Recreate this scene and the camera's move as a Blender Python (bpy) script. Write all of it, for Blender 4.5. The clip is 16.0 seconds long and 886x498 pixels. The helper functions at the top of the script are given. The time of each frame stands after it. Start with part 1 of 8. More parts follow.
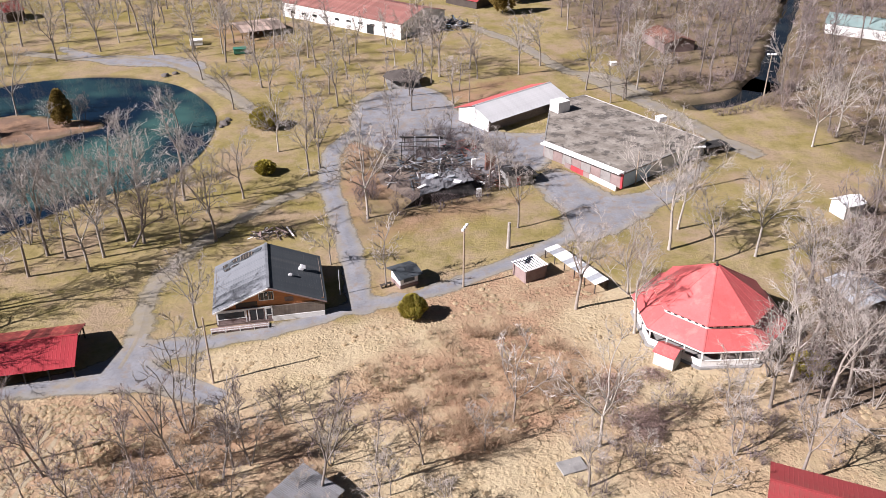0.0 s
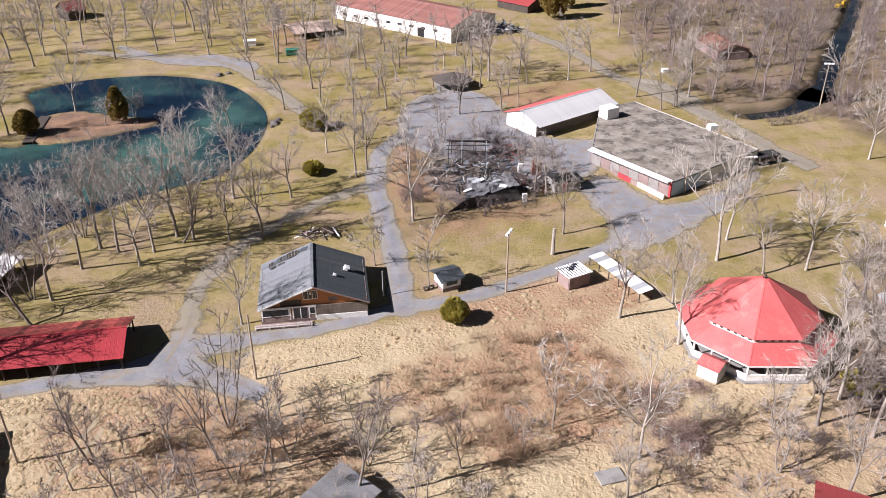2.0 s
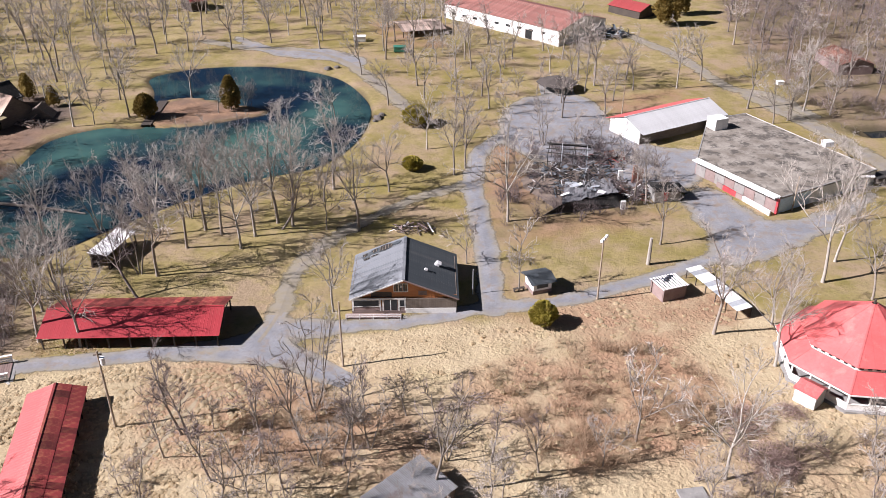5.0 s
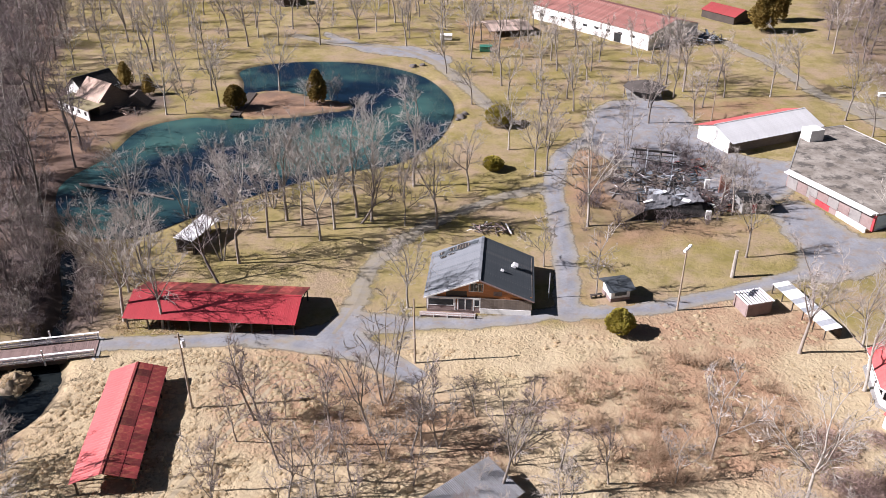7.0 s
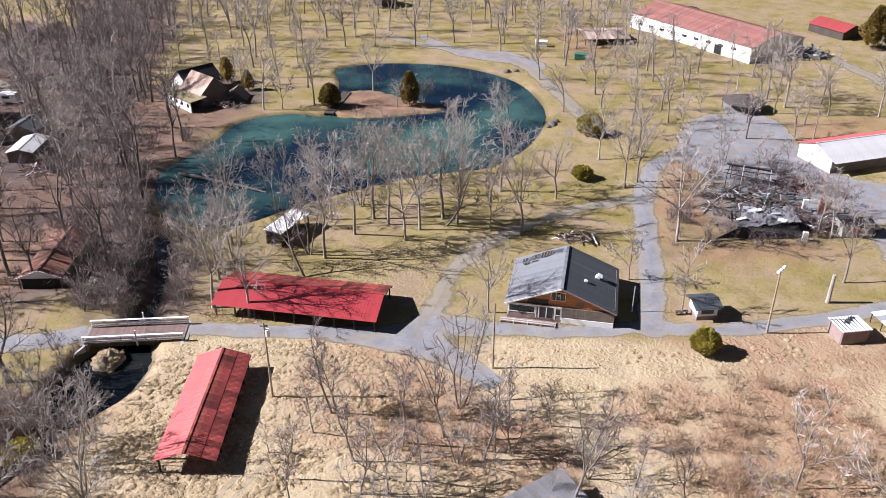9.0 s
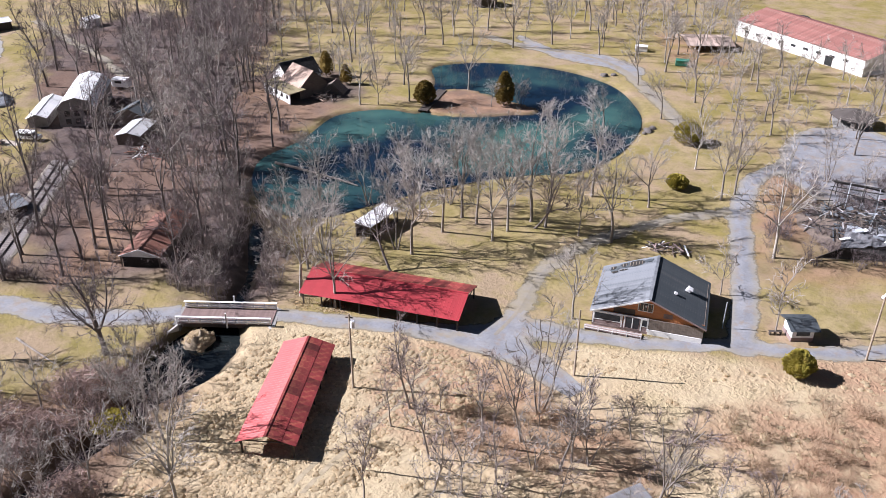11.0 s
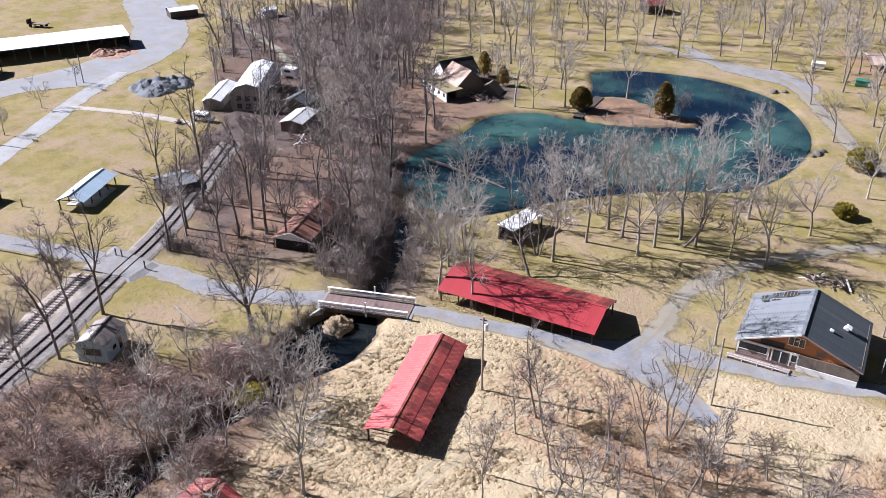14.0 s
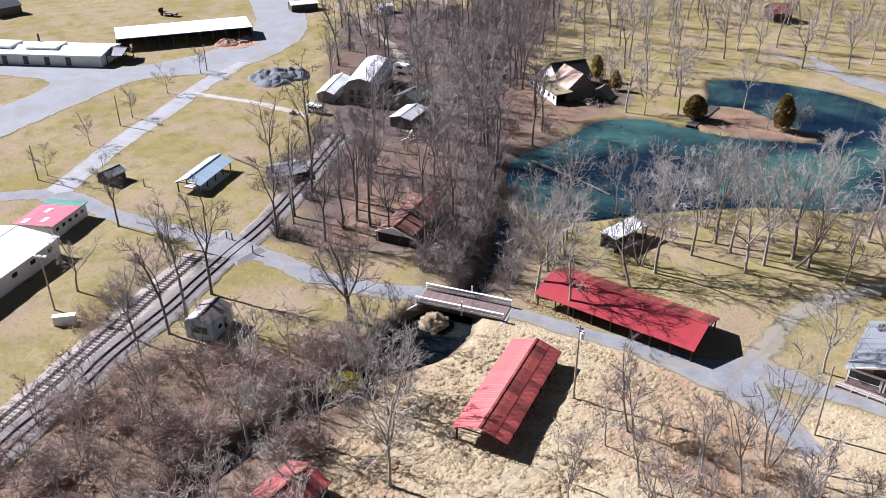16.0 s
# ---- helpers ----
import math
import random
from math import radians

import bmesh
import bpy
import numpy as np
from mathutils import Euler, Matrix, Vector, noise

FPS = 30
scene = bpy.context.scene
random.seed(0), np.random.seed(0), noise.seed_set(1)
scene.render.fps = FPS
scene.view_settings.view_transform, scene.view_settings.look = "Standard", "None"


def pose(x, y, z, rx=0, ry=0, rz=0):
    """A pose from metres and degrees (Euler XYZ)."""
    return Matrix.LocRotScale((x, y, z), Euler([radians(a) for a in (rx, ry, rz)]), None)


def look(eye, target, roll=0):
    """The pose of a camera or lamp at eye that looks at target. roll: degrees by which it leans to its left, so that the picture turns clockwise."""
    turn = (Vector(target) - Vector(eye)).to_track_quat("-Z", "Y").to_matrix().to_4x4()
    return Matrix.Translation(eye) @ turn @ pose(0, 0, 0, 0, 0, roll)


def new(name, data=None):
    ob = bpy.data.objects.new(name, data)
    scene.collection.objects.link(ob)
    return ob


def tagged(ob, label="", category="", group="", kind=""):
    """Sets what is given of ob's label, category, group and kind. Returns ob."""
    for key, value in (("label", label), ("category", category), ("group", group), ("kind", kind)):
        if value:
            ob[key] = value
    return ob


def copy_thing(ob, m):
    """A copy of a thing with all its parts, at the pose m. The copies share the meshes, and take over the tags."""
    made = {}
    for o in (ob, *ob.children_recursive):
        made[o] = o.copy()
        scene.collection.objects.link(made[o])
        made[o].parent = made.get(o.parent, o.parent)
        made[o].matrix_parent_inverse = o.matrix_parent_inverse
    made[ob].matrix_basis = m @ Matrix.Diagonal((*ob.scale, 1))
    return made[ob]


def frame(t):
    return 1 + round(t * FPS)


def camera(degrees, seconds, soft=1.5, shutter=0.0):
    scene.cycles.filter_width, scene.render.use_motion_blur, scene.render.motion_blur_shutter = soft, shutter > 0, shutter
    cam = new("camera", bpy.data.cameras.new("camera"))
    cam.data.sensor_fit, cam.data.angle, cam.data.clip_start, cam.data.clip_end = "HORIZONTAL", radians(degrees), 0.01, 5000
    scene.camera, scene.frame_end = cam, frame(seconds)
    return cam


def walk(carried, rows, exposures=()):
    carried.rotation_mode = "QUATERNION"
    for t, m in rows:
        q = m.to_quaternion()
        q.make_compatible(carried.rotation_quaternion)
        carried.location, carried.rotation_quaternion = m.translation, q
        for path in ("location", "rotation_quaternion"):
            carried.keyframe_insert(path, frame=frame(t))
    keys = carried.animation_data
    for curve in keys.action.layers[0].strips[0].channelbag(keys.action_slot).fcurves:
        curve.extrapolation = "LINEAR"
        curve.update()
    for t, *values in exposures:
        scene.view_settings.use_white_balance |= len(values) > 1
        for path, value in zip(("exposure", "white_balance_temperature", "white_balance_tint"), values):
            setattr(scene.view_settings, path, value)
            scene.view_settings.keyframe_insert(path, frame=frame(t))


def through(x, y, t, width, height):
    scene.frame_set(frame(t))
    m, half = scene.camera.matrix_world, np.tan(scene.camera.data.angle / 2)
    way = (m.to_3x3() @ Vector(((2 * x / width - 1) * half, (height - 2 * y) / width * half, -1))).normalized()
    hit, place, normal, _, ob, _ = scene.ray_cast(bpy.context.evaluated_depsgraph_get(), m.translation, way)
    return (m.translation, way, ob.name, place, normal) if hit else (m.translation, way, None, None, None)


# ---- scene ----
cam = camera(56.5, 16.0, soft=0.3)
PATH = [
    (0, (0.00, -0.00, 65.00), (-0.09, 86.88, 15.48), 0.06),
    (0.5, (0.11, -0.01, 65.05), (-1.39, 86.89, 15.58), -0.05),
    (1, (0.16, -0.01, 65.05), (-2.64, 86.94, 15.74), -0.12),
    (1.5, (0.15, -0.03, 65.13), (-3.98, 86.94, 15.94), -0.14),
    (2, (0.15, -0.05, 65.15), (-5.37, 86.84, 15.96), -0.09),
    (2.5, (0.22, -0.17, 65.13), (-6.91, 86.61, 15.94), -0.06),
    (3, (0.29, -0.33, 65.08), (-8.55, 86.32, 15.94), -0.03),
    (3.5, (0.34, -0.40, 64.95), (-10.21, 86.10, 15.88), -0.01),
    (4, (0.43, -0.38, 64.88), (-12.15, 85.87, 15.87), 0.01),
    (6.5, (0.13, 0.21, 64.46), (-23.25, 84.24, 15.56), -0.09),
    (7, (-0.08, 0.27, 64.35), (-25.71, 83.65, 15.46), -0.08),
    (7.5, (-0.18, 0.27, 64.28), (-28.16, 82.94, 15.46), -0.02),
    (8, (-0.26, 0.20, 64.28), (-30.59, 82.16, 15.66), 0.02),
    (10.5, (-0.75, 0.22, 64.15), (-42.55, 77.09, 15.74), 0.16),
    (11, (-0.95, 0.25, 64.16), (-44.97, 75.86, 15.73), 0.23),
    (11.5, (-1.08, 0.29, 64.15), (-47.39, 74.53, 15.73), 0.26),
    (12, (-1.05, 0.33, 64.14), (-49.73, 73.07, 15.78), 0.23),
    (12.5, (-0.96, 0.39, 64.21), (-51.98, 71.53, 15.90), 0.16),
    (13, (-0.96, 0.56, 64.30), (-54.33, 69.95, 15.95), 0.05),
    (13.5, (-1.01, 0.68, 64.42), (-56.67, 68.20, 16.01), 0.01),
    (14, (-1.14, 0.77, 64.51), (-59.08, 66.33, 16.09), 0.02),
    (14.5, (-1.32, 0.91, 64.54), (-61.44, 64.45, 16.07), -0.00),
    (15, (-1.39, 0.98, 64.54), (-63.61, 62.42, 16.03), 0.03),
    (15.5, (-1.35, 0.88, 64.61), (-65.62, 60.16, 16.08), -0.01),
    (16, (-1.32, 0.70, 64.82), (-67.59, 57.71, 16.27), -0.05),
]
walk(cam, [(t, look(eye, target, roll)) for t, eye, target, roll in PATH],
     [(0.0, 1.09, 6420, 20), (4.0, 1.11, 6380, 20), (8.0, 1.18, 6240, 20), (12.0, 1.31, 5960, 18), (16.0, 1.33, 5840, 17)])

# ---- light ----
SUN_EL, SUN_FROM = 36.0, (-0.915, -0.403)
world = bpy.data.worlds.new("winter_sky")
scene.world = world
world.use_nodes = True
wn = world.node_tree
sky = wn.nodes.new("ShaderNodeTexSky")
sky.sky_type = "NISHITA"
sky.sun_disc = False
sky.dust_density, sky.ozone_density = 0.4, 3.0
sky.sun_elevation = radians(SUN_EL)
sky.sun_rotation = math.atan2(SUN_FROM[0], SUN_FROM[1]) % (2 * math.pi)
wn.links.new(sky.outputs[0], wn.nodes["Background"].inputs[0])
wn.nodes["Background"].inputs[1].default_value = 0.0135
sun = new("sun", bpy.data.lights.new("sun", "SUN"))
sun.data.energy = 5.0
sun.data.angle = radians(0.55)
sun.data.color = (1.0, 0.98, 0.965)
c_el = math.cos(radians(SUN_EL))
sun.matrix_world = look((SUN_FROM[0] * c_el * 300, SUN_FROM[1] * c_el * 300 + 80, 300 * math.sin(radians(SUN_EL))), (0, 80, 0))


# ---- materials ----
def nodes_of(name):
    m = bpy.data.materials.new(name)
    m.use_nodes = True
    nt = m.node_tree
    return m, nt, nt.nodes["Principled BSDF"]


def tex_noise(nt, vec, scale, detail=4.0, rough=0.6):
    n = nt.nodes.new("ShaderNodeTexNoise")
    n.inputs["Scale"].default_value = scale
    n.inputs["Detail"].default_value = detail
    n.inputs["Roughness"].default_value = rough
    if vec:
        nt.links.new(vec, n.inputs["Vector"])
    return n.outputs["Fac"]


def ramp(nt, fac, lo, hi):
    n = nt.nodes.new("ShaderNodeMapRange")
    n.inputs[1].default_value, n.inputs[2].default_value = lo, hi
    nt.links.new(fac, n.inputs[0])
    return n.outputs[0]


def mix(nt, fac, a, b):
    n = nt.nodes.new("ShaderNodeMix")
    n.data_type = "RGBA"
    if isinstance(fac, float):
        n.inputs[0].default_value = fac
    else:
        nt.links.new(fac, n.inputs[0])
    for slot, v in ((6, a), (7, b)):
        if isinstance(v, tuple):
            n.inputs[slot].default_value = (*v, 1)
        else:
            nt.links.new(v, n.inputs[slot])
    return n.outputs[2]


def times(nt, a, b):
    n = nt.nodes.new("ShaderNodeMath")
    n.operation = "MULTIPLY"
    for slot, v in ((0, a), (1, b)):
        if isinstance(v, float):
            n.inputs[slot].default_value = v
        else:
            nt.links.new(v, n.inputs[slot])
    return n.outputs[0]


def bumped(nt, bsdf, height, strength, distance):
    n = nt.nodes.new("ShaderNodeBump")
    n.inputs["Strength"].default_value, n.inputs["Distance"].default_value = strength, distance
    nt.links.new(height, n.inputs["Height"])
    nt.links.new(n.outputs[0], bsdf.inputs["Normal"])


def place_of(nt, stretch=None):
    """Object coordinates, or stretched ones."""
    n = nt.nodes.new("ShaderNodeTexCoord").outputs["Object"]
    if stretch:
        m = nt.nodes.new("ShaderNodeMapping")
        m.inputs["Scale"].default_value = stretch
        nt.links.new(n, m.inputs["Vector"])
        n = m.outputs[0]
    return n


def surface(name, base, second, stain=None, rough=0.8, coarse=0.6, fine=6.0, bump=0.3, depth=0.02, metal=0.0, stretch=None, vary=0.0, stain_at=(0.55, 0.7)):
    """A weathered surface: two tones at a coarse scale, fine grain, stains, and a shift from piece to piece."""
    m, nt, bsdf = nodes_of(name)
    at = place_of(nt, stretch)
    n1, n2 = tex_noise(nt, at, coarse), tex_noise(nt, at, fine, 5.0, 0.7)
    col = mix(nt, ramp(nt, n1, 0.35, 0.65), base, second)
    dark = tuple(v * 0.62 for v in base)
    col = mix(nt, times(nt, ramp(nt, n2, 0.45, 0.75), 0.55), col, dark)
    if stain:
        col = mix(nt, times(nt, ramp(nt, tex_noise(nt, at, coarse * 1.7, 6.0, 0.65), *stain_at), 0.8), col, stain)
    if vary:
        info = nt.nodes.new("ShaderNodeObjectInfo")
        hsv = nt.nodes.new("ShaderNodeHueSaturation")
        lift = nt.nodes.new("ShaderNodeMapRange")
        lift.inputs[3].default_value, lift.inputs[4].default_value = 1 - vary, 1 + vary
        nt.links.new(info.outputs["Random"], lift.inputs[0])
        nt.links.new(lift.outputs[0], hsv.inputs["Value"])
        nt.links.new(col, hsv.inputs["Color"])
        col = hsv.outputs[0]
    nt.links.new(col, bsdf.inputs["Base Color"])
    bsdf.inputs["Roughness"].default_value = rough
    bsdf.inputs["Metallic"].default_value = metal
    bumped(nt, bsdf, n2, bump, depth)
    return m


def blades(name, base, second, stain, through=0.4, coarse=0.12, fine=1.5):
    """Thin dry blades or leaves: diffuse with some light through them."""
    m = surface(name, base, second, stain, rough=0.95, coarse=coarse, fine=fine, bump=0.0)
    nt = m.node_tree
    bsdf = nt.nodes["Principled BSDF"]
    bsdf.inputs["Specular IOR Level"].default_value = 0.1
    t = nt.nodes.new("ShaderNodeBsdfTranslucent")
    link = bsdf.inputs["Base Color"].links[0].from_socket
    nt.links.new(link, t.inputs["Color"])
    mx = nt.nodes.new("ShaderNodeMixShader")
    mx.inputs[0].default_value = through
    nt.links.new(bsdf.outputs[0], mx.inputs[1])
    nt.links.new(t.outputs[0], mx.inputs[2])
    nt.links.new(mx.outputs[0], nt.nodes["Material Output"].inputs["Surface"])
    return m


RED_METAL = surface("red_painted_metal", (0.345, 0.036, 0.044), (0.295, 0.032, 0.038), (0.24, 0.066, 0.05), rough=0.42, coarse=0.25, fine=3.0, bump=0.1, vary=0.05, stain_at=(0.58, 0.8))
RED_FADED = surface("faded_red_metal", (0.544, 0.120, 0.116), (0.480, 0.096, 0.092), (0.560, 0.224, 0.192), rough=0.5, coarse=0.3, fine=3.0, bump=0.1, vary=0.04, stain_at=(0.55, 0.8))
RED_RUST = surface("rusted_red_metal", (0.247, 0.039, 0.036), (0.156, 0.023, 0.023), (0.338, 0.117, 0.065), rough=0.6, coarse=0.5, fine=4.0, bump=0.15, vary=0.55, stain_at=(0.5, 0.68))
PINK_RUST = surface("faded_rusty_red_metal", (0.27, 0.118, 0.098), (0.21, 0.086, 0.07), (0.33, 0.20, 0.165), rough=0.75, coarse=0.25, fine=2.5, vary=0.15)
RUST = surface("rusty_metal", (0.216, 0.094, 0.065), (0.158, 0.065, 0.043), (0.302, 0.173, 0.122), rough=0.8, coarse=0.5, fine=4.0, vary=0.25)
WHITE_METAL = surface("white_painted_metal", (0.80, 0.80, 0.80), (0.74, 0.74, 0.74), (0.55, 0.53, 0.5), rough=0.5, coarse=0.3, fine=3.0, bump=0.1, vary=0.04, stain_at=(0.62, 0.8))
DULL_WHITE = surface("dull_white_roof_metal", (0.46, 0.46, 0.46), (0.53, 0.53, 0.53), (0.32, 0.30, 0.28), rough=0.5, coarse=0.3, fine=3.0, bump=0.1, vary=0.05, stain_at=(0.58, 0.78))
PALE_METAL = surface("pale_grey_metal", (0.405, 0.405, 0.412), (0.466, 0.466, 0.466), (0.280, 0.265, 0.249), rough=0.5, coarse=0.3, fine=3.0, bump=0.1, vary=0.06, stain_at=(0.56, 0.75))
GALV = surface("galvanised_metal", (0.400, 0.424, 0.456), (0.480, 0.504, 0.528), (0.288, 0.264, 0.248), rough=0.45, coarse=0.5, fine=4.0, bump=0.1, vary=0.14, metal=0.35)
BLUE_METAL = surface("pale_blue_metal", (0.420, 0.560, 0.680), (0.500, 0.620, 0.720), rough=0.45, coarse=0.4, fine=3.0, bump=0.1, vary=0.05)
CORRUGATED = surface("dull_corrugated_iron", (0.234, 0.234, 0.246), (0.187, 0.187, 0.195), (0.140, 0.129, 0.121), rough=0.55, coarse=0.4, fine=4.0, bump=0.1, vary=0.12, metal=0.2)
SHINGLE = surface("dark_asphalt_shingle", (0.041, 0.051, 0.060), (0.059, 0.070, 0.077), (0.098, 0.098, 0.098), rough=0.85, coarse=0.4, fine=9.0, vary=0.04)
PALE_SHINGLE = surface("worn_grey_shingle", (0.135, 0.146, 0.162), (0.19, 0.20, 0.212), (0.06, 0.066, 0.074), rough=0.85, coarse=0.3, fine=5.0, vary=0.03, stain_at=(0.5, 0.62))
BROWN_SHINGLE = surface("dark_brown_shingle", (0.058, 0.048, 0.043), (0.078, 0.066, 0.058), rough=0.9, coarse=0.5, fine=8.0, vary=0.12)
TAN_SHINGLE = surface("faded_tan_shingle", (0.495, 0.360, 0.288), (0.414, 0.297, 0.234), (0.270, 0.198, 0.163), rough=0.9, coarse=0.4, fine=7.0, vary=0.08)
BRIGHT_WHITE = surface("fresh_white_paint", (0.86, 0.86, 0.85), (0.80, 0.80, 0.79), (0.6, 0.58, 0.55), rough=0.55, coarse=0.6, fine=5.0, stain_at=(0.66, 0.82))
WHITE_WALL = surface("white_painted_wall", (0.78, 0.77, 0.74), (0.70, 0.69, 0.66), (0.45, 0.42, 0.38), rough=0.7, coarse=0.5, fine=5.0, stain_at=(0.6, 0.78))
GREY_PLASTER = surface("grey_stained_plaster", (0.265, 0.250, 0.234), (0.211, 0.195, 0.183), (0.125, 0.117, 0.109), rough=0.85, coarse=0.4, fine=4.0)
ORANGE_WOOD = surface("stained_orange_siding", (0.50, 0.205, 0.078), (0.41, 0.155, 0.058), (0.27, 0.13, 0.075), rough=0.75, coarse=0.6, fine=6.0, stretch=(1, 1, 5))
GREY_WOOD = surface("weathered_wood", (0.144, 0.115, 0.094), (0.187, 0.151, 0.122), (0.086, 0.072, 0.061), rough=0.9, coarse=0.8, fine=8.0, stretch=(1, 1, 4), vary=0.15)
DARK_WOOD = surface("dark_stained_wood", (0.051, 0.039, 0.033), (0.070, 0.055, 0.043), rough=0.9, coarse=0.8, fine=8.0, vary=0.15)
PINK_WOOD = surface("faded_pinkish_boards", (0.259, 0.194, 0.180), (0.216, 0.151, 0.137), (0.144, 0.108, 0.101), rough=0.9, coarse=0.7, fine=7.0, vary=0.12)
CHARRED = surface("charred_wood", (0.023, 0.022, 0.021), (0.047, 0.043, 0.039), (0.094, 0.086, 0.078), rough=0.9, coarse=0.8, fine=7.0, vary=0.3)
BLUE_TARP = surface("blue_grey_sheeting", (0.076, 0.097, 0.117), (0.140, 0.164, 0.188), (0.035, 0.041, 0.046), rough=0.6, coarse=0.5, fine=4.0, vary=0.3)
TAR_ROOF = surface("weathered_tar_roof", (0.15, 0.128, 0.105), (0.30, 0.272, 0.235), (0.055, 0.048, 0.042), rough=0.9, coarse=0.3, fine=1.6, bump=0.3, depth=0.04, stain_at=(0.5, 0.6))
RED_PAINT = surface("red_painted_board", (0.480, 0.056, 0.064), (0.400, 0.040, 0.048), rough=0.6, coarse=0.8, fine=6.0, vary=0.1)
PINK_PAINT = surface("pink_red_roof_paint", (0.496, 0.080, 0.128), (0.440, 0.064, 0.104), (0.336, 0.320, 0.304), rough=0.6, coarse=0.25, fine=3.0, stain_at=(0.60, 0.66))
GREEN_PAINT = surface("green_painted_metal", (0.05, 0.24, 0.17), (0.04, 0.18, 0.13), rough=0.5, coarse=0.6, fine=5.0, vary=0.1)
DARK_GLASS = surface("dark_window_glass", (0.02, 0.022, 0.025), (0.035, 0.038, 0.04), rough=0.15, coarse=1.0, fine=4.0, bump=0.0)
# Near-black that stands for the shade inside holes and open fronts.
INSIDE_SHADE = surface("dark_interior_boards", (0.016, 0.014, 0.012), (0.022, 0.019, 0.017), rough=0.95)
ASPHALT = surface("old_grey_asphalt", (0.170, 0.174, 0.190), (0.232, 0.236, 0.252), (0.20, 0.155, 0.118), rough=0.95, coarse=0.3, fine=2.2, bump=0.25, depth=0.02, stain_at=(0.52, 0.68))
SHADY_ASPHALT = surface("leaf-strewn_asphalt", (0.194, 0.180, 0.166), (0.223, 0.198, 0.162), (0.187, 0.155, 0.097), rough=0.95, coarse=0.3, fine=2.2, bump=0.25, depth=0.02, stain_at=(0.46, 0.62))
GRAVEL = surface("blue-grey_gravel", (0.205, 0.212, 0.228), (0.255, 0.260, 0.275), (0.215, 0.19, 0.155), rough=0.95, coarse=0.12, fine=2.5, bump=0.4, depth=0.03, stain_at=(0.48, 0.66))
BALLAST = surface("tan_railway_ballast", (0.40, 0.345, 0.315), (0.325, 0.275, 0.245), (0.17, 0.132, 0.112), rough=0.95, coarse=0.35, fine=5.0, bump=0.6, depth=0.05, stain_at=(0.48, 0.66))
RAIL_RUST = surface("rusted_rail_steel", (0.125, 0.085, 0.07), (0.17, 0.12, 0.098), rough=0.75, coarse=1.0, fine=6.0)
CONCRETE = surface("stained_concrete", (0.259, 0.252, 0.238), (0.202, 0.194, 0.187), (0.130, 0.122, 0.115), rough=0.9, coarse=0.5, fine=5.0)
RAIL_STEEL = surface("dark_rail_steel", (0.06, 0.05, 0.048), (0.09, 0.07, 0.06), rough=0.5, coarse=1.0, fine=6.0, metal=0.6)
DARK_BALLAST = surface("grey_railway_ballast", (0.185, 0.166, 0.16), (0.148, 0.13, 0.124), (0.32, 0.285, 0.262), rough=0.95, coarse=0.4, fine=5.0, bump=0.6, depth=0.05)
PALE_TIE = surface("dusty_sleeper_wood", (0.165, 0.135, 0.12), (0.12, 0.098, 0.088), rough=0.9, coarse=1.0, fine=6.0, vary=0.2)
STONE = surface("grey_crushed_stone", (0.135, 0.145, 0.161), (0.176, 0.186, 0.202), rough=0.95, coarse=0.8, fine=6.0, bump=0.8, depth=0.08)
DARK_STONE = surface("dark_weathered_stone", (0.10, 0.088, 0.08), (0.15, 0.132, 0.12), (0.06, 0.052, 0.048), rough=0.9, coarse=0.8, fine=5.0, bump=0.6, depth=0.05)
BROWN_DECK = surface("worn_brown_deck_boards", (0.20, 0.135, 0.12), (0.155, 0.105, 0.095), (0.1, 0.075, 0.07), rough=0.9, coarse=0.7, fine=7.0, vary=0.15)
RUT_SOIL = surface("trodden_straw_soil", (0.27, 0.22, 0.14), (0.36, 0.295, 0.2), (0.17, 0.135, 0.09), rough=0.95, coarse=0.8, fine=5.0, bump=0.7, depth=0.05)
BARK_MID = surface("grey_brown_bark", (0.25, 0.215, 0.185), (0.18, 0.152, 0.13), (0.33, 0.295, 0.26), rough=0.9, coarse=1.2, fine=6.0, vary=0.25)
ROOF_BROWN = surface("brown_grey_roofing", (0.21, 0.175, 0.155), (0.27, 0.24, 0.22), (0.13, 0.11, 0.1), rough=0.85, coarse=0.4, fine=4.0, vary=0.2)
MOSSY = surface("mossy_brown_roofing", (0.17, 0.145, 0.075), (0.23, 0.19, 0.11), (0.11, 0.09, 0.06), rough=0.95, coarse=0.5, fine=4.0, vary=0.15)
ASH = surface("ash_and_brown_dirt", (0.12, 0.093, 0.076), (0.19, 0.145, 0.115), (0.04, 0.036, 0.034), rough=0.95, coarse=0.35, fine=2.5, bump=0.5, depth=0.05)
YELLOW_PAINT = surface("yellow_machine_paint", (0.55, 0.36, 0.03), (0.46, 0.29, 0.03), (0.25, 0.16, 0.05), rough=0.5, coarse=0.8, fine=5.0)
PALE_GRAVEL = surface("pale_dusty_gravel", (0.275, 0.277, 0.288), (0.335, 0.333, 0.335), (0.24, 0.218, 0.185), rough=0.95, coarse=0.15, fine=2.5, bump=0.4, depth=0.03, stain_at=(0.5, 0.68))
TAN_GRAVEL = surface("tan_dirt_gravel", (0.42, 0.38, 0.33), (0.34, 0.30, 0.255), (0.2, 0.17, 0.1), rough=0.95, coarse=0.25, fine=2.5, bump=0.4, depth=0.03)
TAN_METAL = surface("striped_tan_metal", (0.40, 0.31, 0.26), (0.33, 0.25, 0.205), (0.26, 0.2, 0.17), rough=0.6, coarse=0.3, fine=3.0, bump=0.1, vary=0.45)
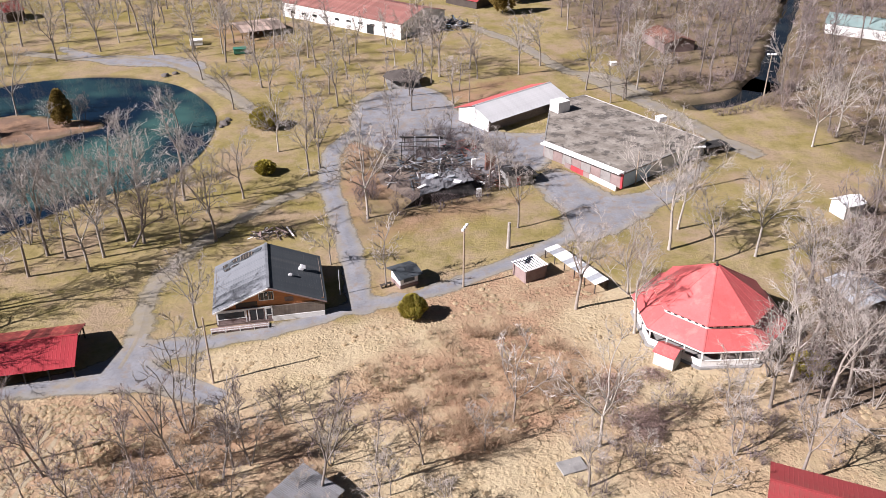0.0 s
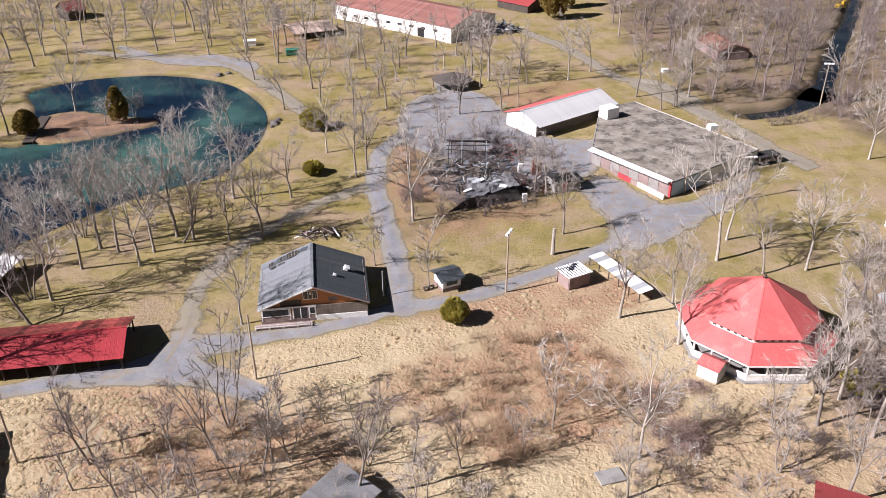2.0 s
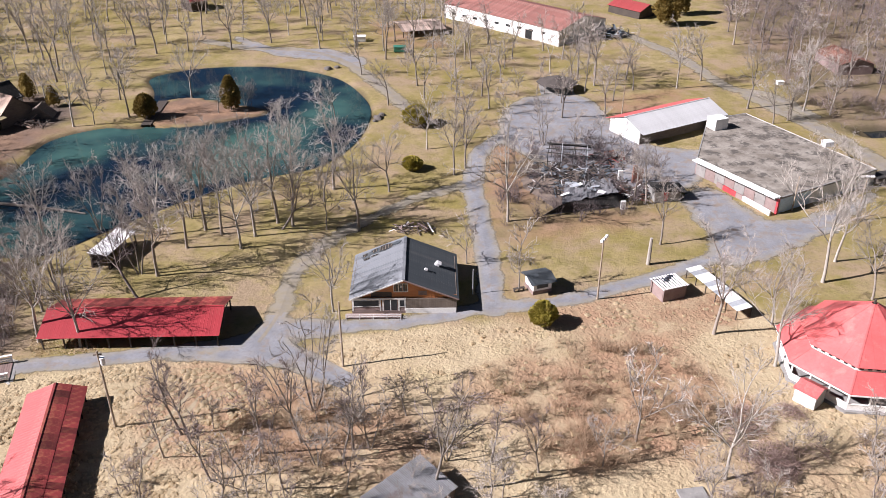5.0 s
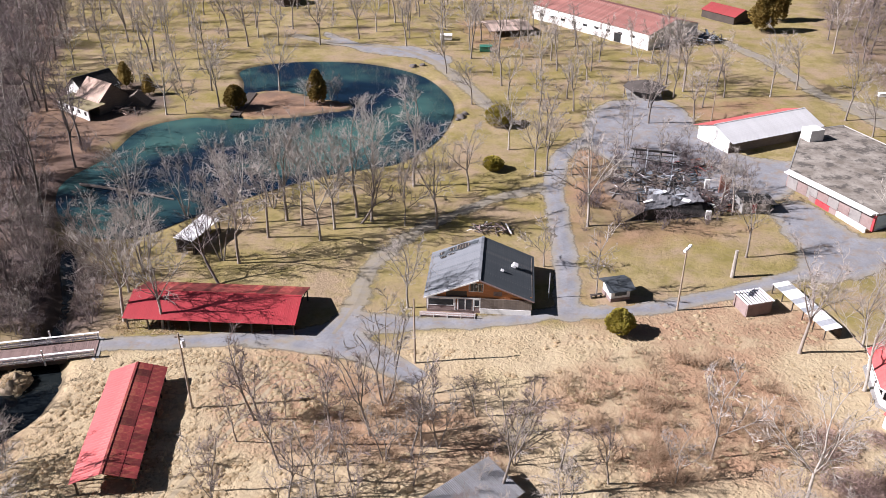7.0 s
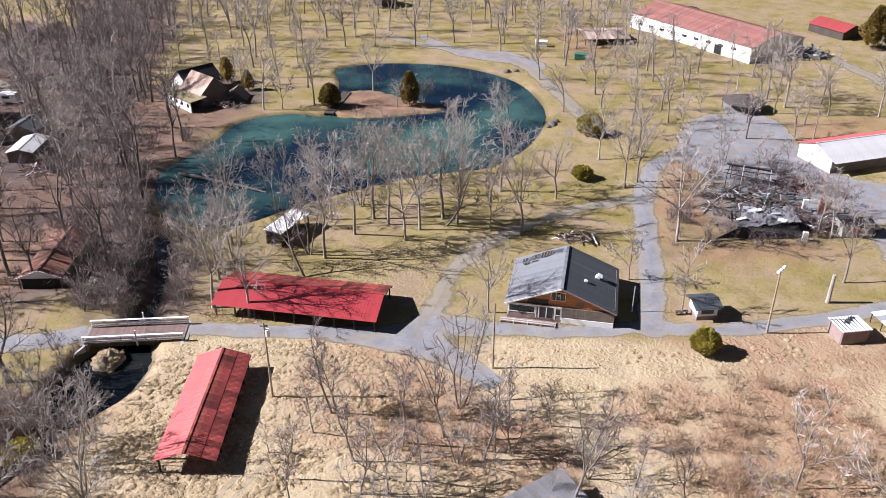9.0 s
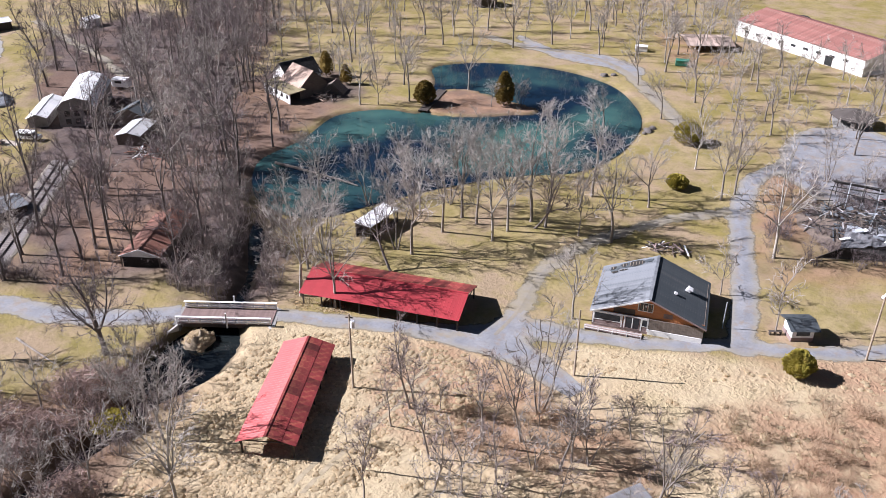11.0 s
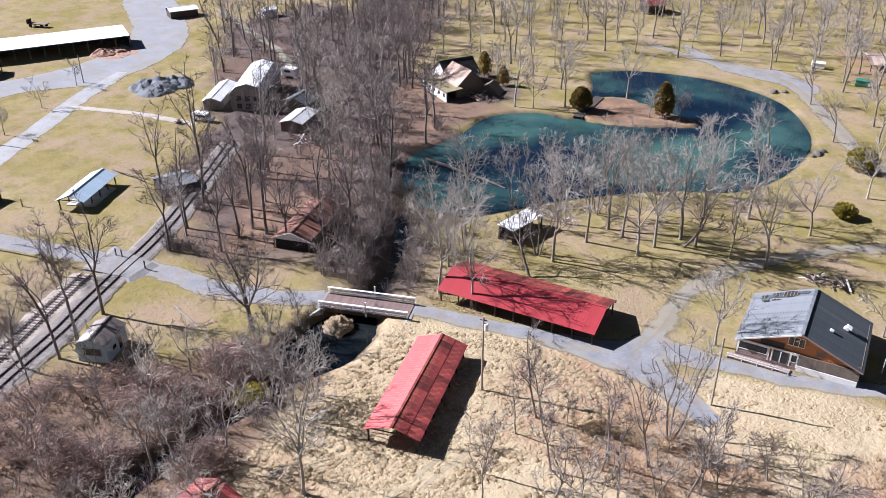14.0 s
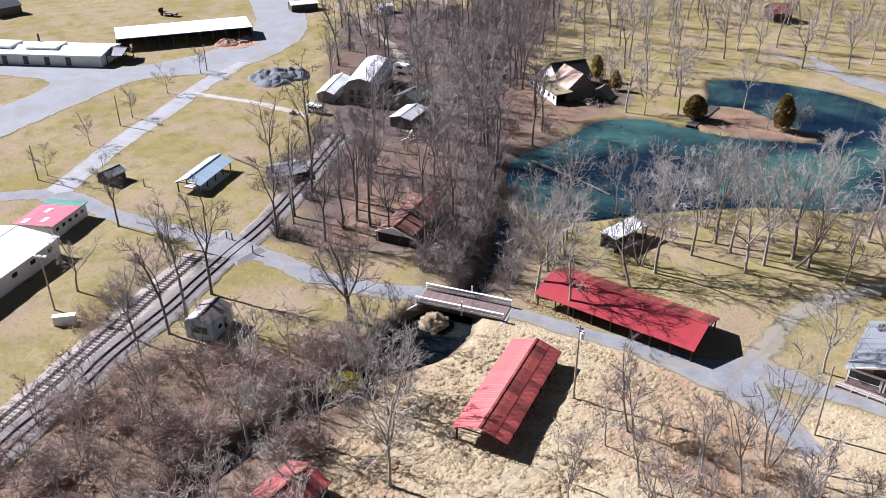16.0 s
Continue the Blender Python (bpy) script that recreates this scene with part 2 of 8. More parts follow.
TEAL_ROOF = surface("faded_teal_roof_metal", (0.17, 0.25, 0.24), (0.21, 0.28, 0.265), (0.13, 0.17, 0.16), rough=0.6, coarse=0.4, fine=3.0, bump=0.1, vary=0.08)
POLE_WOOD = surface("dry_pole_wood", (0.36, 0.29, 0.22), (0.27, 0.215, 0.165), rough=0.9, coarse=0.8, fine=6.0, vary=0.1)
PALE_CONCRETE = surface("pale_weathered_concrete", (0.52, 0.50, 0.46), (0.42, 0.40, 0.37), (0.24, 0.22, 0.2), rough=0.9, coarse=0.5, fine=5.0)
RED_DULL = surface("dull_red_roof_metal", (0.30, 0.05, 0.05), (0.26, 0.042, 0.042), (0.2, 0.06, 0.05), rough=0.55, coarse=0.3, fine=3.0, bump=0.1, vary=0.04)
# Hut roof metal, darkened for the slope turned away from the sun.
HUT_ROOF_SHADED = surface("dark_rusted_roof_metal", (0.088, 0.074, 0.068), (0.125, 0.105, 0.095), (0.19, 0.16, 0.14), rough=0.85, coarse=0.5, fine=4.0, vary=0.2, stain_at=(0.55, 0.72))
EARTH = surface("reddish_earth", (0.36, 0.215, 0.15), (0.28, 0.155, 0.105), (0.40, 0.29, 0.22), rough=0.95, coarse=0.5, fine=4.0, bump=0.6, depth=0.05)
BLUE_WALL = surface("pale_blue_white_boards", (0.47, 0.62, 0.72), (0.40, 0.54, 0.64), (0.36, 0.38, 0.4), rough=0.7, coarse=0.5, fine=5.0)
BRUSH_ROSE = blades("pinkish_brown_vines", (0.37, 0.27, 0.235), (0.28, 0.20, 0.175), (0.44, 0.34, 0.29), 0.25, 0.3, 2.0)
BARK_PALE = surface("pale_sycamore_bark", (0.37, 0.338, 0.298), (0.26, 0.23, 0.2), (0.14, 0.118, 0.104), rough=0.9, coarse=1.2, fine=6.0, vary=0.2)
BARK_DARK = surface("dark_grey_bark", (0.135, 0.110, 0.096), (0.175, 0.148, 0.132), rough=0.95, coarse=1.2, fine=7.0, vary=0.25)
TWIG_PALE = surface("pale_grey_twigs", (0.37, 0.334, 0.297), (0.275, 0.244, 0.214), rough=0.9, coarse=0.5, fine=3.0, bump=0.0, vary=0.2)
TWIG_BROWN = surface("dull_brown_twigs", (0.225, 0.175, 0.160), (0.165, 0.128, 0.118), rough=0.95, coarse=0.5, fine=3.0, bump=0.0, vary=0.25)
TWIG_DARK = surface("brown_grey_twigs", (0.180, 0.142, 0.140), (0.128, 0.100, 0.100), rough=0.95, coarse=0.5, fine=3.0, bump=0.0, vary=0.25)
TWIG_MID = surface("grey_tan_twigs", (0.385, 0.343, 0.307), (0.285, 0.25, 0.223), rough=0.95, coarse=0.5, fine=3.0, bump=0.0, vary=0.25)
BRUSH = blades("mauve_brown_brush", (0.466, 0.349, 0.295), (0.370, 0.271, 0.229), (0.514, 0.400, 0.330), 0.25, 0.3, 2.0)
STRAW = blades("dry_straw_grass", (0.64, 0.53, 0.36), (0.56, 0.445, 0.285), (0.47, 0.352, 0.22), 0.55)
SCRUB_TWIG = blades("reddish_scrub_twigs", (0.44, 0.325, 0.225), (0.36, 0.258, 0.175), (0.50, 0.40, 0.285), 0.35, 0.3, 2.0)
STRAW_BANK = surface("straw_covered_bank", (0.346, 0.274, 0.187), (0.259, 0.202, 0.137), (0.158, 0.122, 0.086), rough=0.95, coarse=0.8, fine=5.0, bump=0.8, depth=0.08)
EVERGREEN = blades("olive_evergreen_leaves", (0.35, 0.29, 0.055), (0.235, 0.20, 0.042), (0.37, 0.275, 0.08), 0.3, 0.6, 4.0)
CEDAR = blades("brownish_cedar_leaves", (0.256, 0.176, 0.052), (0.176, 0.132, 0.040), (0.288, 0.200, 0.072), 0.3, 0.6, 4.0)


def ground_material():
    m, nt, bsdf = nodes_of("winter_ground")
    at = place_of(nt)

    def mask(name):
        n = nt.nodes.new("ShaderNodeAttribute")
        n.attribute_name = name
        return n.outputs["Fac"]
    big, mid, small = tex_noise(nt, at, 0.035, 4.0), tex_noise(nt, at, 0.22, 5.0, 0.65), tex_noise(nt, at, 1.6, 5.0, 0.7)
    lawn = mix(nt, ramp(nt, big, 0.38, 0.62), (0.222, 0.178, 0.064), (0.288, 0.229, 0.122))
    lawn = mix(nt, times(nt, ramp(nt, mid, 0.44, 0.64), 0.85), lawn, (0.172, 0.145, 0.046))
    patches = tex_noise(nt, at, 0.09, 5.0, 0.7)
    lawn = mix(nt, times(nt, ramp(nt, patches, 0.46, 0.62), 0.8), lawn, (0.285, 0.21, 0.148))
    lawn = mix(nt, times(nt, ramp(nt, small, 0.5, 0.75), 0.6), lawn, (0.122, 0.094, 0.050))
    dry = mix(nt, ramp(nt, mid, 0.36, 0.64), (0.43, 0.352, 0.228), (0.365, 0.287, 0.178))
    dry = mix(nt, times(nt, ramp(nt, big, 0.5, 0.64), 0.6), dry, (0.385, 0.268, 0.165))
    dry = mix(nt, times(nt, ramp(nt, small, 0.5, 0.75), 0.5), dry, (0.26, 0.195, 0.12))
    dry = mix(nt, times(nt, ramp(nt, tex_noise(nt, at, 0.07, 5.0, 0.7), 0.52, 0.66), 0.55), dry, (0.345, 0.305, 0.175))
    # Leaf litter, its browns also darkened for the shade of dense trees.
    litter = mix(nt, ramp(nt, mid, 0.4, 0.6), (0.130, 0.098, 0.086), (0.082, 0.065, 0.062))
    litter = mix(nt, times(nt, ramp(nt, big, 0.48, 0.62), 0.7), litter, (0.165, 0.105, 0.075))
    litter = mix(nt, times(nt, ramp(nt, small, 0.45, 0.7), 0.6), litter, (0.072, 0.050, 0.040))
    tufts = nt.nodes.new("ShaderNodeTexVoronoi")
    tufts.inputs["Scale"].default_value = 1.9
    nt.links.new(at, tufts.inputs["Vector"])
    dry = mix(nt, times(nt, ramp(nt, tufts.outputs["Distance"], 0.4, 0.8), 0.25), dry, (0.25, 0.19, 0.13))
    col = mix(nt, mask("dry"), lawn, dry)
    col = mix(nt, mask("litter"), col, litter)
    rusty = mix(nt, ramp(nt, mid, 0.38, 0.62), (0.225, 0.125, 0.078), (0.30, 0.190, 0.122))
    rusty = mix(nt, times(nt, ramp(nt, small, 0.5, 0.7), 0.6), rusty, (0.17, 0.10, 0.065))
    col = mix(nt, times(nt, mask("rusty"), ramp(nt, mid, 0.25, 0.6)), col, rusty)
    col = mix(nt, mask("mud"), col, (0.054, 0.043, 0.032))
    nt.links.new(col, bsdf.inputs["Base Color"])
    bsdf.inputs["Roughness"].default_value = 1.0
    bsdf.inputs["Specular IOR Level"].default_value = 0.1
    cells = nt.nodes.new("ShaderNodeTexVoronoi")
    cells.feature = "SMOOTH_F1"
    cells.inputs["Scale"].default_value = 1.9
    cells.inputs["Smoothness"].default_value = 0.35
    sway = nt.nodes.new("ShaderNodeTexNoise")
    sway.inputs["Scale"].default_value = 0.9
    nt.links.new(at, sway.inputs["Vector"])
    bent = nt.nodes.new("ShaderNodeVectorMath")
    bent.operation = "MULTIPLY_ADD"
    bent.inputs[1].default_value = (1.3, 1.3, 0.0)
    nt.links.new(sway.outputs["Color"], bent.inputs[0])
    nt.links.new(at, bent.inputs[2])
    nt.links.new(bent.outputs[0], cells.inputs["Vector"])
    clump = times(nt, ramp(nt, cells.outputs["Distance"], 0.6, 0.1), ramp(nt, mid, 0.3, 0.7))
    lift = nt.nodes.new("ShaderNodeMath")
    lift.operation = "MULTIPLY_ADD"
    nt.links.new(times(nt, clump, mask("dry")), lift.inputs[0])
    lift.inputs[1].default_value = 0.75
    nt.links.new(small, lift.inputs[2])
    bumped(nt, bsdf, lift.outputs[0], 0.8, 0.22)
    return m


def water_material(name, deep, pale_tone, scale, pale_spots=()):
    """Water: a dark tone for depth and reflected trees, a lighter one round given spots (centre and reach in metres).
    """
    m, nt, bsdf = nodes_of(name)
    at = place_of(nt)
    fac = tex_noise(nt, at, scale, 3.0, 0.5)
    for x, y, r in pale_spots:
        d = nt.nodes.new("ShaderNodeVectorMath")
        d.operation = "DISTANCE"
        d.inputs[1].default_value = (x, y, 0)
        nt.links.new(at, d.inputs[0])
        near = ramp(nt, d.outputs["Value"], r, 0.0)
        add = nt.nodes.new("ShaderNodeMath")
        add.operation = "MULTIPLY_ADD"
        add.inputs[1].default_value = 0.30
        nt.links.new(near, add.inputs[0])
        nt.links.new(fac, add.inputs[2])
        fac = add.outputs[0]
    # Noise paints the dark tree reflections into the water colour.
    col = mix(nt, ramp(nt, fac, 0.46, 0.76), deep, pale_tone)
    nt.links.new(col, bsdf.inputs["Base Color"])
    bsdf.inputs["Roughness"].default_value = 0.05
    bsdf.inputs["IOR"].default_value = 1.33
    bumped(nt, bsdf, tex_noise(nt, at, 2.2, 3.0), 0.10, 0.02)
    return m


def overgrown(m, reach=0.9):
    """Lets the ground show through in a ragged band where a paving ends, and soils the paving beside it."""
    nt = m.node_tree
    bsdf = nt.nodes["Principled BSDF"]
    at = place_of(nt)
    n = nt.nodes.new("ShaderNodeAttribute")
    n.attribute_name = "inside"
    ragged = nt.nodes.new("ShaderNodeMath")
    ragged.operation = "MULTIPLY_ADD"
    nt.links.new(tex_noise(nt, at, 0.9, 6.0, 0.75), ragged.inputs[0])
    ragged.inputs[1].default_value = 1.7 * reach
    nt.links.new(n.outputs["Fac"], ragged.inputs[2])
    wander = nt.nodes.new("ShaderNodeMath")
    wander.operation = "MULTIPLY_ADD"
    nt.links.new(tex_noise(nt, at, 0.2, 4.0, 0.6), wander.inputs[0])
    wander.inputs[1].default_value = 2.6 * reach
    nt.links.new(ragged.outputs[0], wander.inputs[2])
    ragged = wander
    soil = ramp(nt, ragged.outputs[0], 3.6 * reach, 2.2 * reach)
    base = bsdf.inputs["Base Color"].links[0].from_socket
    patch = ramp(nt, tex_noise(nt, at, 0.16, 5.0, 0.7), 0.5, 0.72)
    col = mix(nt, times(nt, patch, 0.4), base, (0.26, 0.215, 0.165))
    col = mix(nt, times(nt, ramp(nt, tex_noise(nt, at, 3.0, 6.0, 0.8), 0.5, 0.8), 0.45), col, (0.11, 0.10, 0.09))
    nt.links.new(mix(nt, times(nt, soil, 0.6), col, (0.25, 0.215, 0.14)), bsdf.inputs["Base Color"])
    clear = nt.nodes.new("ShaderNodeBsdfTransparent")
    mx = nt.nodes.new("ShaderNodeMixShader")
    nt.links.new(ramp(nt, ragged.outputs[0], 1.9 * reach, 2.5 * reach), mx.inputs[0])
    nt.links.new(clear.outputs[0], mx.inputs[1])
    nt.links.new(bsdf.outputs[0], mx.inputs[2])
    nt.links.new(mx.outputs[0], nt.nodes["Material Output"].inputs["Surface"])


YARD = surface("broken_yard_asphalt", (0.170, 0.174, 0.190), (0.232, 0.236, 0.252), (0.20, 0.155, 0.118), rough=0.95, coarse=0.3, fine=2.2, bump=0.25, depth=0.02, stain_at=(0.5, 0.64))
CROSSING = surface("asphalt_of_crossing", (0.172, 0.167, 0.168), (0.24, 0.233, 0.23), (0.20, 0.155, 0.118), rough=0.95, coarse=0.3, fine=2.2, bump=0.25, depth=0.02, stain_at=(0.52, 0.68))
for paving, reach in ((ASPHALT, 0.85), (YARD, 1.3), (SHADY_ASPHALT, 1.5), (GRAVEL, 1.1), (TAN_GRAVEL, 0.7), (PALE_GRAVEL, 0.7), (BALLAST, 0.75), (DARK_BALLAST, 0.5)):
    overgrown(paving, reach)
GROUND = ground_material()
POND_WATER = water_material("teal_pond_water", (0.004, 0.013, 0.026), (0.042, 0.098, 0.086), 0.06, ((*(-98.9, 143.4), 17), (*(-68.7, 149.2), 20), (*(-58.9, 172.3), 12), (*(-66.0, 153.6), 12)))
CREEK_WATER = water_material("dark_creek_water", (0.008, 0.011, 0.013), (0.02, 0.024, 0.022), 0.1)


# ---- building blocks ----
def part(name, bm, material, parent, label="", m=None):
    me = bpy.data.meshes.new(name)
    bm.normal_update()
    bm.to_mesh(me)
    bm.free()
    me.materials.append(material)
    ob = new(name, me)
    ob.parent = parent
    if m is not None:
        ob.matrix_basis = m
    if label:
        tagged(ob, label)
    return ob


def raw_part(name, verts, faces, material, parent=None, label="", m=None):
    me = bpy.data.meshes.new(name)
    me.from_pydata(verts, [], faces)
    me.materials.append(material)
    ob = new(name, me)
    ob.parent = parent
    if m is not None:
        ob.matrix_basis = m
    if label:
        tagged(ob, label)
    return ob


def repeat(ob, m, parent=None):
    """One more piece on the same mesh."""
    o = bpy.data.objects.new(ob.name.split(".")[0], ob.data)
    scene.collection.objects.link(o)
    o.parent = parent or ob.parent
    o.matrix_basis = m
    return o


def thing(name, label, category, x, y, z=0.0, yaw=0.0, group="", kind=""):
    e = new(name)
    e.empty_display_size = 0.3
    e.matrix_basis = pose(x, y, z, 0, 0, yaw)
    return tagged(e, label, category, group, kind)


def thing_part(name, parent):
    e = new(name)
    e.parent = parent
    e.empty_display_size = 0.2
    return e


def box(bm, x0, x1, y0, y1, z0, z1, m=None, bevel=0.0):
    g = bmesh.ops.create_cube(bm, size=1.0)
    t = Matrix.Translation(((x0 + x1) / 2, (y0 + y1) / 2, (z0 + z1) / 2)) @ Matrix.Diagonal((x1 - x0, y1 - y0, z1 - z0, 1))
    bmesh.ops.transform(bm, matrix=(m @ t if m is not None else t), verts=g["verts"])
    if bevel:
        edges = list({e for v in g["verts"] for e in v.link_edges})
        bmesh.ops.bevel(bm, geom=edges, offset=bevel, segments=1, affect="EDGES")
    return bm


def boxed(name, material, parent, *dims, label="", m=None, bevel=0.0):
    return part(name, box(bmesh.new(), *dims, bevel=bevel), material, parent, label, m)


def beam(bm, a, b, w, h=None):
    """A square bar from a to b."""
    a, b = Vector(a), Vector(b)
    d = b - a
    m = Matrix.Translation((a + b) / 2) @ d.to_track_quat("X", "Z").to_matrix().to_4x4()
    box(bm, -d.length / 2, d.length / 2, -w / 2, w / 2, -(h or w) / 2, (h or w) / 2, m)
    return bm


def prism(bm, outline, d0, d1, axis="y"):
    """A solid from an outline in the plane across the axis, between d0 and d1 along it."""
    def at(p, d):
        return {"y": (p[0], d, p[1]), "x": (d, p[0], p[1]), "z": (p[0], p[1], d)}[axis]
    a = [bm.verts.new(at(p, d0)) for p in outline]
    b = [bm.verts.new(at(p, d1)) for p in outline]
    n = len(outline)
    bm.faces.new(a)
    bm.faces.new(b[::-1])
    for i in range(n):
        bm.faces.new((a[i], b[i], b[(i + 1) % n], a[(i + 1) % n]))
    bmesh.ops.recalc_face_normals(bm, faces=bm.faces[:])
    return bm


def ribbed_sheet(w, length, thick=0.03, ribs=2, rib=0.008):
    """A roofing sheet with raised ribs: across x from 0 to w, down -y."""
    prof = []
    for k in range(ribs):
        x = w * k / ribs
        prof += [(x, thick), (x + 0.02, thick + rib), (x + 0.07, thick + rib), (x + 0.09, thick)]
    prof.append((w, thick))
    outline = prof + [(w, 0.0), (0.0, 0.0)]
    bm = bmesh.new()
    prism(bm, outline, -length, 0.0)
    return bm


def roof_slope(parent, x0, x1, ridge_z, run, drop, material, back=False, w=0.95, name="roof_sheet", y0=0.0, m=None):
    """One slope of a roof, sheet by sheet, from a ridge along x at y0."""
    n = max(1, round((x1 - x0) / w))
    w = (x1 - x0) / n
    length, angle = math.hypot(run, drop), math.degrees(math.atan2(drop, run))
    first = None
    base = m or Matrix.Identity(4)
    for i in range(n):
        at = base @ (pose(x0 + w * i, y0, ridge_z, angle) if not back else pose(x0 + w * (i + 1), y0, ridge_z) @ pose(0, 0, 0, 0, 0, 180) @ pose(0, 0, 0, angle))
        if first is None:
            first = part(name, ribbed_sheet(w - 0.001, length), material, parent, m=at)
        else:
            repeat(first, at, parent)
    return first


def shingle_slope(parent, x0, x1, ridge_z, run, drop, material, back=False, courses=16, name="shingle_course", y0=0.0):
    """One slope of a roof in lapped courses."""
    length, angle = math.hypot(run, drop), math.degrees(math.atan2(drop, run))
    turn = pose(0, y0, ridge_z) @ (pose(0, 0, 0, 0, 0, 180) if back else Matrix.Identity(4)) @ pose(0, 0, 0, angle)
    if back:
        x0, x1 = -x1, -x0
    h = length / courses
    first = None
    for i in range(courses):
        at = turn @ pose(0, -h * i, 0.03) @ pose(0, 0, 0, 0.9)
        if first is None:
            bm = box(bmesh.new(), x0, x1, -h * 1.12, 0.0, 0.0, 0.026)
            first = part(name, bm, material, parent, m=at)
        else:
            repeat(first, at, parent)
    boxed("roof_deck", DARK_WOOD, parent, x0 + 0.02, x1 - 0.02, -length + 0.05, 0.0, -0.10, 0.0, m=turn)


def gable_wall(parent, x, half, eave, ridge, thick, material, name="gable_wall", z0=0.0):
    bm = prism(bmesh.new(), [(-half, z0), (half, z0), (half, eave), (0, ridge), (-half, eave)], x - thick / 2, x + thick / 2, "x")
    return part(name, bm, material, parent)


# ---- ground, water, roads ----
def smooth_line(points, closed=False, step=8):
    p = [Vector((*q, 0)) for q in points]
    n = len(p)
    out = []
    for i in range(n if closed else n - 1):
        a, b, c, d = (p[(i + k) % n] if closed else p[min(max(i + k, 0), n - 1)] for k in (-1, 0, 1, 2))
        for s in range(step):
            t = s / step
            out.append(0.5 * (2 * b + (c - a) * t + (2 * a - 5 * b + 4 * c - d) * t * t + (3 * b - 3 * c + d - a) * t ** 3))
    if not closed:
        out.append(p[-1])
    return [(v.x, v.y) for v in out]


def line_distance(px, py, line, closed=False):
    best = np.full(px.shape, 1e9)
    pts = list(line) + ([line[0]] if closed else [])
    for (ax, ay), (bx, by) in zip(pts[:-1], pts[1:]):
        dx, dy = bx - ax, by - ay
        t = np.clip(((px - ax) * dx + (py - ay) * dy) / (dx * dx + dy * dy + 1e-9), 0, 1)
        best = np.minimum(best, (px - ax - t * dx) ** 2 + (py - ay - t * dy) ** 2)
    return np.sqrt(best)


def inside(px, py, poly):
    out = np.zeros(px.shape, bool)
    for (ax, ay), (bx, by) in zip(poly, poly[1:] + poly[:1]):
        cross = ((ay > py) != (by > py)) & (px < (bx - ax) * (py - ay) / (by - ay + 1e-12) + ax)
        out ^= cross
    return out


def signed(px, py, poly):
    d = line_distance(px, py, poly, True)
    return np.where(inside(px, py, poly), d, -d)


def soft_step(v, lo, hi):
    t = np.clip((v - lo) / (hi - lo), 0, 1)
    return t * t * (3 - 2 * t)


def lumps(px, py, scale, seed=0.0):
    """Cheap smooth lumps from a few sines, about -1 to 1."""
    v = 0
    for k, (a, b) in enumerate(((1.0, 0.3), (-0.4, 1.1), (0.7, -0.9), (1.3, 0.8))):
        v = v + np.sin((px * a + py * b) / scale * (1 + 0.37 * k) + seed + 2.1 * k)
    return v / 3.2


POND = smooth_line([(-109.5, 127.2), (-112.2, 142.5), (-105.5, 151.9), (-96.6, 155.0), (-105.5, 175.4), (-112.3, 187.1), (-102.7, 197.5), (-84.8, 201.8),
                    (-67.1, 196.7), (-55.6, 183.8), (-50.0, 171.0), (-48.9, 153.5), (-53.0, 140.8), (-61.9, 133.5), (-69.4, 124.5), (-74.5, 116.9), (-79.2, 107.8), (-83.5, 100.0), (-90.5, 97.8), (-100.0, 101.5), (-109.5, 113.5)], True)
ISLAND = smooth_line([(-99.6, 168.3), (-95.5, 173.4), (-85.6, 171.6), (-74.0, 168.9), (-80.0, 162.7), (-88.5, 157.0), (-95.7, 157.2)], True)
CREEK = smooth_line([(-103.5, 106.0), (-95.0, 96.8), (-86.7, 86.7), (-81.1, 78.8), (-77.8, 72.4), (-75.3, 66.3), (-73.9, 60.2), (-73.4, 55.5), (-72.8, 51.3), (-71.3, 46.4), (-71.0, 41.1), (-71.0, 35.6), (-70.2, 27.8), (-67.2, 18.5)])
POOL = (-73.7, 59.6)
UPPER_POOL = (79.2, 197.6)
CREEK_UP = smooth_line([(126.2, 302.7), (109.8, 265.8), (98.8, 242.2), (86.6, 214.3), (78.2, 195.7), (79.2, 197.6), (68.0, 185.5), (58.4, 181.7)])
FIELD = [(-69.2, 68.4), (-60.0, 73.5), (-47.5, 77.8), (-37.5, 76.8), (-31.1, 78.1), (-29.8, 85.6), (-14.1, 91.5), (-7.0, 94.6), (3.1, 102.4), (13.0, 108.0), (20.6, 108.8),
         (27.5, 101.0), (30.7, 87.4), (43.8, 82.7), (52.8, 76.2), (46.0, 47.4), (-17.2, 41.9), (-44.8, 19.8), (-61.5, 31.2), (-64.9, 42.7), (-68.1, 55.8), (-70.5, 66.0)]
WOOD_POND = [(-129.9, 67.4), (-148.7, 90.9), (-225.0, 149.2), (-231.2, 192.2), (-188.8, 191.0), (-128.7, 136.7), (-110.8, 129.6), (-98.1, 104.3), (-81.5, 81.0), (-84.6, 69.6), (-106.3, 70.2), (-103.4, 61.4)]
WOOD_BANK = [(-108.4, 89.5), (-88.7, 93.5), (-78.3, 85.9), (-73.0, 78.0), (-76.4, 74.1), (-88.1, 68.4)]
WOOD_EDGE = [(-278.9, 261.5), (-238.8, 273.6), (-179.2, 203.7), (-160.5, 173.6), (-141.1, 143.4), (-149.9, 129.7)]
WOOD_NEAR = [(-71.7, 2.3), (-85.4, 4.7), (-91.6, 19.8), (-93.8, 31.9), (-88.5, 40.0), (-77.0, 51.4), (-69.1, 51.0), (-65.0, 39.5), (-60.8, 30.8), (-50.5, 26.9)]
